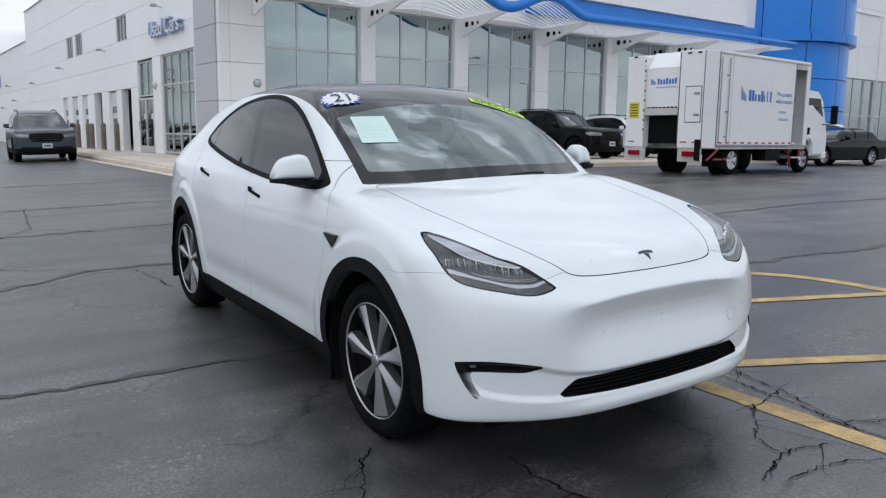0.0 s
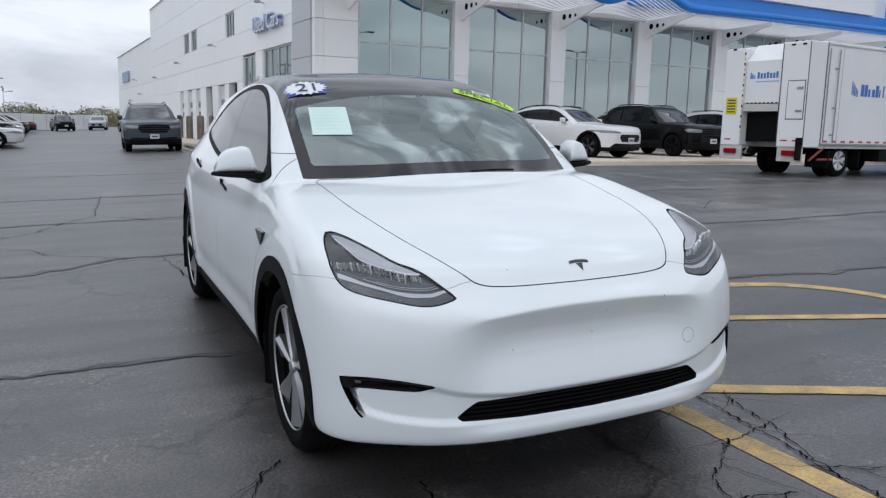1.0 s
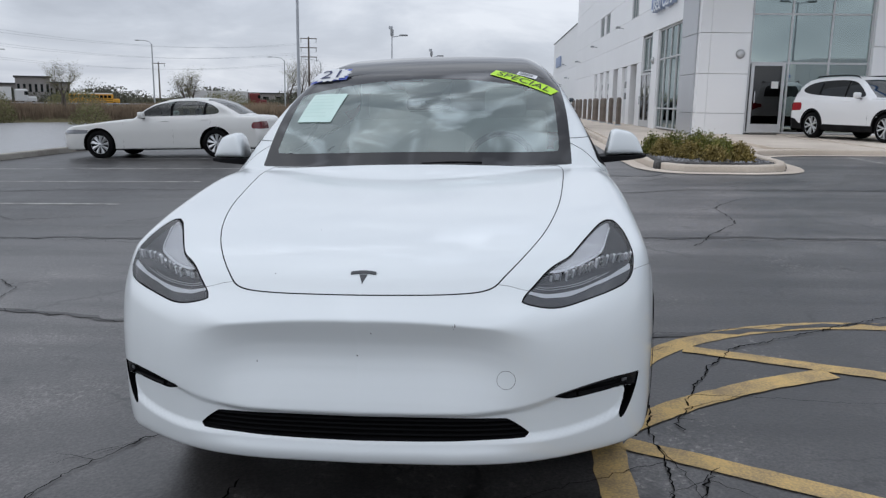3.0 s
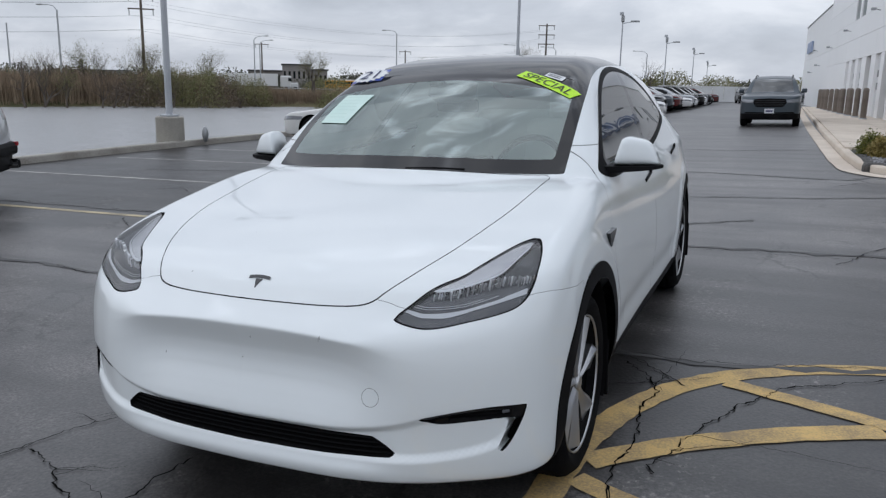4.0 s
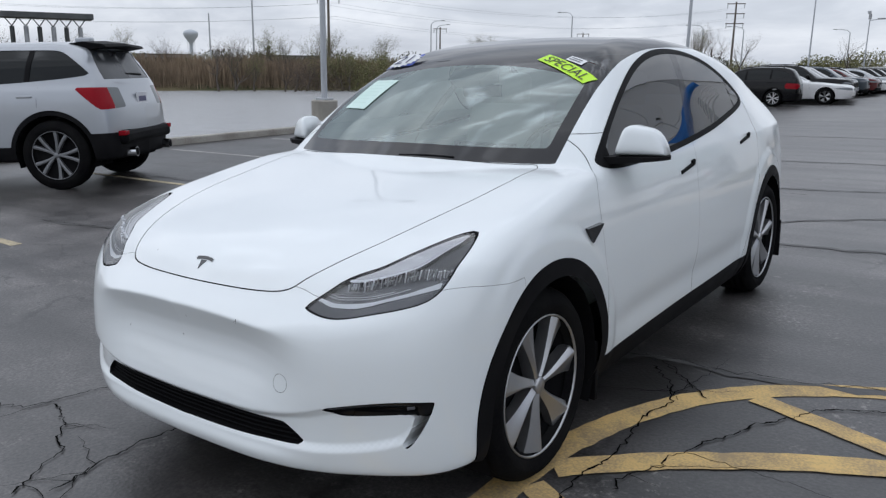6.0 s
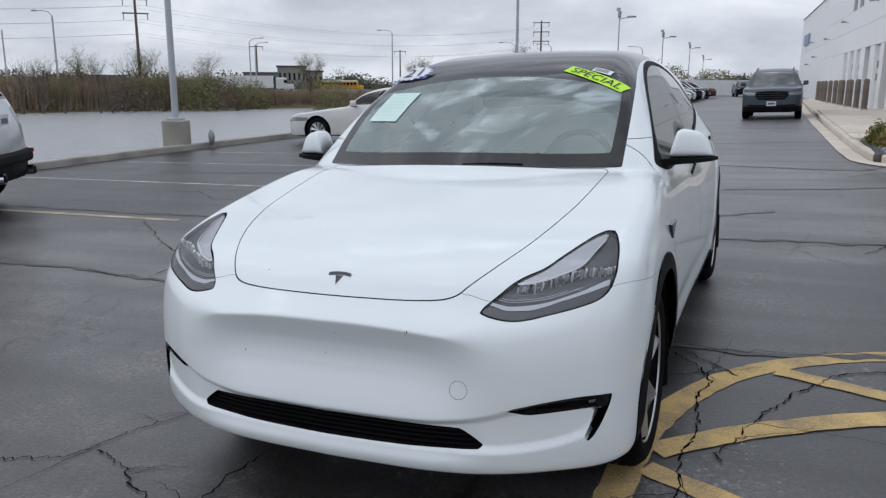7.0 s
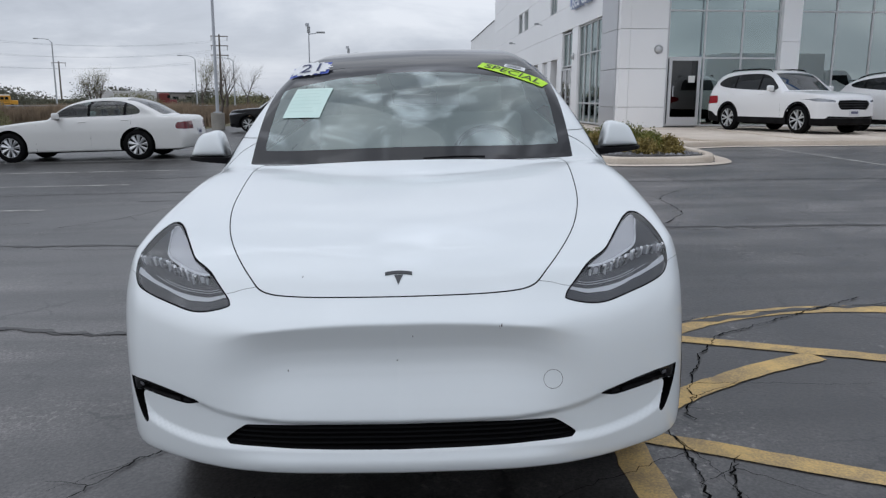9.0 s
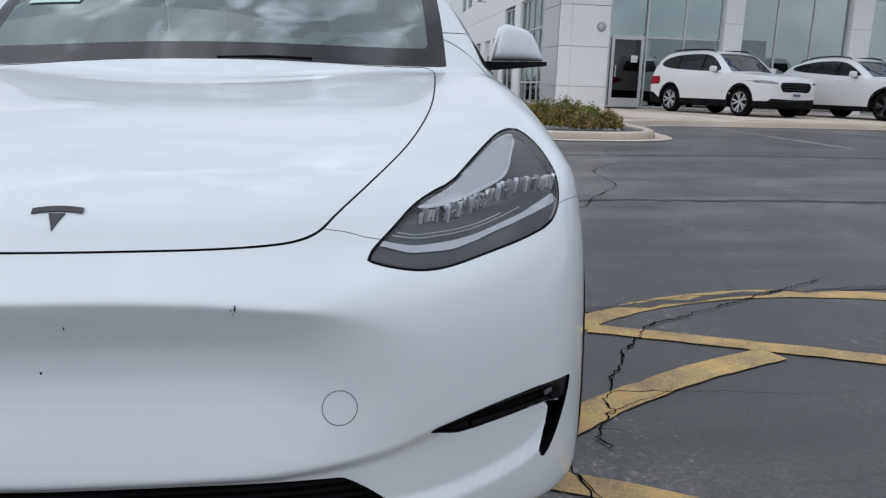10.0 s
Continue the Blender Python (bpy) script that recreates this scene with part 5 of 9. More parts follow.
M_CLEARSHOP.node_tree.nodes["Glossy BSDF"].inputs["Color"].default_value = (0.84, 0.98, 0.95, 1)
M_DOORGLASS = thin_glass("dark_door_glass", (0.10, 0.13, 0.13), 0.0, 1.7)
M_BLIND = varied("pale_blind_fabric", (0.60, 0.66, 0.63), (0.66, 0.71, 0.68), 0.8, 1, 120, 0.05, amount=0.3)
# near-black for partition and service rooms: their dimness is put into the colour
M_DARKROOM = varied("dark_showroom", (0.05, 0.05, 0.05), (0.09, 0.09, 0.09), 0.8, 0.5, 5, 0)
M_GALV = varied("galvanised_steel", (0.30, 0.31, 0.32), (0.40, 0.41, 0.42), 0.5, 2, 60, 0.1, metal=0.6)
M_BOLLARD = varied("brown_bollard_cover", (0.13, 0.105, 0.085), (0.20, 0.17, 0.145), 0.7, 2, 40, 0.15)
FLOOR = 0.50
TOP = 9.2


def wall_blocks(name, spans, label):
    """A wall of the setting as panels; spans are ((lo), (hi), material)."""
    w = thing(name, B, label, "wall", kind="structure")
    for lo, hi, mat in spans:
        part("panel", boxes((lo, hi), bevel=0.008), mat, w)
    return w


def window(name, x0, x1, z0, z1, cols, rows, axis="s", depth=0.09, glass=M_SHOPGLASS, label="tall framed window reflecting the sky", at=0.0, mull=0.055):
    """A framed window in the front (axis s) or side (axis d) wall, with each pane a part."""
    w = thing(name, B, label, "window", kind="structure")
    turn = Matrix() if axis == "s" else pose(0, 0, 0, 0, 0, 90) @ Matrix.Diagonal((1, -1, 1, 1))

    def put(nm, lo, hi, mat, bev=0.006):
        bm = boxes((lo, hi), bevel=bev)
        bmesh.ops.transform(bm, matrix=turn, verts=bm.verts)
        bmesh.ops.recalc_face_normals(bm, faces=bm.faces)
        return part(nm, bm, mat, w)
    m = mull / 2
    put("window_frame", (x0, at, z0), (x0 + mull, at + depth, z1), M_ALU)
    put("window_frame", (x1 - mull, at, z0), (x1, at + depth, z1), M_ALU)
    put("window_frame", (x0 + mull, at, z1 - mull), (x1 - mull, at + depth, z1), M_ALU)
    put("window_sill", (x0 + mull, at, z0), (x1 - mull, at + depth, z0 + mull), M_ALU)
    xs = [x0 + (x1 - x0) * k / cols for k in range(cols + 1)]
    zs = [z0] + list(rows) + [z1]
    for x in xs[1:-1]:
        put("mullion", (x - m, at + 0.004, z0 + mull), (x + m, at + depth - 0.004, z1 - mull), M_ALU)
    for z in zs[1:-1]:
        for a, b in zip(xs, xs[1:]):
            put("transom", (a + m, at + 0.008, z - m), (b - m, at + depth - 0.008, z + m), M_ALU)
    for a, b in zip(xs, xs[1:]):
        for c, d in zip(zs, zs[1:]):
            put("pane", (a + m * 0.9, at + 0.045, c + m * 0.9), (b - m * 0.9, at + 0.053, d - m * 0.9), glass, 0)
    return w


T = 0.3
# front wall: corner panels, piers between the bays, header
spans = []
zj = [0.2, 1.15, 2.35, 3.58, 4.78, 6.0, 7.2, TOP]
for a, b in zip(zj, zj[1:]):
    spans.append(((0.30, 0.0, a + 0.006), (1.50, T, b - 0.006), M_WALL))
    spans.append(((-0.02, 0.0, a + 0.006), (0.295, T, b - 0.006), M_WALL))
bays = [(1.52, 5.13), (5.74, 9.33), (10.03, 13.63), (14.40, 18.05), (18.80, 22.45), (23.2, 26.8)]
for k, (a, b) in enumerate(bays):
    n = bays[k + 1][0] if k + 1 < len(bays) else 30.0
    for z0, z1 in ((0.2, 3.2), (3.2, 5.75)):
        spans.append(((b + 0.004, -0.10, z0 + 0.005), (n - 0.004, T, z1 - 0.005), M_WALL))
for k in range(9):
    spans.append(((1.505 + 3.17 * k, -0.02, 5.76), (1.505 + 3.17 * (k + 1) - 0.01, T, 7.0), M_WALL))
    spans.append(((1.505 + 3.17 * k, -0.02, 7.01), (1.505 + 3.17 * (k + 1) - 0.01, T, TOP), M_WALL))
wall_blocks("wall_front", spans, "white panelled front wall with piers between glazed bays")
for k, (a, b) in enumerate(bays):
    window("window_%d" % (k + 1), a, b, FLOOR + 0.05, 5.75, 3, [4.15] if k else [2.70, 4.15], at=0.06, glass=M_SHOPGLASS if k else M_CLEARSHOP)

blinds = thing("window_blind", B, "pale lowered roller blinds behind the first glazed bay", "blind")
for k in range(3):
    x0 = 1.60 + 1.18 * k
    part("fabric", boxes(((x0, 0.22, 2.75 if k == 0 else 1.3), (x0 + 1.14, 0.235, 5.70)), bevel=0.004), M_BLIND, blinds)
# side wall: grey corner pier, white panels over the openings
spans = []
for a, b in zip(zj, zj[1:]):
    spans.append(((-0.06, 0.31, a + 0.006), (T, 2.30, b - 0.006), M_GREYPANEL))
open_side = [(2.55, 6.35, 4.22), (7.40, 9.50, 4.15)]
garage = [(10.57, 12.13), (13.0, 14.44), (15.74, 17.24), (18.72, 20.03), (21.0, 22.41), (23.6, 24.86), (26.3, 27.6), (29.0, 30.3), (31.8, 33.1)]
edges = [2.31] + [v for o in open_side for v in o[:2]] + [v for g in garage[:6] for v in g]
for a, b in zip(edges[0::2], edges[1::2] + [0]):
    if b > a:
        spans.append(((0, a + 0.004, 0.2), (T, b - 0.004, 3.15), M_WALL))
spans.append(((0, 24.87, 0.2), (T, 36, 3.15), M_WALL))
spans.append(((0, 2.31, 3.16), (T, 2.545, 4.22), M_WALL))
spans.append(((0, 6.355, 3.16), (T, 7.395, 4.22), M_WALL))
for k in range(5):
    spans.append(((0, 9.505 + 5.3 * k, 3.16), (T, 9.505 + 5.3 * (k + 1) - 0.01, 4.22), M_WALL))
up = [(10.9, 12.6), (19.3, 20.9), (21.5, 23.1)]
spans.append(((0, 2.31, 4.23), (T, 36, 5.20), M_WALL))
cuts = [2.31] + [v for o in up for v in o] + [36]
for a, b in zip(cuts[0::2], cuts[1::2]):
    spans.append(((0, a + 0.003, 5.21), (T, b - 0.003, 6.30), M_WALL))
spans.append(((0, 2.31, 6.31), (T, 36, 7.6), M_WALL))
spans.append(((0, 2.31, 7.61), (T, 36, TOP), M_WALL))
spans.append(((0, 36.01, 0.2), (T, 58, 4.2), M_WALL))
spans.append(((0, 36.01, 4.21), (T, 58, 7.3), M_WALL))
wall_blocks("wall_side", spans, "long white panelled side wall with service bays")
window("window_7", 2.55, 6.35, FLOOR, 4.22, 4, [1.25, 3.1], "d", at=0.08)
window("window_8", 7.40, 9.50, 2.75, 4.15, 2, [], "d", at=0.08)
for k, (a, b) in enumerate(up):
    window("window_%d" % (9 + k), a, b, 5.21, 6.30, 3, [], "d", at=0.05)

M_DOORWHITE = varied("white_sectional_door", (0.62, 0.63, 0.64), (0.70, 0.71, 0.72), 0.5, 1, 40, 0.05, amount=0.3)
for k, (a, b) in enumerate(garage[:6]):
    if k in (0, 2):
        continue
    g = thing("door_%d" % (k + 3), B, "closed white sectional service door with window row", "door", kind="structure")
    for j in range(5):
        z0 = 0.42 + 0.54 * j
        part("door_panel", boxes(((0.12, a + 0.01, z0), (0.17, b - 0.01, z0 + 0.53)), bevel=0.008), M_DOORWHITE, g)
        if j in (2, 3):
            part("pane", boxes(((0.108, a + 0.25, z0 + 0.12), (0.118, b - 0.25, z0 + 0.42)), bevel=0.003), M_DARKGLASS, g)


def glazed_door(name, m, w, h, label):
    d = thing(name, m, label, "door", kind="structure")
    f = 0.09
    part("door_frame", boxes(((0, 0, 0), (f, 0.06, h))), M_ALU, d)
    part("door_frame", boxes(((w - f, 0, 0), (w, 0.06, h))), M_ALU, d)
    part("door_frame", boxes(((f, 0, h - f), (w - f, 0.06, h))), M_ALU, d)
    part("door_frame", boxes(((f, 0, 0), (w - f, 0.06, 0.26))), M_ALU, d)
    part("pane", boxes(((f, 0.025, 0.26), (w - f, 0.033, h - f))), M_DOORGLASS, d)
    bm = bmesh.new()
    rod(bm, (f + 0.05, -0.05, 0.9), (f + 0.05, -0.05, 1.25), 0.014)
    rod(bm, (f + 0.05, 0.0, 0.93), (f + 0.05, -0.05, 0.93), 0.01)
    rod(bm, (f + 0.05, 0.0, 1.22), (f + 0.05, -0.05, 1.22), 0.01)
    part("door_handle", bm, M_CHROME, d)
    for k in range(1):
        part("notice", boxes(((f + 0.55 + 0.3 * k, 0.018, 1.35), (f + 0.76 + 0.3 * k, 0.023, 1.56))), principled("white_notice", (0.7, 0.7, 0.68), 0.7), d)
    return d


glazed_door("door_1", B @ Matrix.Translation((1.60, 0.0, FLOOR + 0.08)), 1.02, 2.12, "closed aluminium door with glass panel")
glazed_door("door_2", B @ pose(-0.01, 9.45, FLOOR - 0.02, 0, 0, -90), 1.02, 2.2, "closed aluminium door with glass panel")
glazed_door("door_9", B @ pose(-0.01, 8.42, FLOOR - 0.02, 0, 0, -90), 1.0, 2.2, "closed aluminium door with glass panel")

# floor, back wall and ceiling of the showroom; roof
inner = thing("showroom_shell", B, "dim showroom behind the glass", "interior", kind="structure")
part("showroom_floor", boxes(((0.3, 0.35, 0.3), (30, 14, FLOOR + 0.03))), varied("showroom_tile", (0.25, 0.25, 0.24), (0.30, 0.30, 0.29), 0.3, 1, 20, 0), inner)
part("showroom_back", boxes(((0.3, 8.0, FLOOR), (30, 8.2, 6))), varied("showroom_wall", (0.42, 0.42, 0.42), (0.50, 0.50, 0.50), 0.8, 0.6, 9, 0), inner)
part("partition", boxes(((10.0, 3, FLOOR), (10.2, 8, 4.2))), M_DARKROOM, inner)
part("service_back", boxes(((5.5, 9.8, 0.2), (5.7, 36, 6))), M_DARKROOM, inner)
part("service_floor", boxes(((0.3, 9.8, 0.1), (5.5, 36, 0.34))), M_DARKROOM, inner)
ceil = mesh_ob("ceiling", [(0.3, 0.3, 5.9), (30, 0.3, 5.9), (30, 14, 5.9), (0.3, 14, 5.9)], [(0, 1, 2, 3)], varied("ceiling_tile", (0.55, 0.55, 0.54), (0.6, 0.6, 0.59), 0.9, 1, 30, 0), smooth=False)
ceil.matrix_world = B
tagged(ceil, "pale showroom ceiling seen through the glass", "ceiling", kind="structure")
M_TUBE = bpy.data.materials.new("lit_ceiling_panel")
M_TUBE.use_nodes = True
M_TUBE.node_tree.nodes["Principled BSDF"].inputs["Emission Color"].default_value = (1, 0.98, 0.94, 1)
M_TUBE.node_tree.nodes["Principled BSDF"].inputs["Emission Strength"].default_value = 2.5
for i in range(9):
    for j in range(2):
        lamp = thing("ceiling_light", B @ Matrix.Translation((2.4 + 2.9 * i, 2.0 + 2.6 * j, 5.86)), "long lit ceiling light panel in the showroom", "ceiling light", "showroom ceiling lights")
        part("frame", boxes(((-0.65, -0.17, 0.0), (0.65, 0.17, 0.03))), M_ALU, lamp)
        part("diffuser", boxes(((-0.6, -0.13, -0.02), (0.6, 0.13, 0.0))), M_TUBE, lamp)
roof = mesh_ob("roof", [(-0.1, -0.1, TOP), (44, -0.1, TOP), (44, 36, TOP), (-0.1, 36, TOP), (-0.1, 36, 7.32), (44, 36, 7.32), (44, 58, 7.32), (-0.1, 58, 7.32)], [(0, 1, 2, 3), (4, 5, 6, 7)], M_WALL, smooth=False)
roof.matrix_world = B
tagged(roof, "flat white roof of the dealership", "roof", kind="structure")
back = mesh_ob("wall_back", [(44, -0.1, 0.1), (44, 58, 0.1), (44, 58, 9), (44, -0.1, 9), (0, 58, 0.1), (44, 58, 0.1), (44, 58, 7.3), (0, 58, 7.3)], [(0, 1, 2, 3), (4, 5, 6, 7)], M_WALL, smooth=False)
back.matrix_world = B
tagged(back, "plain white rear walls", "wall", kind="structure")


# wavy louvred canopy over the bays
def wave(s):
    """Height of the canopy along the front: a hump over each bay, then level."""
    s = np.asarray(s, float)
    h = 0.5 - 0.5 * np.cos(2 * np.pi * (s - 5.45) / 4.33)
    h = np.where(s > 14.1, 0, h)
    return 5.82 + 0.62 * h + np.clip(s - 14.1, 0, 30) * 0.006


def canopy():
    c = thing("canopy", B, "white louvred steel canopy in waves with a blue edge", "canopy")
    S = np.concatenate([np.arange(-2.0, 14.2, 0.2), np.arange(14.3, 29.6, 1.0)])
    W = wave(S)
    for j in range(13):
        d = -0.15 - 0.198 * j
        bm = bmesh.new()
        amt = min(1.0, (j + 1.2) / 6)
        rows = []
        for s, z in zip(S, W):
            zz = 5.80 + (z - 5.80) * amt
            rows.append([bm.verts.new((s, d + a, zz + b)) for a, b in ((0, 0), (0.02, 0.045), (0.075, 0.045), (0.065, 0))])
        for p, q in zip(rows, rows[1:]):
            for i in range(4):
                bm.faces.new((p[i], p[(i + 1) % 4], q[(i + 1) % 4], q[i]))
        part("slat", bm, M_WALL, c)
    bm = bmesh.new()
    rows = []
    for s, z in zip(S, W):
        rows.append([bm.verts.new((s, -2.72 + a, z + b)) for a, b in ((0, -0.04 + 0.16 * min(max((s - 12) / 6, 0), 1)), (0, 0.34), (0.09, 0.34), (0.09, -0.04 + 0.16 * min(max((s - 12) / 6, 0), 1)))])
    for p, q in zip(rows, rows[1:]):
        for i in range(4):
            bm.faces.new((p[i], p[(i + 1) % 4], q[(i + 1) % 4], q[i]))
    bmesh.ops.recalc_face_normals(bm, faces=bm.faces)
    part("fascia", bm, M_BLUE, c, "blue wavy edge band", smooth=True)
    for s in (1.12, 5.43, 9.68, 14.02, 18.42, 22.83, 27.2):
        bm = bmesh.new()
        prof = [(-0.1, 5.10), (-0.1, 5.80), (-2.68, 5.86), (-2.68, 5.76), (-2.2, 5.68)]
        a = [bm.verts.new((s - 0.05, y, z)) for y, z in prof]
        b = [bm.verts.new((s + 0.05, y, z)) for y, z in prof]
        bm.faces.new(a)
        bm.faces.new(b[::-1])
        for i in range(5):
            bm.faces.new((a[i], b[i], b[(i + 1) % 5], a[(i + 1) % 5]))
        bmesh.ops.recalc_face_normals(bm, faces=bm.faces)
        br = part("bracket", bm, M_WALL, c, "tapered white bracket with round holes")
        for y, r in ((-0.45, 0.11), (-0.8, 0.085), (-1.12, 0.06)):
            bm = bmesh.new()
            rod(bm, (s - 0.055, y, 5.60 - 0.04), (s + 0.055, y, 5.60 - 0.04), r, n=16)
            part("hole", bm, M_GAP, br)


canopy()
band = thing("blue_band", B, "blue cladding band over the glazed bays", "cladding", kind="structure")
part("band", boxes(((13.0, -0.45, 6.35), (29.5, -0.05, 7.15)), bevel=0.02), M_BLUE, band)
sign = thing("sign_wall", B, "blank white raised sign wall above the entrance canopy", "sign wall", kind="structure")
for k in range(3):
    part("panel", boxes(((13.4 + 4.86 * k, -0.62, 7.16), (13.4 + 4.86 * (k + 1) - 0.012, -0.05, 11.0)), bevel=0.01), M_WALL, sign)


def rotunda():
    r = thing("entrance_rotunda", B, "round blue clad entrance tower", "tower", kind="structure")
    cx, cy, R = 34.0, 2.0, 4.55
    n = 30
    for z0, z1, ex in ((0.2, 2.88, 0.0), (2.92, 4.58, 0.0), (4.62, 6.53, 0.0), (6.56, 7.05, 0.35), (7.06, 8.87, 0.18), (8.91, 10.57, 0.18), (10.61, 12.5, 0.18)):
        for k in range(6):
            bm = bmesh.new()
            a0, a1 = math.pi * (1.0 + k / 6), math.pi * (1.0 + (k + 1) / 6)
            a1 -= 0.009
            ring = []
            for j in range(9):
                a = a0 + (a1 - a0) * j / 8
                ring.append([bm.verts.new((cx + (R + ex) * math.cos(a), cy + (R + ex) * math.sin(a), z)) for z in (z0, z1)])
            for p, q in zip(ring, ring[1:]):
                bm.faces.new((p[0], q[0], q[1], p[1]))
            inner_ring = [[bm.verts.new((cx + (R - 0.3) * math.cos(a0 + (a1 - a0) * j / 8), cy + (R - 0.3) * math.sin(a0 + (a1 - a0) * j / 8), z)) for z in (z0, z1)] for j in range(9)]
            for (p, q), (s, t) in zip(zip(ring, ring[1:]), zip(inner_ring, inner_ring[1:])):
                bm.faces.new((p[0], s[0], t[0], q[0]))
                bm.faces.new((p[1], q[1], t[1], s[1]))
            bmesh.ops.recalc_face_normals(bm, faces=bm.faces)
            part("panel", bm, M_BLUE, r, smooth=False)
    bm = bmesh.new()
    revolve(bm, [(R - 0.12, 0.2), (R - 0.12, 12.4)], 40, "z")
    bmesh.ops.translate(bm, vec=(cx, cy, 0), verts=bm.verts)
    part("core", bm, M_GAP, r, smooth=True)
    return r


rotunda()
spans = []
for k in range(4):
    for z0, z1 in ((5.2, 7.2), (7.21, 9.5), (9.51, 12)):
        spans.append(((38.4 + 3 * k, 0.0, z0), (38.4 + 3 * (k + 1) - 0.012, T, z1), M_WALL))
wall_blocks("wall_east", spans, "pale grey panelled wall beyond the tower")
for k in range(3):
    window("window_%d" % (20 + k), 38.6 + 4 * k, 42.5 + 4 * k, 0.6, 5.18, 3, [2.9], at=0.06)


# lettering and small fixtures on the walls
def text_on(name, body, m, height, depth, mat, parent, label=""):
    cu = bpy.data.curves.new(name, "FONT")
    cu.body, cu.size, cu.extrude, cu.align_x, cu.align_y = body, height, depth, "CENTER", "CENTER"
    tmp = bpy.data.objects.new(name, cu)
    scene.collection.objects.link(tmp)
    me = bpy.data.meshes.new_from_object(tmp.evaluated_get(bpy.context.evaluated_depsgraph_get()))
    bpy.data.objects.remove(tmp)
    me.materials.clear()
    me.materials.append(mat)
    ob = new(name, me)
    ob.matrix_world = m
    if parent is not None:
        ob.parent = parent
    if label:
        ob["label"] = label
    return ob


M_SIGNFACE = principled("white_sign_face", (0.74, 0.77, 0.82), 0.4)
# letter sides in grey-blue: the letters' bluish shadows are put into the colour
M_SIGNEDGE = principled("shade_blue_sign_return", (0.34, 0.41, 0.58), 0.4)
used = thing("wall_sign", B @ pose(-0.02, 5.25, 5.16, 90, 0, -90), "raised Used Cars letters with edges in shadow blue on the wall", "sign")
ends = []
for k in range(1, 10):
    probe = text_on("letter", "Used Cars"[:k], Matrix(), 0.86, 0.0, M_SIGNEDGE, None)
    xs = [q.co.x for q in probe.data.vertices]
    ends.append(max(xs) - min(xs))
    bpy.data.objects.remove(probe)
for ch, end in zip("Used Cars", ends):
    if ch == " ":
        continue
    letter = text_on("letter", ch, Matrix(), 0.86, 0.09, M_SIGNEDGE, used)
    right = max(q.co.x for q in letter.data.vertices)
    letter.matrix_local = Matrix.Translation((end - ends[-1] / 2 - right, 0, 0.10))
    text_on("letter_face", ch, Matrix.Translation((0, 0, 0.095)), 0.86, 0.006, M_SIGNFACE, letter)
far_sign = thing("wall_sign", B @ pose(-0.02, 51.0, 5.2, 90, 0, -90), "dark raised lettering far along the side wall", "sign")
for k in range(6):
    part("letter", boxes(((-2.2 + 0.75 * k, -0.45, 0), (-1.75 + 0.75 * k, 0.45, 0.16)), bevel=0.02), M_SIGNEDGE, far_sign)


def wall_lamp(m):
    w = thing("wall_lamp", m, "round white bulkhead lamp on the wall", "wall lamp", "wall lamps")
    bm = bmesh.new()
    revolve(bm, [(0.0, 0.11), (0.06, 0.10), (0.10, 0.07), (0.12, 0.02), (0.12, 0.0)], 20, "z")
    part("diffuser", bm, M_ALU, w, smooth=True)
    bm = bmesh.new()
    revolve(bm, [(0.13, 0.03), (0.14, 0.015), (0.14, 0.0), (0.0, 0.0)], 20, "z")
    part("base", bm, M_GALV, w, smooth=True)


wall_lamp(B @ pose(1.22, -0.0, 2.95, 90, 0, 0))
wall_lamp(B @ pose(-0.0, 7.05, 3.1, 90, 0, -90))


def flood(m):
    w = thing("flood_light", m, "small grey flood light on a bracket", "flood light", "side wall flood lights")
    bm = bmesh.new()
    rod(bm, (0, 0, 0), (0, -0.22, 0.05), 0.02)
    part("arm", bm, M_GALV, w)
    part("head", boxes(((-0.12, -0.38, 0.0), (0.12, -0.18, 0.10)), bevel=0.02), M_GALV, w)


for d, z in ((5.9, 5.95), (14.6, 5.0), (24.2, 4.75), (33, 4.3), (44, 4.6), (47, 3.0), (41, 3.4)):
    flood(B @ pose(-0.02, d, z, 0, 0, -90))

# bollards in front of the service bays
posts = [(10.2, -0.75), (12.5, -0.75), (14.7, -0.75), (15.4, -0.75), (17.6, -0.75), (18.3, -0.75), (20.4, -0.75), (22.8, -0.75), (25.2, -0.75), (27.6, -0.7), (30, -0.7)]
first = None
for d, s in posts:
    p = B @ Vector((s, d, 0))
    m = Matrix.Translation((p[0], p[1], lz(p[0], p[1]) + 0.12))
    if first is None:
        first = thing("bollard", m, "brown covered steel bollard before a service bay", "bollard", "bollards along the service bays")
        bm = bmesh.new()
        revolve(bm, [(0.11, 0.0), (0.11, 1.12), (0.10, 1.17), (0.06, 1.21), (0.0, 1.22)], 16, "z")
        part("cover", bm, M_BOLLARD, first, smooth=True)
        bm = bmesh.new()
        revolve(bm, [(0.15, 0.0), (0.15, 0.03), (0.11, 0.05)], 16, "z")
        part("base_ring", bm, M_GALV, first, smooth=True)
    else:
        copy_thing(first, m)

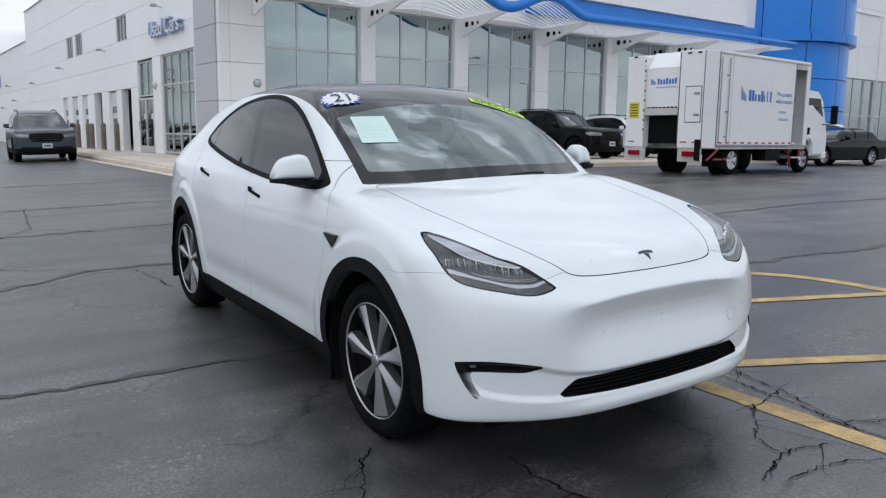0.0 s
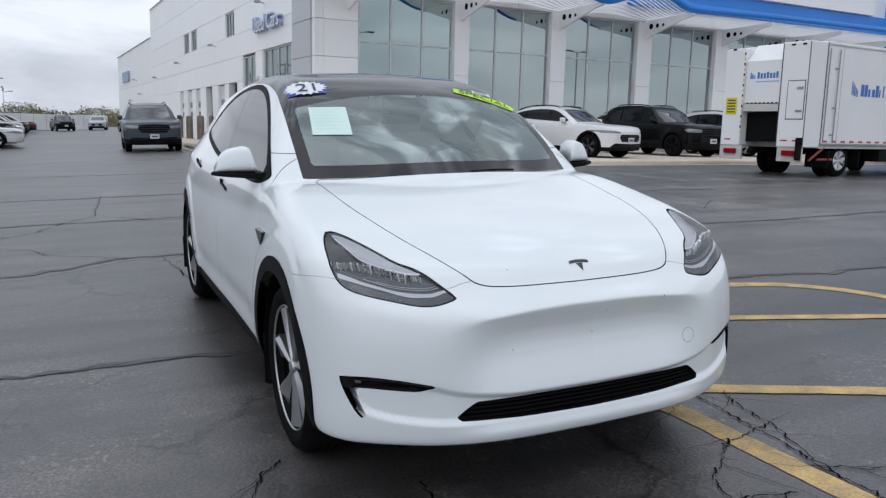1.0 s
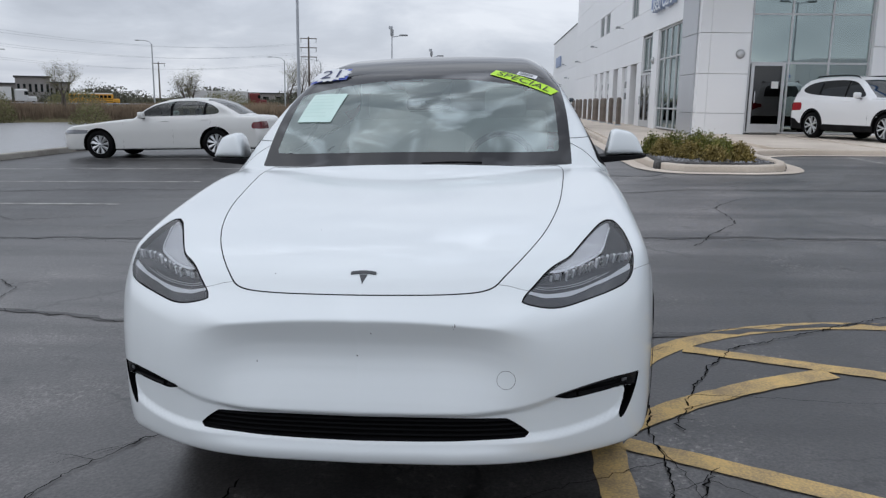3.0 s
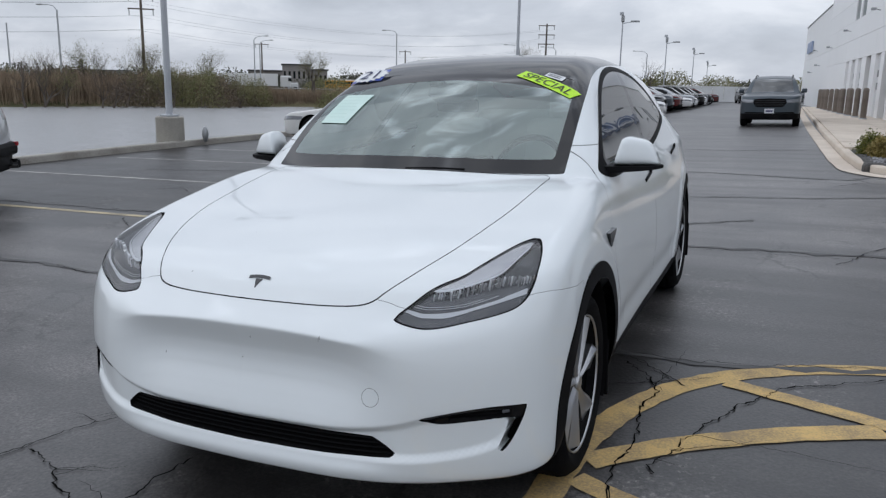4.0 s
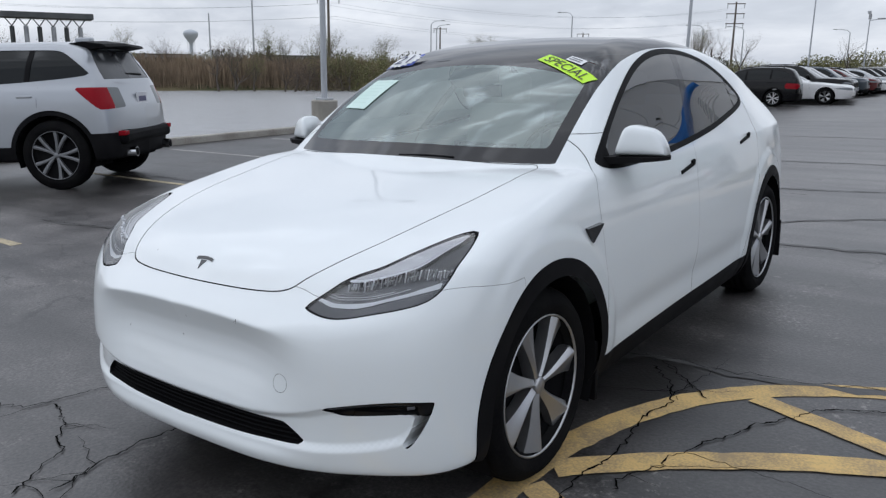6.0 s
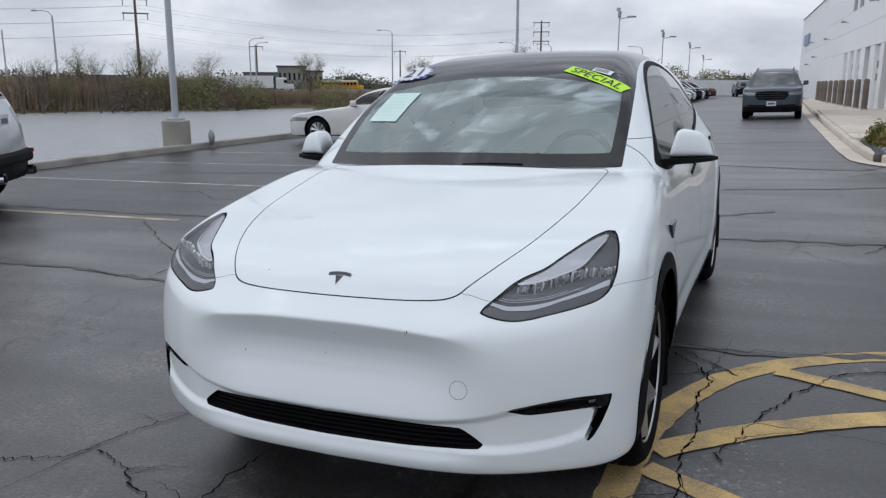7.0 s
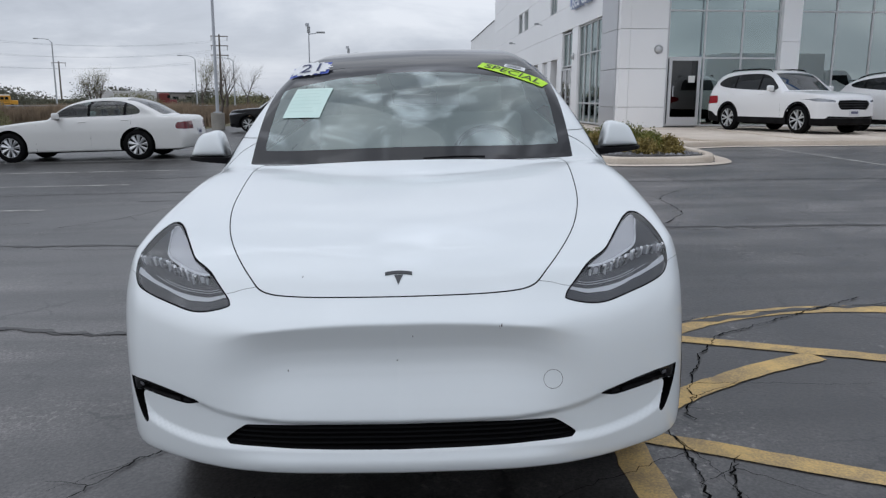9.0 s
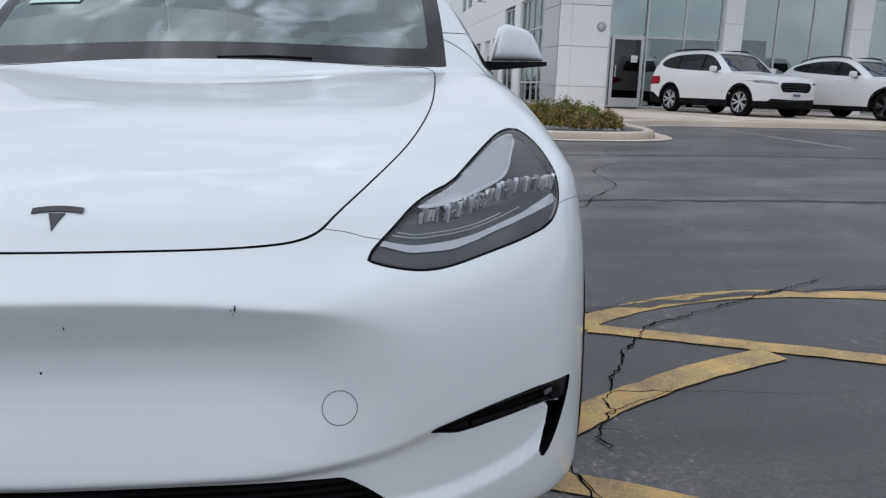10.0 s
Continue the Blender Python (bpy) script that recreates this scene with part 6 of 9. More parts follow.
# ---- pond, banks, trees, poles, distance ----
def water_material():
    m = principled("rippled_pond_water", (0.34, 0.345, 0.35), 0.25, 0.0, 0.0, 1.0)
    n, l = m.node_tree.nodes, m.node_tree.links
    co, mp = n.new("ShaderNodeTexCoord"), n.new("ShaderNodeMapping")
    mp.inputs["Scale"].default_value = (1.0, 1.0, 1.0)
    mp.inputs["Rotation"].default_value = (0, 0, radians(35))
    a, b2 = n.new("ShaderNodeTexNoise"), n.new("ShaderNodeTexWave")
    a.inputs["Scale"].default_value, a.inputs["Detail"].default_value = 2.6, 6
    b2.inputs["Scale"].default_value, b2.inputs["Distortion"].default_value, b2.inputs["Detail"].default_value = 0.9, 6.0, 4
    l.new(co.outputs["Object"], mp.inputs["Vector"])
    l.new(mp.outputs["Vector"], a.inputs["Vector"])
    l.new(mp.outputs["Vector"], b2.inputs["Vector"])
    ad = n.new("ShaderNodeMath")
    ad.operation = "ADD"
    l.new(a.outputs["Fac"], ad.inputs[0])
    l.new(b2.outputs["Fac"], ad.inputs[1])
    bp = n.new("ShaderNodeBump")
    bp.inputs["Strength"].default_value, bp.inputs["Distance"].default_value = 0.75, 0.10
    l.new(ad.outputs[0], bp.inputs["Height"])
    l.new(bp.outputs["Normal"], n["Principled BSDF"].inputs["Normal"])
    return m


bm = bmesh.new()
vs = [bm.verts.new((x, y, -0.74)) for x, y in [(-12.6, -45), (-12.6, 44), (-14, 50), (-20, 58), (-28, 62), (-39, 59.5), (-45, 52), (-49.5, 45), (-54, 33), (-60, 18), (-66, 0), (-68, -45)]]
bm.faces.new(vs)
pond = part("water", bm, water_material())
tagged(pond, "wind-rippled grey pond water", "pond", kind="structure")

M_REED = varied("dry_tan_reeds", (0.17, 0.125, 0.085), (0.36, 0.275, 0.185), 0.9, 0.10, 1.6, 0.0, amount=0.6)
M_BARK = varied("grey_brown_bark", (0.075, 0.060, 0.050), (0.14, 0.12, 0.10), 0.9, 4, 40, 0.4, stretch=(1, 1, 0.2))
M_TWIG = varied("thin_brown_twigs", (0.085, 0.065, 0.052), (0.13, 0.10, 0.08), 0.9, 1, 10, 0)
M_BUD = varied("spring_green_buds", (0.145, 0.15, 0.062), (0.24, 0.22, 0.105), 0.85, 0.4, 4, 0, amount=0.6)
M_THICKET = varied("brown_bare_thicket", (0.11, 0.085, 0.065), (0.19, 0.15, 0.11), 0.9, 0.5, 5, 0, amount=0.6)
M_WOODS = varied("distant_spring_woods", (0.060, 0.066, 0.050), (0.125, 0.122, 0.085), 0.95, 0.05, 0.8, 0, amount=0.7)


def shore_point(u, off):
    """A point along the far bank: u from 0 (south) to 1 (north), off metres behind the water's edge."""
    q = np.array([(-66, 0), (-58, 18), (-52, 33), (-47.5, 44), (-43, 51), (-38, 57.5), (-28, 60), (-20, 56.5), (-15.5, 49)], float)
    d = np.concatenate([[0], np.cumsum(np.linalg.norm(np.diff(q, axis=0), axis=1))])
    s = u * d[-1]
    p = np.array([np.interp(s, d, q[:, k]) for k in range(2)])
    e = np.array([np.interp(min(s + 1, d[-1]), d, q[:, k]) - np.interp(max(s - 1, 0), d, q[:, k]) for k in range(2)])
    e /= np.linalg.norm(e)
    return p + np.array((-e[1], e[0])) * off


def reeds():
    r = np.random.default_rng(3)
    n = 60000
    q = np.array([(-66, 0), (-58, 18), (-52, 33), (-47.5, 44), (-43, 51), (-38, 57.5), (-28, 60), (-20, 56.5), (-15.5, 49)], float)
    d = np.concatenate([[0], np.cumsum(np.linalg.norm(np.diff(q, axis=0), axis=1))])
    u = r.uniform(0, 1, n)
    off = np.where(u < 0.72, r.uniform(0.0, 6.5, n), r.uniform(0, 3.5, n))
    along = lambda w: np.stack([np.interp(np.clip(w, 0, d[-1]), d, q[:, k]) for k in range(2)], 1)
    e = along(u * d[-1] + 1) - along(u * d[-1] - 1)
    e /= np.linalg.norm(e, axis=1)[:, None]
    p = along(u * d[-1]) + np.stack([-e[:, 1], e[:, 0]], 1) * off[:, None]
    z = land_z(p[:, 0], p[:, 1]) - 0.05
    tall = 0.6 + 0.4 * np.sin(u * 41) * np.sin(u * 17 + off)
    h = (1.45 + 1.2 * tall) * r.uniform(0.65, 1.1, n) * np.where(u < 0.62, 1.0, 0.55)
    w = r.uniform(0.012, 0.034, n)
    a = r.uniform(0, math.pi, n)
    dx, dy = np.cos(a) * w, np.sin(a) * w
    lx, ly = r.normal(0, 0.075, n) * h, r.normal(0, 0.075, n) * h
    x, y = p[:, 0], p[:, 1]
    v = np.stack([np.stack([x - dx, y - dy, z], 1), np.stack([x + dx, y + dy, z], 1), np.stack([x + dx * 0.6 + lx * 0.6, y + dy * 0.6 + ly * 0.6, z + h * 0.72], 1), np.stack([x + lx, y + ly, z + h], 1)], 1).reshape(-1, 3)
    i = np.arange(n) * 4
    f = np.concatenate([np.stack([i, i + 1, i + 2], 1), np.stack([i, i + 2, i + 3], 1)])
    ob = mesh_ob("reeds", v.tolist(), f.tolist(), M_REED, smooth=False)
    tagged(ob, "dense dry tan reeds along the far bank", "reeds", kind="stuff")


reeds()


def limb(v, f, a, b, r0, r1, n=5):
    q = (b - a).to_track_quat("Z", "Y")
    i = len(v)
    for p, r in ((a, r0), (b, r1)):
        for k in range(n):
            t = 2 * math.pi * k / n
            v.append(tuple(p + q @ Vector((r * math.cos(t), r * math.sin(t), 0))))
    for k in range(n):
        f.append((i + k, i + (k + 1) % n, i + n + (k + 1) % n, i + n + k))


def bare_tree(x, y, z, height, seed, label, leaf=None, leaves=0, spread=0.55, depth=5, group="", stems=1, leaf_size=0.10):
    """A tapered trunk with forking limbs, fine twigs, and loose small leaves if asked."""
    r = random.Random(seed)
    tr = thing("tree", Matrix.Translation((x, y, z)), label, "tree", group)
    v, f, tv, tf, tips = [], [], [], [], []

    def grow(p, d, length, rad, lev):
        steps = 3
        for s in range(steps):
            d = (d + Vector((r.gauss(0, 0.10), r.gauss(0, 0.10), 0.05))).normalized()
            q = p + d * (length / steps)
            limb(v if lev < 3 else tv, f if lev < 3 else tf, p, q, rad, rad * 0.82, 6 if lev < 2 else 3)
            p, rad = q, rad * 0.82
            if lev >= 2:
                tips.append(p.copy())
            if lev and s < steps - 1 and lev < depth:
                side = Vector((r.gauss(0, 1), r.gauss(0, 1), r.gauss(0.2, 0.5))).normalized()
                grow(p, (d * 0.55 + side * spread * 1.2).normalized(), length * r.uniform(0.45, 0.65), rad * 0.5, lev + 1)
        if lev < depth:
            for _ in range(3 if lev < 2 else 2):
                side = Vector((r.gauss(0, 1), r.gauss(0, 1), r.gauss(0.15, 0.4))).normalized()
                grow(p, (d + side * spread).normalized(), length * r.uniform(0.55, 0.8), rad * 0.66, lev + 1)
    for s in range(stems):
        lean = Vector((r.gauss(0, 0.22), r.gauss(0, 0.22), 1)).normalized() if stems > 1 else Vector((r.gauss(0, 0.05), r.gauss(0, 0.05), 1)).normalized()
        grow(Vector((r.gauss(0, 0.12) * (stems > 1), r.gauss(0, 0.12) * (stems > 1), -0.1)), lean, height * 0.30, height * 0.020 + 0.02, 0)
    top = max(t.z for t in tips)
    k = height / top
    sc = Matrix.Scale(k, 4)
    for nm, vv, ff, mat in (("trunk", v, f, M_BARK), ("twig_crown", tv, tf, M_TWIG)):
        if ff:
            ob = mesh_ob(nm, [tuple(sc @ Vector(c)) for c in vv], ff, mat, tr)
    if leaf is not None and leaves:
        lv, lf = [], []
        for _ in range(leaves):
            p = (sc @ r.choice(tips)) + Vector((r.gauss(0, 0.12), r.gauss(0, 0.12), r.gauss(0, 0.10)))
            a = Vector((r.gauss(0, 1), r.gauss(0, 1), r.gauss(0, 1))).normalized()
            b = a.orthogonal().normalized() * leaf_size * r.uniform(0.5, 1.2)
            c = a.cross(b)
            i = len(lv)
            lv += [tuple(p - b), tuple(p + c * 0.5), tuple(p + b), tuple(p - c * 0.5)]
            lf.append((i, i + 1, i + 2, i + 3))
        mesh_ob("crown", lv, lf, leaf, tr, smooth=False)
    return tr


def at_bank(u, off):
    p = shore_point(u, off)
    return p[0], p[1], float(land_z(*p))


BANK = [(0.235, 3.2, 5.4, 0), (0.275, 2.4, 5.0, 0), (0.335, 3.0, 4.2, 400), (0.372, 2.0, 4.6, 260), (0.41, 4.0, 4.3, 0), (0.468, 1.2, 4.4, 0), (0.505, 2.0, 5.0, 700), (0.52, 3.5, 4.6, 300), (0.545, 3.5, 5.4, 900), (0.61, 3.0, 4.6, 500), (0.70, 4.5, 5.0, 900), (0.80, 3.5, 4.5, 700), (0.88, 5.0, 5.5, 500), (0.15, 4.0, 5.0, 100)]
for k, (u, off, h, lv) in enumerate(BANK):
    x, y, z = at_bank(u, off)
    bare_tree(x, y, z, h, 20 + k, "thin budding tree among reeds on the far bank" if lv else "bare leaning tree among reeds on the far bank", M_BUD if lv else None, lv * 3, 0.6, 5, "trees on the far bank", stems=1 + k % 3, leaf_size=0.045)
for k, (az, d, h, lv) in enumerate(((51.2, 63, 5.3, 0), (50.2, 64, 5.0, 300), (48.9, 63, 4.7, 400), (46.7, 63, 4.2, 0), (45.3, 66, 4.4, 500), (42.4, 65, 4.9, 1500), (41.7, 67, 4.6, 900), (39.3, 67, 4.8, 1900), (37.9, 66, 4.0, 900))):
    x, y = 0.9 - d * math.sin(radians(az)), -2.7 + d * math.cos(radians(az))
    bare_tree(x, y, float(land_z(x, y)) - 0.1, h, 300 + k, "thin budding tree among reeds on the far bank" if lv else "bare leaning tree among reeds on the far bank", M_BUD if lv else None, lv * 2, 0.55, 6, "trees on the far bank", stems=1 + k % 2, leaf_size=0.05)
bare_tree(-11.4, 36.4, lz(-11.4, 36.4), 4.0, 4, "bare young tree with a rounded crown by a lamp pole", None, 0, 0.46, 6, "trees by the lot")
bare_tree(-15.5, 52, -0.1, 4.8, 8, "bare young tree beyond the parked cars", None, 0, 0.6, 5, "trees by the lot")
bare_tree(-17.5, 66, 0.0, 4.6, 9, "bare young tree beyond the parked cars", None, 0, 0.6, 5, "trees by the lot")
bare_tree(-11, 78, 0.0, 4.6, 11, "bare young tree beyond the parked cars", None, 0, 0.6, 5, "trees by the lot")

for k, (x, y, h) in enumerate(((33, -24, 4.2), (36, -25.5, 3.6), (58, -30, 3.8))):
    bare_tree(x, y, lz(x, y), h, 70 + k, "budding yellow-green tree south of the lot", M_BUD, 2600, 0.6, 5, "trees by the lot", leaf_size=0.07)


def far_woods():
    """A ragged belt of distant trees all round, many small leaf clumps."""
    r = np.random.default_rng(12)
    v, f = [], []

    def clump(x, y, z, w, h, n):
        p = np.stack([x + r.normal(0, w * 0.36, n), y + r.normal(0, w * 0.36, n), z + h * r.beta(1.3, 1.9, n)], 1)
        a = r.normal(0, 1, (n, 3))
        a /= np.linalg.norm(a, axis=1)[:, None]
        b = np.cross(a, r.normal(0, 1, (n, 3)))
        b /= np.linalg.norm(b, axis=1)[:, None]
        c = np.cross(a, b)
        t = (w * r.uniform(0.022, 0.055, n))[:, None]
        i = len(v) + 4 * np.arange(n)
        v.extend(np.stack([p + b * t, p + c * t * 0.7, p - b * t, p - c * t * 0.8], 1).reshape(-1, 3).tolist())
        f.extend(np.stack([i, i + 1, i + 2, i + 3], 1).tolist())
    for k in range(620):
        deg = r.uniform(60, 195) if k < 430 else r.uniform(195, 400)
        a = radians(deg)
        d = r.uniform(225, 330)
        lump = 0.75 + 0.35 * math.sin(deg * 0.9) + 0.25 * math.sin(deg * 2.3 + 1.0)
        h = r.uniform(3.0, 5.6) * d / 230 * max(lump, 0.35)
        clump(d * math.cos(a), d * math.sin(a), -1.2, r.uniform(5, 11), h, 520)
    ob = mesh_ob("woods", v, f, M_WOODS, smooth=False)
    tagged(ob, "hazy belt of distant budding woods", "woods", kind="stuff")


far_woods()


def green_clump(x, y, z, w, h, n, mat, seed, label, nm="bush", leaf=0.14):
    r = np.random.default_rng(seed)
    b = thing(nm, Matrix.Translation((x, y, z)), label, "bush" if nm != "pine" else "tree", "bushes on the bank")
    v, f = [], []
    for _ in range(n):
        t = r.beta(1.5, 1.7)
        rad = w * 0.5 * (0.55 + 0.45 * math.sin(math.pi * min(t + 0.15, 1))) * (1 - t if nm == "pine" else 1) * math.sqrt(r.uniform(0.1, 1))
        a0 = r.uniform(0, 2 * math.pi)
        p = np.array((rad * math.cos(a0), rad * math.sin(a0), 0.05 + h * t * r.uniform(0.85, 1.05)))
        a = r.normal(0, 1, 3)
        a /= np.linalg.norm(a)
        c = np.cross(a, r.normal(0, 1, 3))
        c /= np.linalg.norm(c)
        d = np.cross(a, c)
        s = leaf * r.uniform(0.5, 1.3)
        i = len(v)
        v += [tuple(p + c * s), tuple(p + d * s * 0.55), tuple(p - c * s), tuple(p - d * s * 0.55)]
        f.append((i, i + 1, i + 2, i + 3))
    mesh_ob("crown", v, f, mat, b, smooth=False)
    vv, ff = [], []
    for k in range(5):
        limb(vv, ff, Vector((0, 0, -0.1)), Vector((r.normal(0, w * 0.2), r.normal(0, w * 0.2), h * 0.7)), 0.03, 0.01)
    mesh_ob("stem", vv, ff, M_BARK, b)


for k, (x, y, w, h) in enumerate([(-40, 150, 14, 4.2), (-26, 150, 10, 3.8), (-58, 142, 12, 3.6), (-75, 120, 10, 3.6), (-88, 104, 11, 3.6), (-14, 110, 9, 4.2), (-8, 118, 8, 3.6), (-19, 104, 7, 3.6), (2, 140, 9, 3.4), (8, 150, 10, 3.4)]):
    green_clump(x, y, float(land_z(x, y)), w, h, 3400, M_BUD, 60 + k, "tall yellow-green budding thicket in the distance", leaf=0.13)

# budding thickets along the far bank
for k, (az, d, w, h) in enumerate([(44.5, 66, 5.0, 3.6), (42.5, 68, 5.5, 3.2), (40.2, 66, 4.5, 4.0), (38.6, 67, 3.6, 3.6), (36.6, 70, 3.0, 2.8), (31.2, 66, 3.2, 2.6), (48.0, 70, 4.0, 3.0), (52.5, 72, 4.4, 2.6), (57.0, 74, 4.0, 2.6), (62, 76, 4.6, 2.8)]):
    x, y = 1.1 - d * math.sin(radians(az)), -3.0 + d * math.cos(radians(az))
    green_clump(x, y, float(land_z(x, y)) - 0.1, w, h, 2600, M_BUD if k % 3 else M_THICKET, 130 + k, "loose yellow-green budding thicket on the far bank", leaf=0.075)

# shrubs in the planting island
M_SHRUB = varied("olive_shrub_leaves", (0.085, 0.100, 0.016), (0.24, 0.235, 0.045), 0.7, 3, 12, 0, amount=0.7)
M_SHRUB2 = varied("bronze_shrub_leaves", (0.15, 0.115, 0.025), (0.34, 0.26, 0.08), 0.7, 3, 12, 0, amount=0.7)
SHRUBS = [(2.98, 13.3, 0.52, 0.42, 0), (3.45, 13.5, 0.62, 0.50, 0), (4.0, 13.45, 0.66, 0.50, 0), (3.1, 12.65, 0.50, 0.36, 1), (3.72, 12.8, 0.66, 0.50, 0), (4.25, 12.85, 0.50, 0.36, 0), (3.45, 12.0, 0.50, 0.34, 1), (4.05, 12.1, 0.56, 0.36, 0), (4.42, 12.2, 0.40, 0.28, 1), (3.8, 11.45, 0.42, 0.28, 1), (4.3, 11.5, 0.36, 0.24, 1)]
for k, (x, y, w, h, kind) in enumerate(SHRUBS):
    r = np.random.default_rng(200 + k)
    b = thing("shrub", Matrix.Translation((x, y, lz(x, y) + 0.10)), "low rounded olive shrub in dark mulch" if not kind else "low bronze-tipped shrub in dark mulch", "shrub", "shrubs in the planting island")
    v, f, sv_, sf_ = [], [], [], []
    for _ in range(54):
        d = Vector((r.normal(0, 1), r.normal(0, 1), abs(r.normal(0.7, 0.5)))).normalized()
        e = Vector((d.x * w * 0.5, d.y * w * 0.5, d.z * h))
        e *= r.uniform(0.80, 1.0)
        limb(sv_, sf_, Vector((0, 0, -0.05)), e, 0.007, 0.003, 3)
        for _ in range(75):
            t = r.uniform(0.35, 1.05)
            p = e * t + Vector(r.normal(0, 0.045, 3))
            n = Vector(r.normal(0, 1, 3)).normalized()
            c = n.orthogonal().normalized() * r.uniform(0.014, 0.030)
            g = n.cross(c) * 0.55
            i = len(v)
            v += [tuple(p + c), tuple(p + g), tuple(p - c), tuple(p - g)]
            f.append((i, i + 1, i + 2, i + 3))
    mesh_ob("foliage", v, f, M_SHRUB2 if kind else M_SHRUB, b, smooth=False)
    mesh_ob("stem", sv_, sf_, M_BARK, b)
# pale stones among the mulch
r = np.random.default_rng(9)
v, f = [], []
for _ in range(900):
    x, y = r.uniform(2.85, 4.8), r.uniform(11.1, 14.0)
    s = r.uniform(0.012, 0.035)
    z = lz(3.8, 12.5) + 0.10
    i = len(v)
    v += [(x - s, y, z), (x, y - s, z), (x + s, y, z), (x, y + s, z), (x, y, z + s)]
    f += [(i, i + 1, i + 4), (i + 1, i + 2, i + 4), (i + 2, i + 3, i + 4), (i + 3, i, i + 4)]
tagged(mesh_ob("gravel", v, f, varied("grey_gravel", (0.10, 0.10, 0.11), (0.36, 0.36, 0.37), 0.9, 9, 40, 0), smooth=False), "loose grey gravel between the shrubs", "gravel", kind="stuff")

# ---- poles and lines ----
M_POLE = varied("pale_grey_painted_steel", (0.40, 0.42, 0.45), (0.47, 0.49, 0.52), 0.45, 1, 40, 0.03, amount=0.3)
M_FOOTING = varied("weathered_footing_concrete", (0.27, 0.255, 0.225), (0.36, 0.34, 0.30), 0.85, 1.5, 30, 0.3, amount=0.5, depth=0.004)
M_WOODPOLE = varied("weathered_wood_pole", (0.12, 0.10, 0.085), (0.19, 0.165, 0.14), 0.9, 1, 20, 0.2, stretch=(1, 1, 0.1))


def light_pole(x, y, z, height, r0, base_h, label, group="lot light poles", heads=2, base_r=0.30):
    p = thing("light_pole", Matrix.Translation((x, y, z)), label, "light pole", group)
    bm = bmesh.new()
    revolve(bm, [(base_r, -0.3), (base_r, base_h - 0.03), (base_r - 0.03, base_h), (0.0, base_h)], 20, "z")
    part("footing", bm, M_FOOTING, p, "round concrete footing")
    bm = bmesh.new()
    box(bm, (-r0 * 1.9, -r0 * 1.9, base_h), (r0 * 1.9, r0 * 1.9, base_h + 0.05), 0.01)
    part("base_plate", bm, M_POLE, p)
    bm = bmesh.new()
    rod(bm, (0, 0, base_h + 0.05), (0, 0, height), r0, r0 * 0.62, 12)
    part("shaft", bm, M_POLE, p)
    for k in range(heads):
        s = 1 if k == 0 else -1
        bm = bmesh.new()
        rod(bm, (0, 0, height - 0.1), (s * 0.7, 0, height), 0.035, 0.03)
        part("arm", bm, M_POLE, p)
        part("lamp_head", boxes(((s * 0.95 - 0.32, -0.18, height - 0.02), (s * 0.95 + 0.32, 0.18, height + 0.10)), bevel=0.03), M_GALV, p)
    if heads == 1:
        part("camera_pod", boxes(((-0.12, -0.12, height), (0.12, 0.12, height + 0.5)), bevel=0.05), M_GALV, p)
        part("camera_pod", boxes(((-0.25, -0.08, height + 0.5), (0.05, 0.08, height + 0.75)), bevel=0.03), M_POLE, p)
    return p


light_pole(-12.45, 12.3, lz(-12.1, 12.3) + 0.02, 9.6, 0.085, 0.72, "pale grey steel light pole on a concrete footing by the kerb", base_r=0.34)
light_pole(-11.0, 34.9, lz(-11, 34.9), 9.8, 0.085, 0.80, "pale grey steel light pole on a concrete footing by parked cars", base_r=0.32)
for x, y, h in ((-10.9, 60.2, 6.6), (-10.2, 79.6, 6.1), (-10.1, 103.4, 6.0), (-10.7, 129, 5.3)):
    light_pole(x, y, lz(x, y) if x > -13 else 0.1, h, 0.07, 0.6, "slim grey light pole with lamp heads far across the lot", heads=1)

for x, y, h in ((22.3, -10, 8.6), (44.6, -10, 8.6), (47.7, -44, 7.6), (70, -27, 8.2), (-11.0, -14, 9.4)):
    light_pole(x, y, lz(x, y), h, 0.085, 0.75, "grey light pole with two lamp heads south of the lot")


def roadside_lamp(x, y, z, h, turn):
    p = thing("street_lamp", pose(x, y, z, 0, 0, turn), "tall thin roadside lamp with a curved arm", "street lamp", "roadside lamps")
    bm = bmesh.new()
    rod(bm, (0, 0, -2.5), (0, 0, h - 0.6), 0.14, 0.09, 8)
    part("shaft", bm, M_POLE, p)
    bm = bmesh.new()
    pts = [(0, 0, h - 0.6), (0.5, 0, h - 0.15), (1.3, 0, h), (2.4, 0, h + 0.05)]
    for a, b in zip(pts, pts[1:]):
        rod(bm, a, b, 0.06, 0.05, 6)
    part("arm", bm, M_POLE, p)
    part("lamp_head", boxes(((2.3, -0.14, h - 0.02), (3.0, 0.14, h + 0.12)), bevel=0.03), M_GALV, p)


def ray_ground(az, d):
    """A far point at compass angle az (degrees from +y towards -x) and distance d from the car."""
    return -d * math.sin(radians(az)), d * math.cos(radians(az))


for az, d, h, tn in ((27.0, 130, 9.5, 170), (37.2, 140, 8.4, 0), (36.8, 150, 8.2, 0), (18.0, 140, 8.0, 180), (15.4, 150, 8.2, 180), (50.0, 95, 8.6, 180), (68.5, 135, 8, 0), (9.0, 170, 8.5, 180)):
    x, y = ray_ground(az, d)
    roadside_lamp(x, y, 0.6, h, tn)


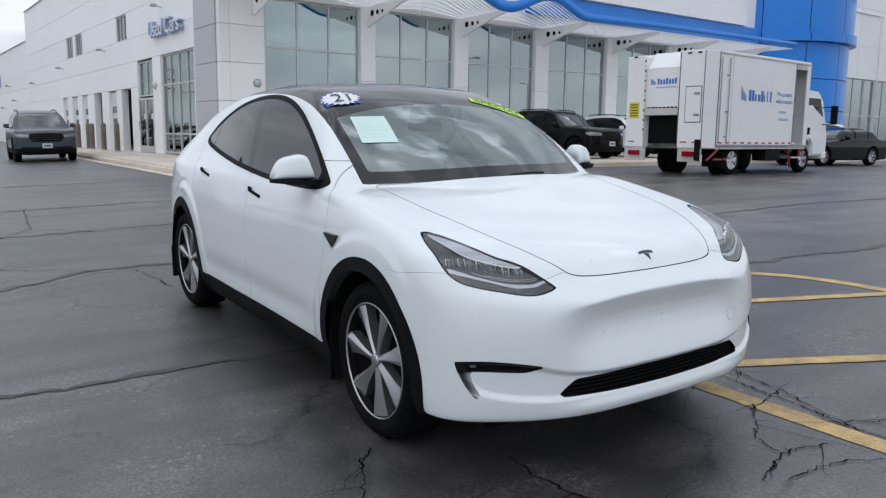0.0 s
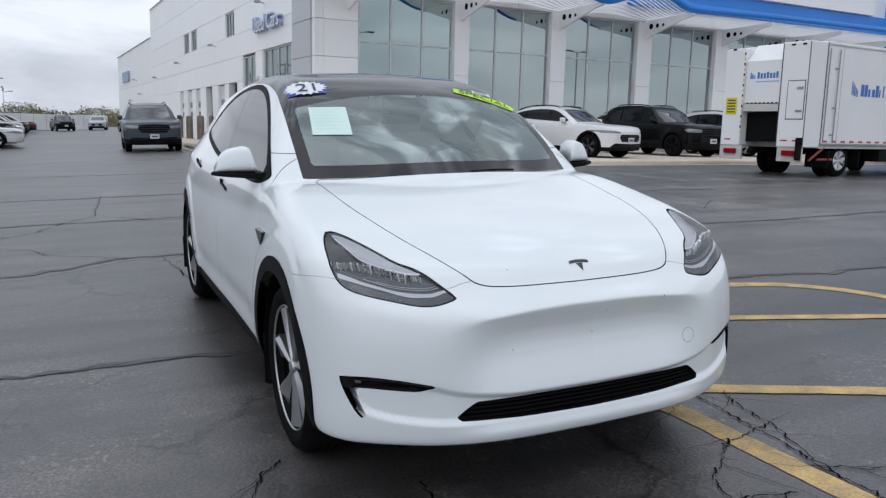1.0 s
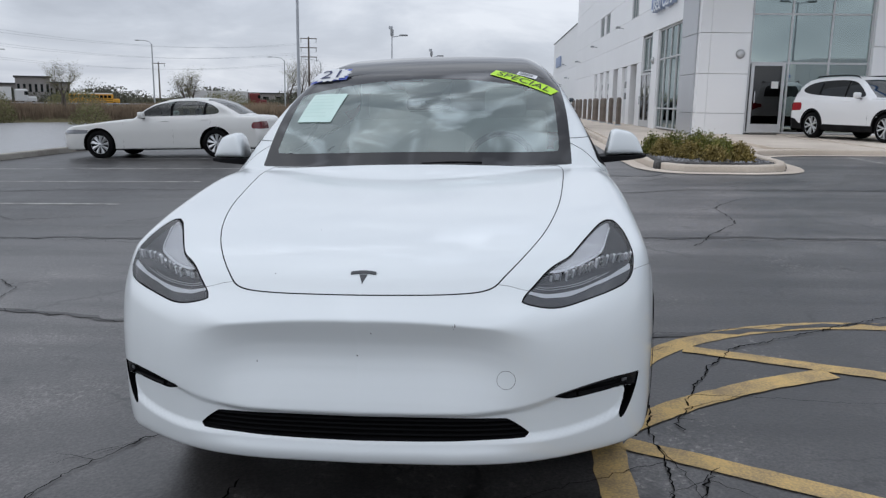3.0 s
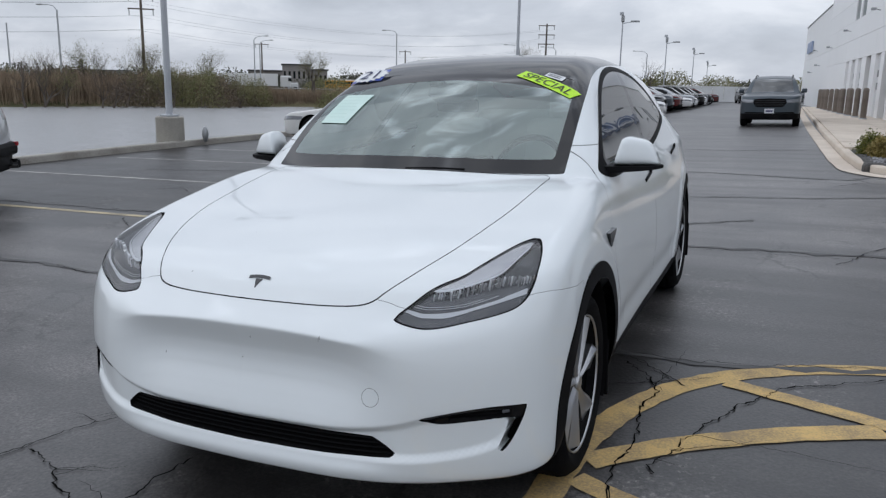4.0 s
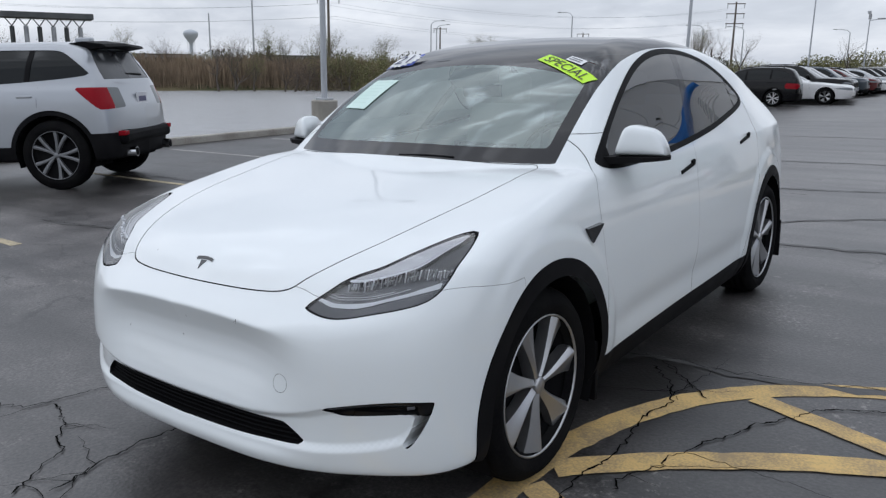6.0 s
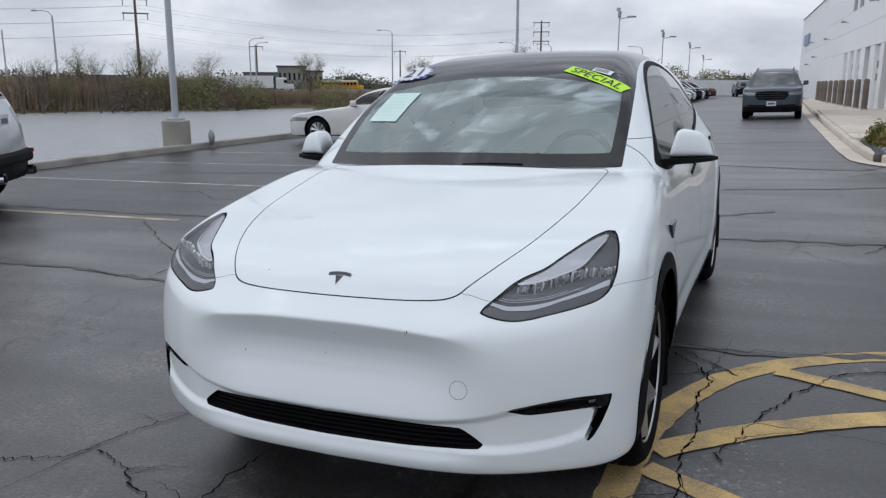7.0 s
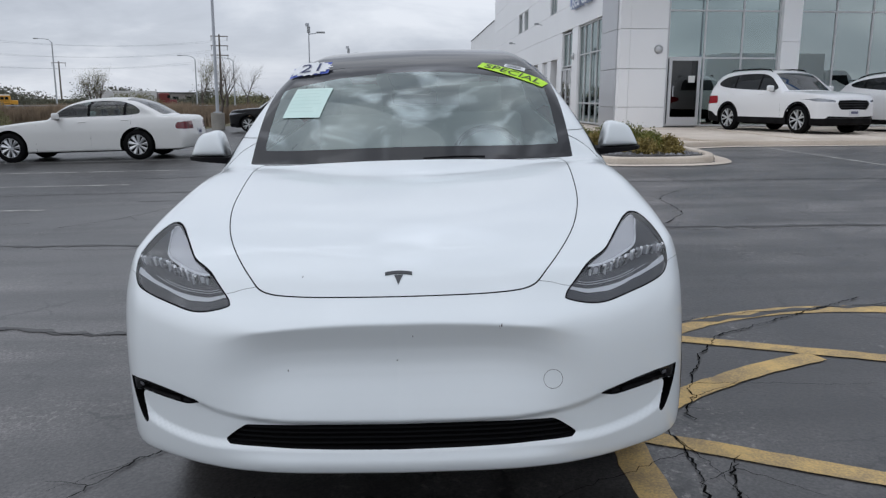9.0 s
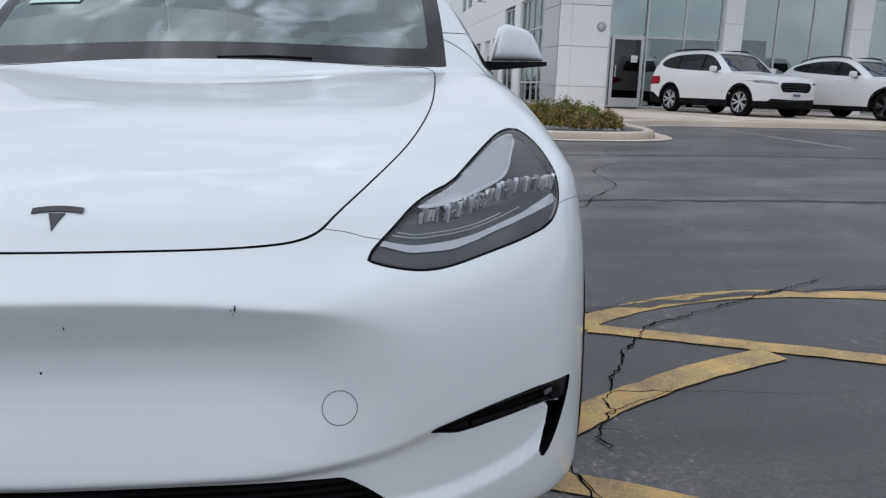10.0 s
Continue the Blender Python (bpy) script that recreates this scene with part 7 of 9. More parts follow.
def utility_pole(x, y, z, h, arms, turn, label):
    p = thing("utility_pole", pose(x, y, z, 0, 0, turn), label, "utility pole", "utility poles")
    bm = bmesh.new()
    rod(bm, (0, 0, -2.5), (0, 0, h), 0.32, 0.20, 8)
    part("shaft", bm, M_WOODPOLE, p)
    for k in range(arms):
        zz = h - 0.6 - 2.4 * k
        part("crossarm", boxes(((-2.2, -0.12, zz), (2.2, 0.12, zz + 0.22))), M_WOODPOLE, p)
        for x2 in (-2.0, 2.0):
            bm = bmesh.new()
            rod(bm, (x2, 0, zz - 1.0), (x2, 0, zz), 0.09, 0.09, 6)
            part("insulator", bm, M_GALV, p)
    return p


POLES = [(16.2, 214, 17.5, 3), (-9.5, 240, 15, 1), (-12.5, 200, 12.5, 1), (-14.2, 190, 11.5, 1), (36.6, 260, 13, 1), (26.4, 290, 13, 1), (44.6, 150, 16, 2), (84, 190, 20, 3)]
tops = []
for az, d, h, arms in POLES:
    x, y = ray_ground(az, d)
    utility_pole(x, y, 0.4, h, arms, az, "tall weathered utility pole with crossarms")
    tops.append((x, y, 0.4 + h))


M_WIRE = principled("weathered_cable", (0.34, 0.35, 0.37), 0.6)


def wire(a, b, sag, n=18):
    a, b = Vector(a), Vector(b)
    v, f = [], []
    for k in range(n + 1):
        u = k / n
        p = a.lerp(b, u) - Vector((0, 0, 4 * sag * u * (1 - u)))
        v += [p + Vector((0, 0, 0.020)), p + Vector((0.013, 0.013, -0.011)), p - Vector((0.013, 0.013, 0.011))]
        if k:
            for i in range(3):
                c, d = 3 * (k - 1), 3 * k
                f.append((c + i, c + (i + 1) % 3, d + (i + 1) % 3, d + i))
    ob = mesh_ob("power_line", v, f, M_WIRE)
    tagged(ob, "thin sagging overhead power line", "power line", "overhead power lines")


t0, t1, t2 = tops[0], tops[6], tops[7]
for k in range(3):
    for s in (-2.0, 2.0):
        wire((t0[0] + s, t0[1], t0[2] - 1.6 - 2.4 * k), (t1[0] + s, t1[1], t1[2] - 1.6 - 2.4 * k), 3.5)
        wire((t1[0] + s, t1[1], t1[2] - 1.6 - 2.4 * k), (t2[0] + s, t2[1], t2[2] - 1.6 - 2.4 * k), 3.5)


def thin_mast(az, d, h, r=0.12):
    x, y = ray_ground(az, d)
    p = thing("mast", Matrix.Translation((x, y, 0.0)), "plain tall thin mast beyond the pond", "mast", "masts beyond the pond")
    bm = bmesh.new()
    rod(bm, (0, 0, -2.5), (0, 0, h), r, r * 0.6, 8)
    part("shaft", bm, M_POLE, p)


thin_mast(53.0, 95, 7.0)


def water_tower():
    x, y = ray_ground(54.0, 420)
    w = thing("water_tower", Matrix.Translation((x, y, 0)), "pale distant water tower with a wide bowl", "water tower")
    bm = bmesh.new()
    revolve(bm, [(0.8, 0), (0.7, 9), (1.0, 10.5), (3.3, 13.6), (3.7, 15.0), (3.4, 16.0), (1.9, 16.8), (0.4, 17.1), (0.0, 17.1)], 24, "z")
    part("tank", bm, varied("hazy_white_steel", (0.46, 0.49, 0.53), (0.52, 0.55, 0.59), 0.6, 0.1, 2, 0), w, smooth=True)
    bm = bmesh.new()
    for k in range(6):
        a = 2 * math.pi * k / 6
        rod(bm, (1.7 * math.cos(a), 1.7 * math.sin(a), 0), (1.7 * math.cos(a), 1.7 * math.sin(a), 12.0), 0.09, n=6)
    part("leg", bm, M_POLE, w)


water_tower()


def overhead_sign():
    """The dark platform on columns seen over the silver car."""
    x, y = ray_ground(63.7, 62)
    s = thing("plant_canopy", pose(x, y, -0.2, 0, 0, 65), "dark flat canopy on a row of columns over machinery", "canopy")
    dk = varied("dark_steel", (0.05, 0.055, 0.055), (0.09, 0.095, 0.095), 0.6, 1, 20, 0)
    part("deck", boxes(((-3.1, -1.2, 4.55), (3.1, 1.2, 4.95)), bevel=0.03), dk, s)
    for k in range(6):
        xx = -2.2 + 0.88 * k
        bm = bmesh.new()
        rod(bm, (xx, 0.3 * (-1) ** k, 0), (xx, 0.3 * (-1) ** k, 4.0), 0.16, n=10)
        part("column", bm, M_GALV if k % 2 else dk, s)
        bm = bmesh.new()
        rod(bm, (xx, 0, 4.0), (xx - 0.4, 0, 4.55), 0.04, n=5)
        rod(bm, (xx, 0, 4.0), (xx + 0.4, 0, 4.55), 0.04, n=5)
        part("strut", bm, dk, s)


overhead_sign()

# road beyond the pond: deck, guard rail, passing lorries
ROAD_A, ROAD_B = Vector((-217, 90, -0.85)), Vector((29, 255, -0.85))
axis = (ROAD_B - ROAD_A).normalized()
nrm = Vector((-axis.y, axis.x, 0))
bm = bmesh.new()
q = [bm.verts.new(p) for p in (ROAD_A - nrm * 6, ROAD_B - nrm * 6, ROAD_B + nrm * 6, ROAD_A + nrm * 6)]
bm.faces.new(q)
q2 = [bm.verts.new(v.co - Vector((0, 0, 1.6)) + (nrm * (-4 if i < 2 else 4))) for i, v in enumerate(q)]
for i in range(4):
    bm.faces.new((q[i], q[(i + 1) % 4], q2[(i + 1) % 4], q2[i]))
tagged(part("road", bm, M_ASPHALT), "distant raised road beyond the pond", "road", kind="structure")
gr = thing("guard_rail", Matrix(), "long pale steel guard rail beside the distant road", "guard rail")
bm = bmesh.new()
a, b = ROAD_A - nrm * 5.4, ROAD_B - nrm * 5.4
rod(bm, a + Vector((0, 0, 0.62)), b + Vector((0, 0, 0.62)), 0.14, n=4)
part("beam", bm, M_GALV, gr)
for k in range(0, 40):
    p = a.lerp(b, k / 39)
    bm = bmesh.new()
    rod(bm, p - Vector((0, 0, 0.4)), p + Vector((0, 0, 0.6)), 0.08, n=4)
    part("post", bm, M_GALV, gr)


def on_road(az, off):
    """A pose on the far road, off metres beyond its middle, where the view at compass angle az crosses it."""
    d = Vector((-math.sin(radians(az)), math.cos(radians(az)), 0))
    o = ROAD_A + nrm * off - Vector((0.6, -3.0, 0))
    t = (o.x * axis.y - o.y * axis.x) / (d.x * axis.y - d.y * axis.x)
    p = d * t
    return pose(p.x + 0.6, p.y - 3.0, ROAD_A.z + 0.01, 0, 0, math.degrees(math.atan2(axis.y, axis.x)))


def lorry(az, off, cab_mat, box_mat, label, length=9.0):
    s = thing("lorry", on_road(az, off), label, "lorry", "lorries on the distant road")
    part("trailer", boxes(((-length, -1.25, 1.1), (0, 1.25, 4.0)), bevel=0.05), box_mat, s)
    part("cab", boxes(((0.6, -1.2, 0.7), (3.2, 1.2, 3.6)), bevel=0.35), cab_mat, s)
    part("bonnet", boxes(((3.0, -1.0, 0.7), (4.9, 1.0, 2.0)), bevel=0.3), cab_mat, s)
    part("cab_window", boxes(((2.5, -1.22, 2.3), (3.22, 1.22, 3.1)), bevel=0.02), M_DARKGLASS, s)
    for x in (-length + 1, -length + 2.2, 0.9, 2.0, 4.2):
        for y in (-1.15, 1.15):
            bm = bmesh.new()
            revolve(bm, [(0.0, -0.15), (0.5, -0.15), (0.5, 0.15), (0.0, 0.15)], 14)
            wv = part("wheel", bm, M_TYRE, s)
            wv.matrix_local = Matrix.Translation((x, y, 0.5)) @ pose(0, 0, 0, 0, 0, 90)


lorry(35.2, -2.0, principled("white_cab", (0.62, 0.62, 0.62), 0.35), principled("white_trailer", (0.70, 0.70, 0.70), 0.5), "white trailer lorry on the distant road", 12.5)
lorry(20.5, 2.0, principled("maroon_cab", (0.16, 0.02, 0.02), 0.35), principled("pale_trailer", (0.62, 0.61, 0.60), 0.5), "white trailer lorry with a dark red cab on the distant road", 13.5)


def school_bus():
    """A yellow bus on the far road, nose towards local +x."""
    b = thing("school_bus", on_road(30.4, -2.0), "yellow school bus with a white roof on the distant road", "bus")
    ye = varied("bus_yellow", (0.62, 0.30, 0.02), (0.70, 0.35, 0.03), 0.4, 0.5, 10, 0)
    part("body", boxes(((-5.2, -1.2, 0.75), (4.0, 1.2, 2.75)), bevel=0.12), ye, b)
    part("bonnet", boxes(((3.9, -1.05, 0.75), (5.4, 1.05, 1.75)), bevel=0.2), ye, b)
    part("roof", boxes(((-5.1, -1.1, 2.70), (3.9, 1.1, 2.98)), bevel=0.12), principled("bus_white_roof", (0.72, 0.72, 0.70), 0.5), b)
    for k in range(10):
        part("window", boxes(((-4.9 + 0.86 * k, -1.225, 1.85), (-4.2 + 0.86 * k, -1.19, 2.50)), bevel=0.03), M_DARKGLASS, b)
    for z in (1.05, 1.55):
        part("rub_rail", boxes(((-5.2, -1.23, z), (3.9, -1.20, z + 0.09))), M_GAP, b)
    for x in (-3.4, 4.2):
        for y in (-1.05, 1.05):
            bm = bmesh.new()
            revolve(bm, [(0.0, -0.15), (0.48, -0.15), (0.48, 0.15), (0.0, 0.15)], 14)
            part("wheel", bm, M_TYRE, b).matrix_local = Matrix.Translation((x, y, 0.48)) @ pose(0, 0, 0, 0, 0, 90)


school_bus()

# low buildings in the distance and a white fence at the end of the lot
M_FARB = varied("hazy_brick", (0.24, 0.22, 0.21), (0.32, 0.30, 0.29), 0.9, 0.2, 4, 0)
for az, d, w, h in ((34.2, 262, 9, 7.6), (33.0, 268, 9, 6.2), (35.8, 268, 16, 5.6), (20.6, 290, 26, 4.2), (47.5, 380, 30, 5.5), (56, 400, 26, 5.5), (63, 400, 30, 5.5)):
    x, y = ray_ground(az, d)
    hs = thing("far_building", pose(x, y, -1.05, 0, 0, az), "low hazy flat-roofed building far off", "building", "low buildings in the distance")
    part("wall", boxes(((-w / 2, -6, 0), (w / 2, 6, h))), M_FARB, hs)
    part("roof", boxes(((-w / 2 - 0.4, -6.4, h), (w / 2 + 0.4, 6.4, h + 0.4))), M_DARKROOM, hs)
    for k in range(6):
        part("window", boxes(((-w / 2 + w * (k + 0.3) / 6, -6.05, h * 0.45), (-w / 2 + w * (k + 0.75) / 6, -6.0, h * 0.75))), M_DARKGLASS, hs)
fence = thing("fence", Matrix.Translation((0, 0, 0)), "white panel fence at the end of the lot", "fence")
for k in range(12):
    x0 = -13.5 + 1.3 * k
    part("board", boxes(((x0, 98.0, 0.1), (x0 + 1.27, 98.08, 1.9)), bevel=0.01), M_DOORWHITE, fence)

# litter of the kerb: a grey stone by the lamp footing
bm = bmesh.new()
bmesh.ops.create_icosphere(bm, subdivisions=2, radius=0.12)
for w in bm.verts:
    w.co = Vector((w.co.x * 0.6, w.co.y * 0.8, w.co.z * 1.7 + 0.14)) * (1 + 0.08 * noise.noise(w.co * 9))
st = part("marker_stone", bm, M_GALV, smooth=True)
st.matrix_world = Matrix.Translation((-12.0, 13.05, lz(-12.1, 13) + 0.14))
tagged(st, "small grey upright stone on the kerb", "stone")

# ---- other vehicles ----
def paint(name, color, rough=0.3, metal=0.0):
    return principled(name, color, rough, metal, 0.7 if max(color) > 0.2 else 0.45, 0.5 if max(color) > 0.2 else 0.3)


P_WHITE = paint("white_paint", (0.74, 0.745, 0.75))
P_CREAM = paint("aged_white_paint", (0.70, 0.70, 0.68), 0.35)
P_BLACK = principled("black_paint", (0.004, 0.004, 0.005), 0.12, 0.0, 0.0, 0.28)
P_SILVER = paint("silver_metallic", (0.39, 0.41, 0.44), 0.34, 0.45)
P_GREY = paint("steel_grey_metallic", (0.055, 0.070, 0.085), 0.3, 0.4)
P_DULL = paint("grey_garnish", (0.13, 0.14, 0.145), 0.4, 0.3)
M_CLEARCAR = thin_glass("pale_green_car_glass", (0.42, 0.50, 0.48), 0.0, 1.6)
P_MAROON = paint("dark_red_paint", (0.09, 0.010, 0.012), 0.25)
M_PLATE = principled("white_plate", (0.62, 0.63, 0.66), 0.5)
M_PLATEBAR = principled("plate_bars", (0.10, 0.10, 0.18), 0.5)
M_REDDARK = principled("dark_red_lens", (0.13, 0.006, 0.010), 0.15, 0.0, 0.8)

SUV = dict(nose=-0.93, tail=3.78, hw=0.925, wb=2.70, bottom=0.24, clad=0.40, wheel=0.355, rim=0.245,
           deck=[(-1.2, 0.70), (-0.93, 0.88), (-0.80, 0.985), (-0.4, 1.045), (0.2, 1.085), (0.6, 1.09), (2, 1.10), (3.4, 1.14), (3.8, 1.10), (4.1, 0.9)],
           roof=[(-0.2, 0.72), (0.42, 1.09), (0.8, 1.33), (1.15, 1.55), (1.5, 1.645), (2.0, 1.68), (2.7, 1.675), (3.2, 1.63), (3.45, 1.53), (3.65, 1.28), (3.8, 1.05), (4.0, 0.7)],
           face=[(0.1, 0.14), (0.25, 0.04), (0.45, 0.0), (0.75, 0.0), (0.92, 0.06), (1.1, 0.22)],
           back=[(0.1, 0.16), (0.3, 0.03), (0.6, 0.0), (0.9, 0.02), (1.1, 0.08), (1.5, 0.3)],
           dlo=[(0.72, 1.10), (0.95, 1.30), (1.28, 1.50), (1.7, 1.575), (2.6, 1.565), (3.05, 1.50), (3.32, 1.36), (3.30, 1.28), (2.9, 1.19), (1.6, 1.12)],
           screen=(0.47, 1.22, 0.70), rear_glass=(3.22, 3.66, 0.60), pillars=(1.55, 2.55),
           head=[(0.52, 0.84), (0.86, 0.90), (0.92, 0.88), (0.90, 0.82), (0.56, 0.80)],
           grille=[(0, 0.86), (0.45, 0.85), (0.50, 0.76), (0.42, 0.62), (0, 0.62)],
           lower=[(0, 0.44), (0.70, 0.46), (0.80, 0.36), (0.70, 0.26), (0, 0.26)],
           tailamp=[(0.60, 0.92), (0.90, 0.98), (0.97, 1.0), (0.97, 0.80), (0.88, 0.74), (0.60, 0.84)], rails=True)
SEDAN = dict(nose=-1.05, tail=4.02, hw=0.925, wb=2.85, bottom=0.22, clad=0.22, wheel=0.338, rim=0.212,
             deck=[(-1.3, 0.5), (-1.05, 0.66), (-0.92, 0.755), (-0.4, 0.83), (0.4, 0.915), (0.8, 0.945), (2, 0.965), (3.0, 0.985), (3.5, 0.98), (3.9, 0.94), (4.05, 0.85), (4.3, 0.7)],
             roof=[(0.1, 0.6), (0.72, 0.955), (1.05, 1.15), (1.40, 1.305), (1.75, 1.385), (2.15, 1.405), (2.55, 1.385), (2.9, 1.295), (3.2, 1.145), (3.5, 0.97), (3.9, 0.7)],
             face=[(0.1, 0.15), (0.25, 0.04), (0.45, 0.0), (0.6, 0.01), (0.75, 0.10), (0.95, 0.3)],
             back=[(0.1, 0.16), (0.3, 0.04), (0.5, 0.0), (0.65, 0.02), (0.85, 0.05), (0.98, 0.15)],
             dlo=[(0.95, 0.975), (1.22, 1.16), (1.55, 1.29), (1.95, 1.332), (2.45, 1.322), (2.78, 1.24), (2.95, 1.12), (2.94, 1.0), (1.8, 0.985)],
             screen=(0.78, 1.52, 0.66), rear_glass=(2.62, 3.42, 0.60), pillars=(1.82, 2.62),
             head=[(0.45, 0.66), (0.80, 0.70), (0.92, 0.70), (0.92, 0.60), (0.50, 0.57)],
             grille=[(0, 0.66), (0.34, 0.65), (0.30, 0.55), (0, 0.54)],
             lower=[(0, 0.36), (0.55, 0.36), (0.60, 0.28), (0, 0.28)],
             tailamp=[(0.40, 0.83), (0.80, 0.83), (0.99, 0.80), (0.99, 0.68), (0.80, 0.66), (0.40, 0.66)], rails=False, lamp_wrap=0.30)
CROSS = dict(SUV, tail=3.62, wb=2.655, clad=0.34, hw=0.915,
             deck=[(-1.2, 0.62), (-0.93, 0.82), (-0.78, 0.95), (-0.4, 1.005), (0.2, 1.04), (0.6, 1.05), (2, 1.08), (3.2, 1.15), (3.6, 1.10), (4.0, 0.9)],
             roof=[(-0.2, 0.70), (0.40, 1.05), (0.8, 1.27), (1.2, 1.47), (1.6, 1.56), (2.0, 1.58), (2.5, 1.555), (3.0, 1.45), (3.35, 1.30), (3.6, 1.08), (3.9, 0.75)],
             dlo=[(0.72, 1.06), (0.98, 1.24), (1.35, 1.42), (1.8, 1.48), (2.4, 1.46), (2.9, 1.37), (3.12, 1.27), (2.9, 1.19), (1.6, 1.10)],
             rear_glass=(2.9, 3.5, 0.58), head=[(0.50, 0.80), (0.84, 0.84), (0.92, 0.84), (0.90, 0.76), (0.52, 0.75)],
             grille=[(0, 0.72), (0.50, 0.72), (0.54, 0.62), (0.44, 0.50), (0, 0.50)])
BIG = dict(SUV, nose=-0.96, tail=3.86, wb=2.82, hw=0.985, bottom=0.27, clad=0.46, wheel=0.385, rim=0.262,
           deck=[(-1.2, 0.82), (-0.96, 0.97), (-0.82, 1.065), (-0.4, 1.12), (0.2, 1.155), (0.6, 1.165), (2, 1.18), (3.4, 1.20), (3.86, 1.16), (4.1, 0.9)],
           roof=[(-0.1, 0.85), (0.45, 1.165), (0.8, 1.40), (1.15, 1.63), (1.5, 1.74), (2.0, 1.79), (2.8, 1.785), (3.25, 1.745), (3.5, 1.66), (3.72, 1.40), (3.9, 1.05), (4.05, 0.7)],
           face=[(0.1, 0.14), (0.3, 0.04), (0.5, 0.0), (0.85, 0.0), (1.02, 0.06), (1.2, 0.22)],
           dlo=[(0.72, 1.175), (0.95, 1.38), (1.25, 1.58), (1.65, 1.665), (2.8, 1.655), (3.12, 1.60), (3.36, 1.40), (3.44, 1.29), (2.9, 1.24), (1.6, 1.20)],
           screen=(0.50, 1.24, 0.74), rear_glass=(3.38, 3.74, 0.66), pillars=(1.6, 2.62),
           head=[(0.50, 0.92), (0.90, 0.96), (0.97, 0.94), (0.95, 0.84), (0.55, 0.82)],
           grille=[(0, 0.98), (0.50, 0.96), (0.54, 0.84), (0.44, 0.68), (0, 0.68)],
           lower=[(0, 0.50), (0.78, 0.52), (0.86, 0.38), (0.72, 0.28), (0, 0.28)],
           tailamp=[(0.52, 1.10), (0.90, 1.12), (1.03, 1.14), (1.03, 0.95), (0.90, 0.92), (0.52, 0.92)])

HIGH = dict(BIG, tail=3.72, wheel=0.40, rim=0.272, bottom=0.33, clad=0.50,
            deck=[(y, (z + 0.10) * 0.895) for y, z in BIG["deck"]], roof=[(-0.1, 0.86), (0.45, 1.135), (0.8, 1.345), (1.15, 1.548), (1.5, 1.647), (2.0, 1.692), (2.8, 1.687), (3.15, 1.665), (3.36, 1.611), (3.56, 1.425), (3.72, 1.245), (3.80, 1.10), (3.95, 0.72)],
            dlo=[(0.72, 1.15), (0.95, 1.334), (1.25, 1.513), (1.65, 1.588), (2.85, 1.580), (3.12, 1.560), (3.44, 1.315), (3.42, 1.285), (2.9, 1.24), (1.6, 1.172)],
            rear_z=(1.24, 1.575, 0.70), pillars=(1.6, 2.55), head=[(x, (z + 0.08) * 0.895) for x, z in BIG["head"]], grille=[(x, (z + 0.08) * 0.895) for x, z in BIG["grille"]], lower=[(x, (z + 0.08) * 0.895) for x, z in BIG["lower"]],
            lamp_wrap=0.44, tailamp=[(0.50, 1.145), (0.90, 1.155), (1.06, 1.165), (1.06, 0.915), (0.90, 0.905), (0.50, 0.92)], wedge=True, rails=False)
BIG["rear_z"] = (1.27, 1.64, 0.66)
SUV["rear_z"] = (1.17, 1.52, 0.60)
CROSS["rear_z"] = (1.17, 1.42, 0.58)

for key in ("deck", "roof", "dlo"):
    HIGH[key] = [(y - 0.16 * min(max((y - 2.7) / 0.4, 0), 1), z) for y, z in HIGH[key]]
HIGH["tail"] = 3.56


def body_F(P):
    deck, roof, face, back = knots(P["deck"]), knots(P["roof"]), knots(P["face"]), knots(P["back"])
    top = max(z for _, z in P["roof"])
    belt = float(deck(1.5))
    hw = P["hw"]
    side = knots([(0.1, hw - 0.07), (P["bottom"], hw - 0.035), (0.45, hw - 0.008), (0.65, hw), (belt - 0.18, hw - 0.008), (belt - 0.03, hw - 0.04), (belt + 0.04, hw - 0.075), (belt + 0.3, hw - 0.18), (top - 0.10, hw - 0.29), (top, hw - 0.36), (top + 0.1, hw - 0.5)])
    wrap = knots([(0, 0), (0.45, 0.03), (0.7, 0.10), (hw - 0.12, 0.20), (hw - 0.04, 0.34), (hw, 0.55), (hw + 0.1, 1.3), (2, 4)])
    nose, tail = P["nose"], P["tail"]

    def F(x, y, z):
        X = np.abs(x)
        d = deck(y - 0.18 * X * X * np.clip((0.3 - y), 0, 1)) - 0.03 * X * X
        r = roof(y - 0.28 * X * X * np.clip((1.4 - y), 0, 1) + 0.16 * X * X * np.clip((y - 2.4), 0, 1)) - 0.06 * X * X
        plan = 1 - 0.05 * np.clip((y - 2.4) / 1.5, 0, 1.5) ** 2 - 0.03 * np.clip((0.2 - y) / 1.1, 0, 1.5) ** 2
        f = smax(z - smax(d, r, 0.02), X - side(z) * plan, 0.05)
        f = smax(f, nose + face(z) + wrap(X) - y, 0.035)
        f = smax(f, y - (tail - back(z) - 0.5 * wrap(X)), 0.032)
        return smax(f, P["bottom"] - z, 0.03)
    return F


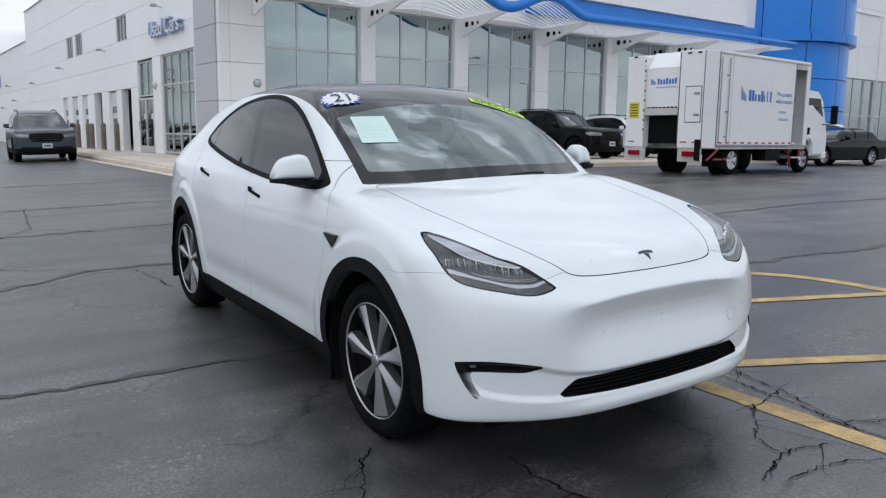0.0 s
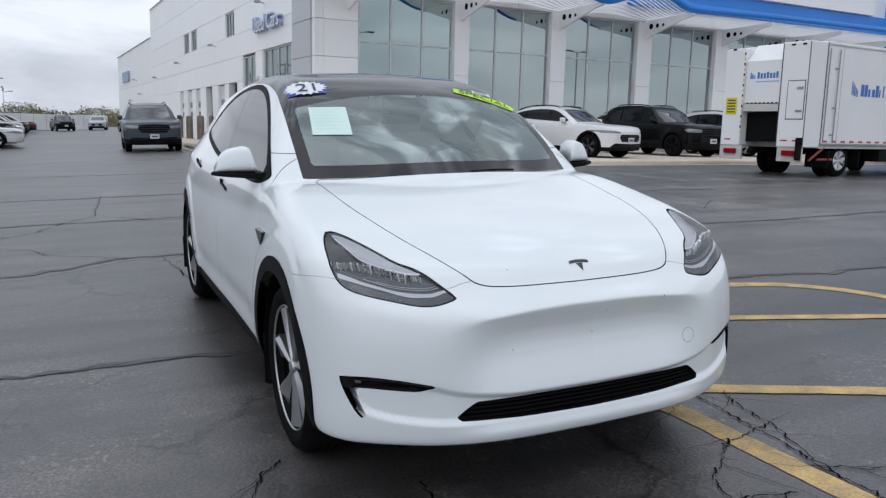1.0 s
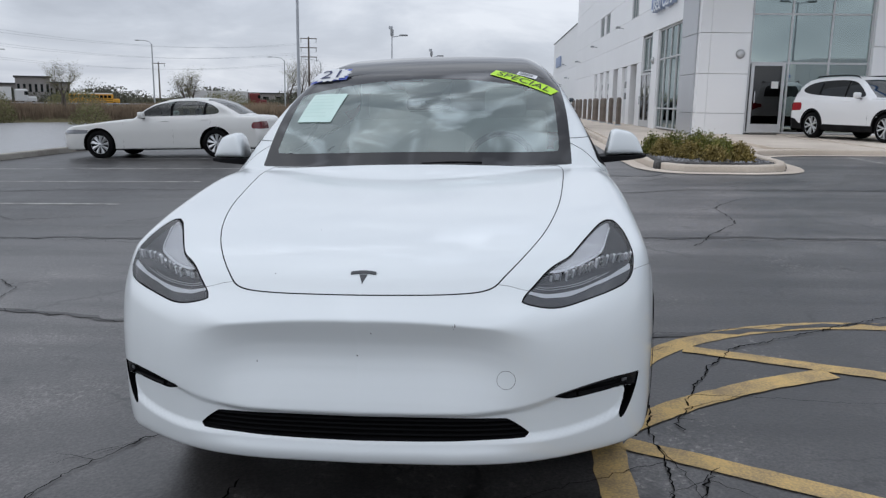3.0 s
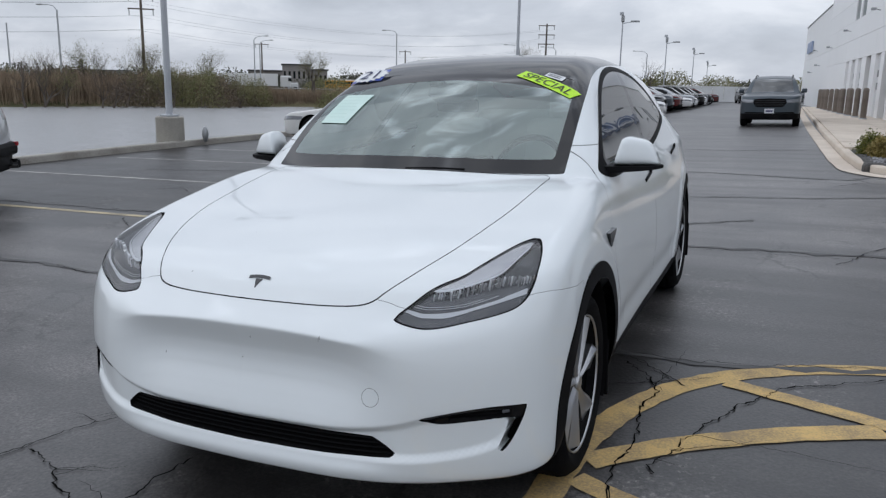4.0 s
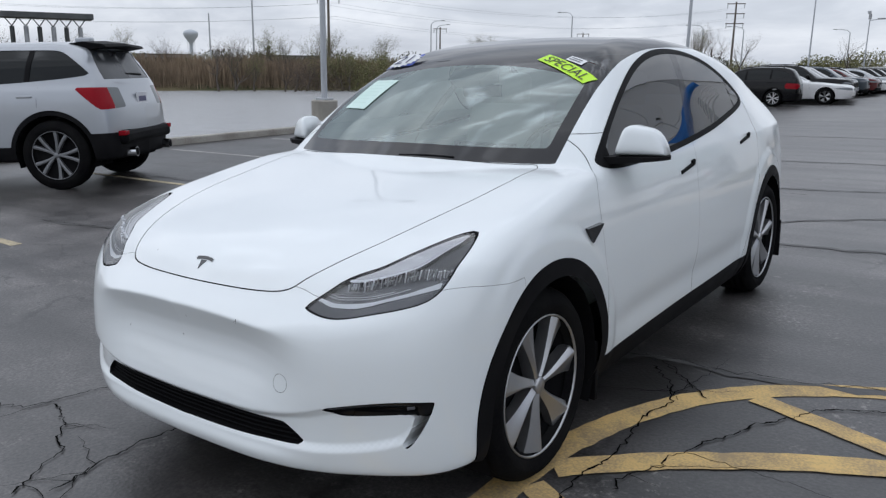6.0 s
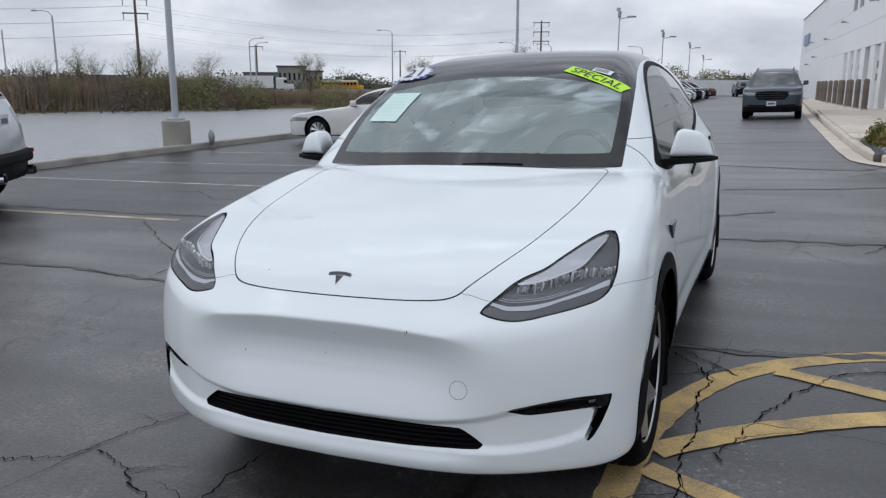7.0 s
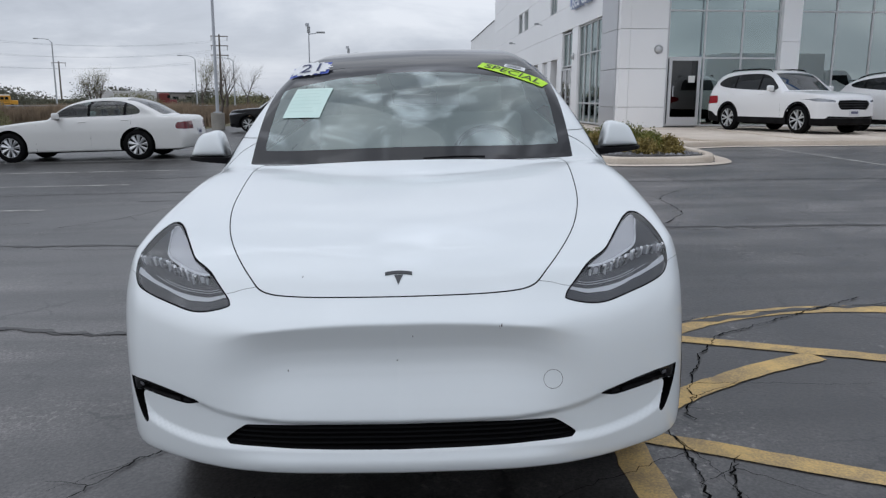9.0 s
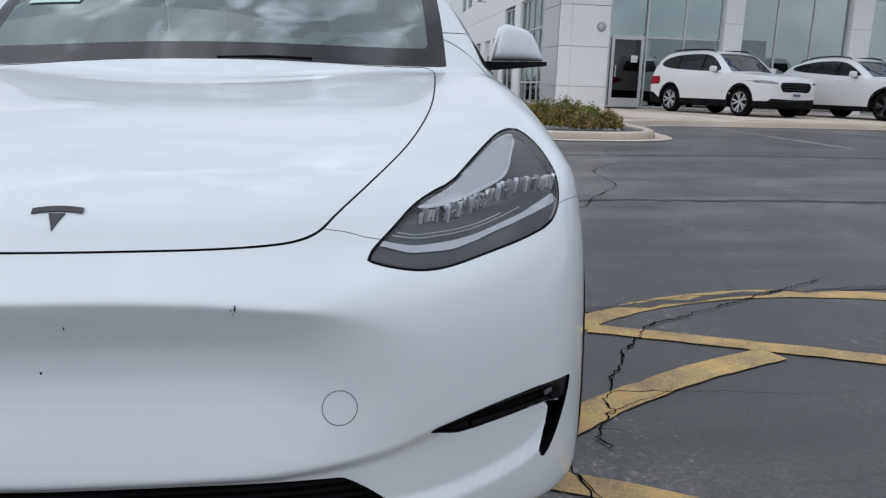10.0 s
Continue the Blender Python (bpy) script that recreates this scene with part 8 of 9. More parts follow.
def vehicle(name, m, P, colour, label, category="car", group="", detail=1.0, wheels=(M_ALLOY, 5), dark_clad=True, trim=None, clear=False):
    """A parked road vehicle, its nose towards local -y, origin under the front axle."""
    car = thing(name, m, label, category, group)
    side_glass, screen_glass, rear_pane = (M_CLEARCAR, M_CLEARCAR, M_CLEARCAR) if clear else (M_DARKGLASS, M_SCREEN, M_REARGLASS)
    F = body_F(P)
    n1, n2, n3 = int(26 * detail), int(70 * detail), int(84 * detail)
    half = shell(F, 0.1, P["tail"] - 0.75, 0.68, n1, n2, n3)

    def take(rest, g):
        return cut(*rest, g(rest[0][:, 0], rest[0][:, 1], rest[0][:, 2]))
    arch_r = P["wheel"] + 0.055
    for yw in (0.0, P["wb"]):
        _, half = take(half, lambda x, y, z: np.maximum(np.hypot(y - yw, z - P["wheel"]) - arch_r, 0.5 - x))
        if dark_clad:
            ring, half = take(half, lambda x, y, z: np.maximum(np.hypot(y - yw, z - P["wheel"]) - arch_r - 0.055, 0.6 - x))
            for s in (1, -1):
                piece("wheel_arch_trim", pushed(sided(ring, s), 0.003), M_BLACK, car)
    low, half = take(half, lambda x, y, z: z - P["clad"] - (0.14 * np.clip((y - P["tail"] + 0.55) / 0.2, 0, 1) if dark_clad else 0))
    piece("lower_cladding", mirrored(low), M_BLACK if dark_clad else colour, car)
    dlo = rounded(P["dlo"], 2)
    glass, half = take(half, lambda x, y, z: np.maximum(poly_sd(y, z, dlo), 0.4 - x))
    for k, yp in enumerate(P["pillars"]):
        win, glass = take(glass, lambda x, y, z: y - 0.1 * (z - 1.2) - yp + 0.03)
        post, glass = take(glass, lambda x, y, z: y - 0.1 * (z - 1.2) - yp - 0.03)
        for s in (1, -1):
            piece("side_window", pushed(sided(win, s), -0.006), side_glass, car)
            piece("pillar", sided(post, s), M_BLACK, car)
    for s in (1, -1):
        piece("side_window", pushed(sided(glass, s), -0.006), side_glass, car)
    belt = knots(P["deck"])
    y0, y1, xw = P["screen"]
    scr, half = take(half, lambda x, y, z: np.maximum.reduce([x - xw + 0.16 * (y - y0), y0 + 0.25 * x * x - y, y - y1 - 0.05 * x * x, belt(y) + 0.015 - z]))
    piece("windscreen", pushed(mirrored(scr), -0.005), screen_glass, car)
    y0, y1, xw = P["rear_glass"]
    if "rear_z" in P:
        z0, z1, xw = P["rear_z"]
        rg, half = take(half, lambda x, y, z: np.maximum.reduce([x - xw + 0.35 * (z - z0), P["tail"] - 0.75 - y, z0 - z, z - z1]))
    else:
        rg, half = take(half, lambda x, y, z: np.maximum.reduce([x - xw, y0 - y, y - y1, belt(y) + 0.02 - z]))
    piece("rear_window", pushed(mirrored(rg), -0.005), rear_pane, car)
    if clear:
        for x in (-0.38, 0.38):
            for y in (1.95, 2.85):
                part("seat_back", boxes(((x - 0.24, y - 0.06, 0.5), (x + 0.24, y + 0.08, 1.0)), ((x - 0.12, y - 0.02, 0.98), (x + 0.12, y + 0.07, 1.14)), bevel=0.04), M_LAMPDARK, car)
        part("cabin_floor", boxes(((-0.75, 0.6, 0.3), (0.75, 3.6, 0.42)), ((-0.78, 0.62, 0.42), (0.78, 1.05, 0.90))), M_CABIN, car)
    for key, nm, mat in (("head", "headlight", M_HEAD), ("grille", "grille", M_BLACK), ("lower", "lower_grille", M_BLACK)):
        poly = P[key]
        if poly[0][0] == 0:
            poly = poly + [(-0.3, poly[-1][1]), (-0.3, poly[0][1])]
        reg, half = take(half, lambda x, y, z: np.maximum(poly_sd(x, z, poly), y - 0.1))
        if not len(reg[0]):
            continue
        if nm == "headlight":
            for s in (1, -1):
                piece(nm, sided(reg, s), mat, car)
        else:
            piece(nm, pushed(mirrored(reg), -0.02), mat, car)
            zs = [p[1] for p in poly]
            wide = max(p[0] for p in poly)
            if detail >= 1:
                for k in range(1, 4):
                    zz = min(zs) + (max(zs) - min(zs)) * k / 4
                    bm = bmesh.new()
                    row = []
                    for j in range(13):
                        x = (-1 + j / 6) * (wide - 0.05)
                        yy = np.linspace(P["nose"] - 0.1, 0.2, 300)
                        hit = yy[np.argmax(F(np.full(300, x), yy, np.full(300, zz)) < 0)] + 0.008
                        row.append([bm.verts.new((x, hit + a, zz + b)) for a, b in ((0, -0.006), (0, 0.006), (0.02, 0.006), (0.02, -0.006))])
                    for p, q in zip(row, row[1:]):
                        for i in range(4):
                            bm.faces.new((p[i], p[(i + 1) % 4], q[(i + 1) % 4], q[i]))
                    part("grille_slat", bm, M_GUNMETAL, car)
    reg, half = take(half, lambda x, y, z: np.maximum(poly_sd(x, z, P["tailamp"]), P["tail"] - P.get("lamp_wrap", 0.62) - y))
    if "wedge" in P:
        keep, rim2 = take(reg, lambda x, y, z: np.maximum(1.137 - 0.24 * np.clip((y - P["tail"] + 0.44) / 0.28, 0, 1) - z, 0.72 - x))
        inner_skin = take(rim2, lambda x, y, z: x - 0.72)[0]
        side_skin = take(rim2, lambda x, y, z: x - 0.72)[1]
        for s in (1, -1):
            piece("tail_garnish", sided(inner_skin, s), P_DULL, car, "grey tailgate garnish")
            for isle in islands(sided(side_skin, s)):
                piece("quarter_skin", isle, colour, car)
        reg = keep
    for s in (1, -1):
        if len(reg[0]):
            piece("tail_light", sided(reg, s), M_REDLENS if trim != "dim" else M_REDDARK, car, "red tail lamp lens")
    # door and lid seams
    for ys in (0.62, P["pillars"][0] + 0.02, P["pillars"][1] + 0.12):
        gap, half = take(half, lambda x, y, z: np.maximum.reduce([np.abs(y - ys - 0.05 * (z - 0.8)) - 0.012, 0.5 - x, z - belt(y) - 0.02]))
        for s in (1, -1):
            if len(gap[0]):
                v, n, t = sided(gap, s)
                core = cut(v, n, t, np.abs(v[:, 1] - ys - 0.05 * (v[:, 2] - 0.8)) - 0.0035)
                piece("door_seam", pushed(core[0], -0.004), M_GAP, car)
                for isle in islands(core[1]):
                    piece("door_edge", isle, colour, car)
    hd, half = take(half, lambda x, y, z: np.maximum.reduce([x - 0.74, y - P["screen"][0] - 0.2 * x * x + 0.03, P["nose"] + 0.16 + 0.2 * x * x - y, 0.55 - z]))
    piece("hood", mirrored(hd), colour, car)
    piece("body", mirrored(half), colour, car)
    # mirrors, plates, handles, roof rails
    zb = float(belt(0.8)) + 0.07
    for s in (1, -1):
        mr = new("wing_mirror")
        mr.parent = car
        bm = bmesh.new()
        box(bm, (0.02, -0.06, -0.075), (0.19, 0.07, 0.075), 0.035)
        ob = part("mirror_housing", bm, colour, mr, smooth=True)
        bm = bmesh.new()
        box(bm, (-0.06, -0.03, -0.085), (0.10, 0.04, -0.06), 0.008)
        part("mirror_foot", bm, M_BLACK, mr)
        mr.matrix_local = Matrix.Translation((s * (P["hw"] - 0.03), 0.92 if P is not SEDAN else 1.12, zb)) @ Matrix.Diagonal((s, 1, 1, 1))
        for yh in (P["pillars"][0] - 0.16, P["pillars"][1] + 0.0):
            xs = np.linspace(0.6, 1.1, 200)
            zh = float(belt(yh)) - 0.09
            hit = xs[np.argmax(F(xs, np.full(200, yh), np.full(200, zh)) > 0)]
            ob = part("door_handle", boxes(((-0.02, -0.10, -0.013), (0.014, 0.08, 0.013)), bevel=0.008), colour, car)
            ob.matrix_local = Matrix.Translation((s * hit, yh, zh)) @ Matrix.Diagonal((s, 1, 1, 1))
        if P["rails"]:
            r = knots(P["roof"])
            pts = [(y, float(r(y)) - 0.06 * 0.3) for y in np.linspace(1.45, 3.0, 8)]
            bm = bmesh.new()
            xr = P["hw"] - 0.36
            (ya, za), (yb, zb2) = pts[0], pts[-1]
            run = [(ya - 0.12, za - 0.06)] + [(y, z + 0.035) for y, z in pts] + [(yb + 0.12, zb2 - 0.07)]
            rings = [[bm.verts.new((s * xr + a, y, z + b)) for a, b in ((-0.016, 0), (0, 0.018), (0.016, 0), (0, -0.018))] for y, z in run]
            for p, q in zip(rings, rings[1:]):
                for i in range(4):
                    bm.faces.new((p[i], p[(i + 1) % 4], q[(i + 1) % 4], q[i]))
            bmesh.ops.recalc_face_normals(bm, faces=bm.faces)
            part("roof_rail", bm, M_BLACK if colour is not P_SILVER else M_GALV, car)
    tail_z = (1.00 if "wedge" in P else 0.88) if P is not SEDAN else 0.58
    ends = []
    for zz, sg in ((0.55, 1), (tail_z, -1)):
        yy = np.linspace(P["nose"] - 0.2, 0.0, 400) if sg > 0 else np.linspace(P["tail"] + 0.2, 2.4, 400)
        ends.append((float(yy[np.argmax(F(np.zeros(400), yy, np.full(400, zz)) < 0)]) - sg * 0.006, zz))
    for y, zz in ends:
        pl = new("plate")
        pl.parent = car
        pl.matrix_local = Matrix.Translation((0, y, zz))
        part("plate_base", boxes(((-0.155, -0.008, -0.078), (0.155, 0.008, 0.078)), bevel=0.004), M_PLATE, pl)
        sg = -1 if y < 0 else 1
        part("plate_bar", boxes(((-0.11, sg * 0.009 - 0.002, -0.03), (0.11, sg * 0.009 + 0.002, 0.03))), M_PLATEBAR, pl)
    for yw in (0.0, P["wb"]):
        for s in (1, -1):
            wheel(car, (s * (P["hw"] - 0.125), yw, P["wheel"]), s, P["wheel"], 0.23, P["rim"], wheels[1], wheels[0], 4, 0.52, twin=wheels[1] == 10)
            bm = bmesh.new()
            n = 12
            for j in range(n):
                a0, a1 = math.pi * (-0.1 + 1.2 * j / n), math.pi * (-0.1 + 1.2 * (j + 1) / n)
                bm.faces.new([bm.verts.new((s * x, yw + (arch_r + 0.004) * math.cos(a), P["wheel"] + (arch_r + 0.004) * math.sin(a))) for x, a in ((P["hw"] - 0.03, a0), (P["hw"] - 0.03, a1), (0.45, a1), (0.45, a0))])
            part("wheel_liner", bm, M_GAP, car)
    part("floor_pan", boxes(((-0.7, P["nose"] + 0.3, P["bottom"] - 0.03), (0.7, P["tail"] - 0.3, P["bottom"] + 0.1)), bevel=0.03), M_GAP, car)
    return car


def stand(x, y, heading, lift=0.0):
    """The pose of a vehicle whose front axle is over (x, y), nose along heading degrees."""
    if lift:
        return pose(x, y, lz(x, y) + lift, 0, 0, heading + 90)
    c, d = math.cos(radians(heading)), math.sin(radians(heading))
    rear = lz(x - 2.8 * c, y - 2.8 * d)
    left, right = lz(x - 1.4 * c - d, y - 1.4 * d + c), lz(x - 1.4 * c + d, y - 1.4 * d - c)
    return pose(x, y, lz(x, y), 0, 0, heading + 90) @ pose(0, 0, 0, math.degrees(math.atan2(rear - lz(x, y), 2.8)), math.degrees(math.atan2(right - left, 2.0)), 0)


PAD = 0.115
vehicle("suv", stand(9.95, 17.5, -71, PAD), SUV, P_WHITE, "clean white compact SUV with black trim on the walk", group="cars before the showroom", wheels=(M_BRIGHTALLOY, 10))
vehicle("crossover", stand(13.25, 16.75, -71, PAD), CROSS, P_WHITE, "white low crossover with black lower trim on the walk", group="cars before the showroom", wheels=(M_GUNMETAL, 5))
vehicle("suv", stand(17.9, 18.0, -84, PAD), BIG, P_BLACK, "large glossy black SUV with black wheels", group="cars before the showroom", wheels=(M_BLACK, 5))
white2 = vehicle("suv", stand(21.6, 18.2, -86, PAD), SUV, P_WHITE, "white SUV parked behind the truck", group="cars before the showroom")
vehicle("pickup_suv", stand(0.98, 27.6, -91), BIG, P_GREY, "dark blue-grey SUV with black grille facing the lot", wheels=(M_GUNMETAL, 10))
sv = vehicle("suv", stand(-11.13, 1.87, 214) @ Matrix.Diagonal((1.03, 1.14, 1.14, 1.0)), HIGH, P_SILVER, "silver SUV with dark alloy wheels and black bumper", wheels=(M_MIDALLOY, 10), detail=1.5)
vehicle("sedan", stand(-9.74, 15.35, 182), SEDAN, P_CREAM, "old white four-door sedan with silver wheel covers", dark_clad=False, trim="dim", clear=True, wheels=(M_BRIGHTALLOY, 9), detail=1.3)
vehicle("suv", stand(-8.45, 31.1, 187) @ Matrix.Scale(0.92, 4), SUV, P_BLACK, "glossy black SUV with bright alloy wheels in a stall", wheels=(M_BRIGHTALLOY, 10))
vehicle("sedan", stand(24.2, 13.6, 176), SEDAN, P_BLACK, "black sedan with bright wheels beyond the truck", dark_clad=False, wheels=(M_ALLOY, 9))
copy_thing(white2, stand(29.5, 17.8, 176))


def silver_rear(car):
    """The details seen on the silver car's tail."""
    before = set(car.children)
    bm = bmesh.new()
    prof = [(3.12, 1.672), (3.28, 1.690), (3.52, 1.655), (3.55, 1.625), (3.32, 1.590), (3.2, 1.60)]
    a = [bm.verts.new((-0.58, y, z - 0.02)) for y, z in prof]
    m2 = [bm.verts.new((0, y + 0.03, z)) for y, z in prof]
    b = [bm.verts.new((0.58, y, z - 0.02)) for y, z in prof]
    bm.faces.new(a)
    bm.faces.new(b[::-1])
    for p, q in ((a, m2), (m2, b)):
        for i in range(6):
            bm.faces.new((p[i], q[i], q[(i + 1) % 6], p[(i + 1) % 6]))
    bmesh.ops.recalc_face_normals(bm, faces=bm.faces)
    part("spoiler", bm, M_BLACK, car, "black roof spoiler")
    part("rear_bumper", boxes(((-0.74, 3.56, 0.50), (0.74, 3.745, 0.66)), bevel=0.05), M_BLACK, car)
    part("bumper_skirt", boxes(((-0.60, 3.45, 0.37), (0.60, 3.68, 0.49)), bevel=0.03), M_GUNMETAL, car)
    for s in (1, -1):
        bm = bmesh.new()
        rod(bm, (s * 0.56, 3.40, 0.40), (s * 0.56, 3.78, 0.40), 0.058, n=16)
        part("exhaust_tip", bm, M_CHROME, car)
        bm = bmesh.new()
        rod(bm, (s * 0.56, 3.77, 0.40), (s * 0.56, 3.783, 0.40), 0.047, n=16)
        part("exhaust_bore", bm, M_GAP, car)
        part("reflector", boxes(((s * 0.70 - 0.055, 3.62, 0.60), (s * 0.70 + 0.055, 3.745, 0.655)), bevel=0.01), M_REDLENS, car)
    bm = bmesh.new()
    rod(bm, (0.02, 3.70, 1.285), (0.36, 3.66, 1.30), 0.014, 0.009)
    part("rear_wiper", bm, M_BLACK, car)
    bm = bmesh.new()
    box(bm, (-0.06, 2.95, 1.675), (0.06, 3.15, 1.735), 0.02)
    part("roof_fin", bm, P_SILVER, car)
    for ob in set(car.children) - before:
        ob.location.y -= 0.16


silver_rear(sv)

# rows of parked cars further off
lowres = [vehicle("sedan", stand(-4.6, 34.4, 4), SEDAN, P_WHITE, "white sedan in a long row of parked cars", group="cars in the far row", detail=0.55, dark_clad=False),
          vehicle("suv", stand(-4.9, 37.0, 3), SUV, P_BLACK, "dark SUV in a long row of parked cars", group="cars in the far row", detail=0.55),
          vehicle("suv", stand(-5.2, 39.6, 3), SUV, P_GREY, "grey SUV in a long row of parked cars", group="cars in the far row", detail=0.55),
          vehicle("crossover", stand(-5.9, 42.1, 1), CROSS, P_SILVER, "silver crossover in a long row of parked cars", group="cars in the far row", detail=0.55),
          vehicle("crossover", stand(-6.0, 44.7, 3), CROSS, P_MAROON, "dark red crossover in a long row of parked cars", group="cars in the far row", detail=0.55)]
pick = random.Random(5)
for k in range(13):
    x = -5.9 + pick.uniform(-0.3, 0.3)
    copy_thing(pick.choice(lowres), stand(x, 47.2 + 2.65 * k, pick.uniform(0, 5)))
copy_thing(lowres[1], stand(-2.4, 86, -80))
copy_thing(lowres[3], stand(0.8, 92, -95))
copy_thing(lowres[2], stand(3.2, 78, 100))


def box_truck():
    """White shredding truck, nose towards local +x, origin under the rear axle."""
    t = thing("box_truck", pose(14.90, 10.86, lz(15.5, 10.6), 0, 0, 6), "white box truck with open side door and rear hopper", "truck")
    wh = varied("white_truck_body", (0.80, 0.805, 0.81), (0.84, 0.845, 0.85), 0.45, 0.8, 40, 0.03, amount=0.3)
    dirt = varied("grimy_white_steel", (0.46, 0.45, 0.43), (0.60, 0.59, 0.57), 0.6, 2, 30, 0.1)
    rd = principled("faded_red_steel", (0.25, 0.03, 0.04), 0.5)
    Y0, Y1, Z0, Z1 = -1.15, 1.15, 0.78, 3.06
    X0, X1 = -1.05, 3.72
    # body walls, with the side door opening towards the front
    part("side_panel", boxes(((X0, Y0, Z0), (2.86, Y0 + 0.05, Z1)), bevel=0.012), wh, t)
    part("side_post", boxes(((3.52, Y0, Z0), (X1, Y0 + 0.05, Z1)), bevel=0.01), wh, t)
    part("door_header", boxes(((2.865, Y0, Z1 - 0.18), (3.515, Y0 + 0.05, Z1))), dirt, t)
    part("side_panel", boxes(((X0, Y1 - 0.05, Z0), (X1, Y1, Z1)), bevel=0.012), wh, t)
    part("front_panel", boxes(((X1 - 0.06, Y0 + 0.055, Z0), (X1, Y1 - 0.055, Z1)), bevel=0.01), wh, t)
    part("roof_panel", boxes(((X0, Y0 + 0.01, Z1), (X1, Y1 - 0.01, Z1 + 0.06)), bevel=0.015), wh, t)
    part("floor", boxes(((X0, Y0 + 0.02, Z0 - 0.10), (X1, Y1 - 0.02, Z0 - 0.004))), dirt, t)
    part("bulkhead", boxes(((2.0, Y0 + 0.06, Z0), (2.05, Y1 - 0.06, Z1 - 0.02))), M_GALV, t)
    part("inner_wall", boxes(((2.86, Y0 + 0.75, Z0), (3.6, Y0 + 0.80, Z1 - 0.05))), M_GALV, t)
    for z in (1.55, 2.05):
        part("shelf_strap", boxes(((2.87, Y0 + 0.30, z), (3.5, Y0 + 0.33, z + 0.08)), bevel=0.005), M_BLACK, t)
    bm = bmesh.new()
    revolve(bm, [(0.0, 0.06), (0.15, 0.06), (0.17, 0.03), (0.17, -0.03), (0.15, -0.06), (0.0, -0.06)], 20)
    sp = part("hose_reel", bm, M_BLACK, t, smooth=True)
    sp.matrix_local = Matrix.Translation((3.0, Y0 + 0.22, 1.0)) @ pose(0, 0, 0, 0, 0, 90)
    # tail columns and hopper
    part("tail_column", boxes(((X0 - 0.62, Y0, 0.70), (X0 - 0.004, Y0 + 0.72, Z1 + 0.03)), bevel=0.02), wh, t)
    part("tail_column", boxes(((X0 - 0.62, Y1 - 0.56, 0.70), (X0 - 0.004, Y1, Z1 - 0.02)), bevel=0.02), wh, t)
    hop = new("hopper")
    hop.parent = t
    bm = bmesh.new()
    prof = [(X0 - 0.56, 1.72), (X0 - 0.05, 1.72), (X0 - 0.05, 3.12), (X0 - 0.20, 3.12), (X0 - 0.56, 2.72)]
    a = [bm.verts.new((x, Y0 + 0.73, z)) for x, z in prof]
    b = [bm.verts.new((x, Y1 - 0.57, z)) for x, z in prof]
    bm.faces.new(a)
    bm.faces.new(b[::-1])
    for i in range(5):
        bm.faces.new((a[i], b[i], b[(i + 1) % 5], a[(i + 1) % 5]))
    bmesh.ops.recalc_face_normals(bm, faces=bm.faces)
    part("bin", bm, wh, hop)
    part("bin_lip", boxes(((X0 - 0.60, Y0 + 0.74, 1.52), (X0 - 0.1, Y1 - 0.58, 1.70)), bevel=0.015), dirt, hop)
    part("dark_mouth", boxes(((X0 - 0.40, Y0 + 0.74, 0.80), (X0 - 0.02, Y1 - 0.58, 1.50))), M_GAP, hop)
    for k in range(8):
        part("stripe", boxes(((X0 - 0.606, Y0 + 0.76 + 0.115 * k, 1.705), (X0 - 0.600, Y0 + 0.82 + 0.115 * k, 1.735))), M_BLACK, hop)
    for k in range(16):
        part("edge_stripe", boxes(((X0 - 0.626, Y1 - 0.58, 1.0 + 0.125 * k), (X0 - 0.621, Y1 - 0.545, 1.06 + 0.125 * k))), M_BLACK if k % 2 else principled("warning_yellow", (0.75, 0.62, 0.03), 0.5), t)
    # warning square, hatch, hinges, reflective tape, lamps
    yl = principled("yellow_warning_sheet", (0.72, 0.62, 0.04), 0.5)
    wq = part("warning_sheet", boxes(((X0 - 0.627, Y1 - 0.42, 1.45), (X0 - 0.621, Y1 - 0.10, 1.86))), yl, t, "yellow warning sheet with dark bars")
    for k in range(5):
        part("bar", boxes(((X0 - 0.632, Y1 - 0.38, 1.50 + 0.07 * k), (X0 - 0.628, Y1 - 0.14, 1.53 + 0.07 * k))), principled("dark_print", (0.05, 0.05, 0.02), 0.6), wq)
    seal = varied("dark_rubber_edge", (0.03, 0.03, 0.03), (0.08, 0.075, 0.07), 0.8, 3, 40, 0.1)
    part("edge_seal", boxes(((X0 - 0.003, Y0 - 0.004, Z0), (X0 + 0.025, Y0 - 0.001, Z1 + 0.02))), seal, t)
    part("edge_seal", boxes(((2.835, Y0 - 0.004, Z0), (2.858, Y0 - 0.001, Z1 - 0.02))), seal, t)
    part("edge_seal", boxes(((X0 - 0.624, Y0 + 0.005, 0.72), (X0 - 0.621, Y0 + 0.025, Z1))), seal, t)
    part("edge_seal", boxes(((X0 - 0.624, Y0 + 0.69, 0.72), (X0 - 0.621, Y0 + 0.715, Z1))), seal, t)
    part("hatch_seal", boxes(((X0 - 0.624, Y0 + 0.06, 1.33), (X0 - 0.6205, Y0 + 0.52, 2.22))), seal, t)
    part("roof_drip_rail", boxes(((X0, Y0 - 0.018, Z1 - 0.03), (X1, Y0 - 0.001, Z1 + 0.0)), bevel=0.004), dirt, t)
    part("floor_drip_rail", boxes(((X0, Y0 - 0.022, Z0 - 0.02), (X1, Y0 - 0.001, Z0 + 0.022)), bevel=0.004), M_GALV, t)
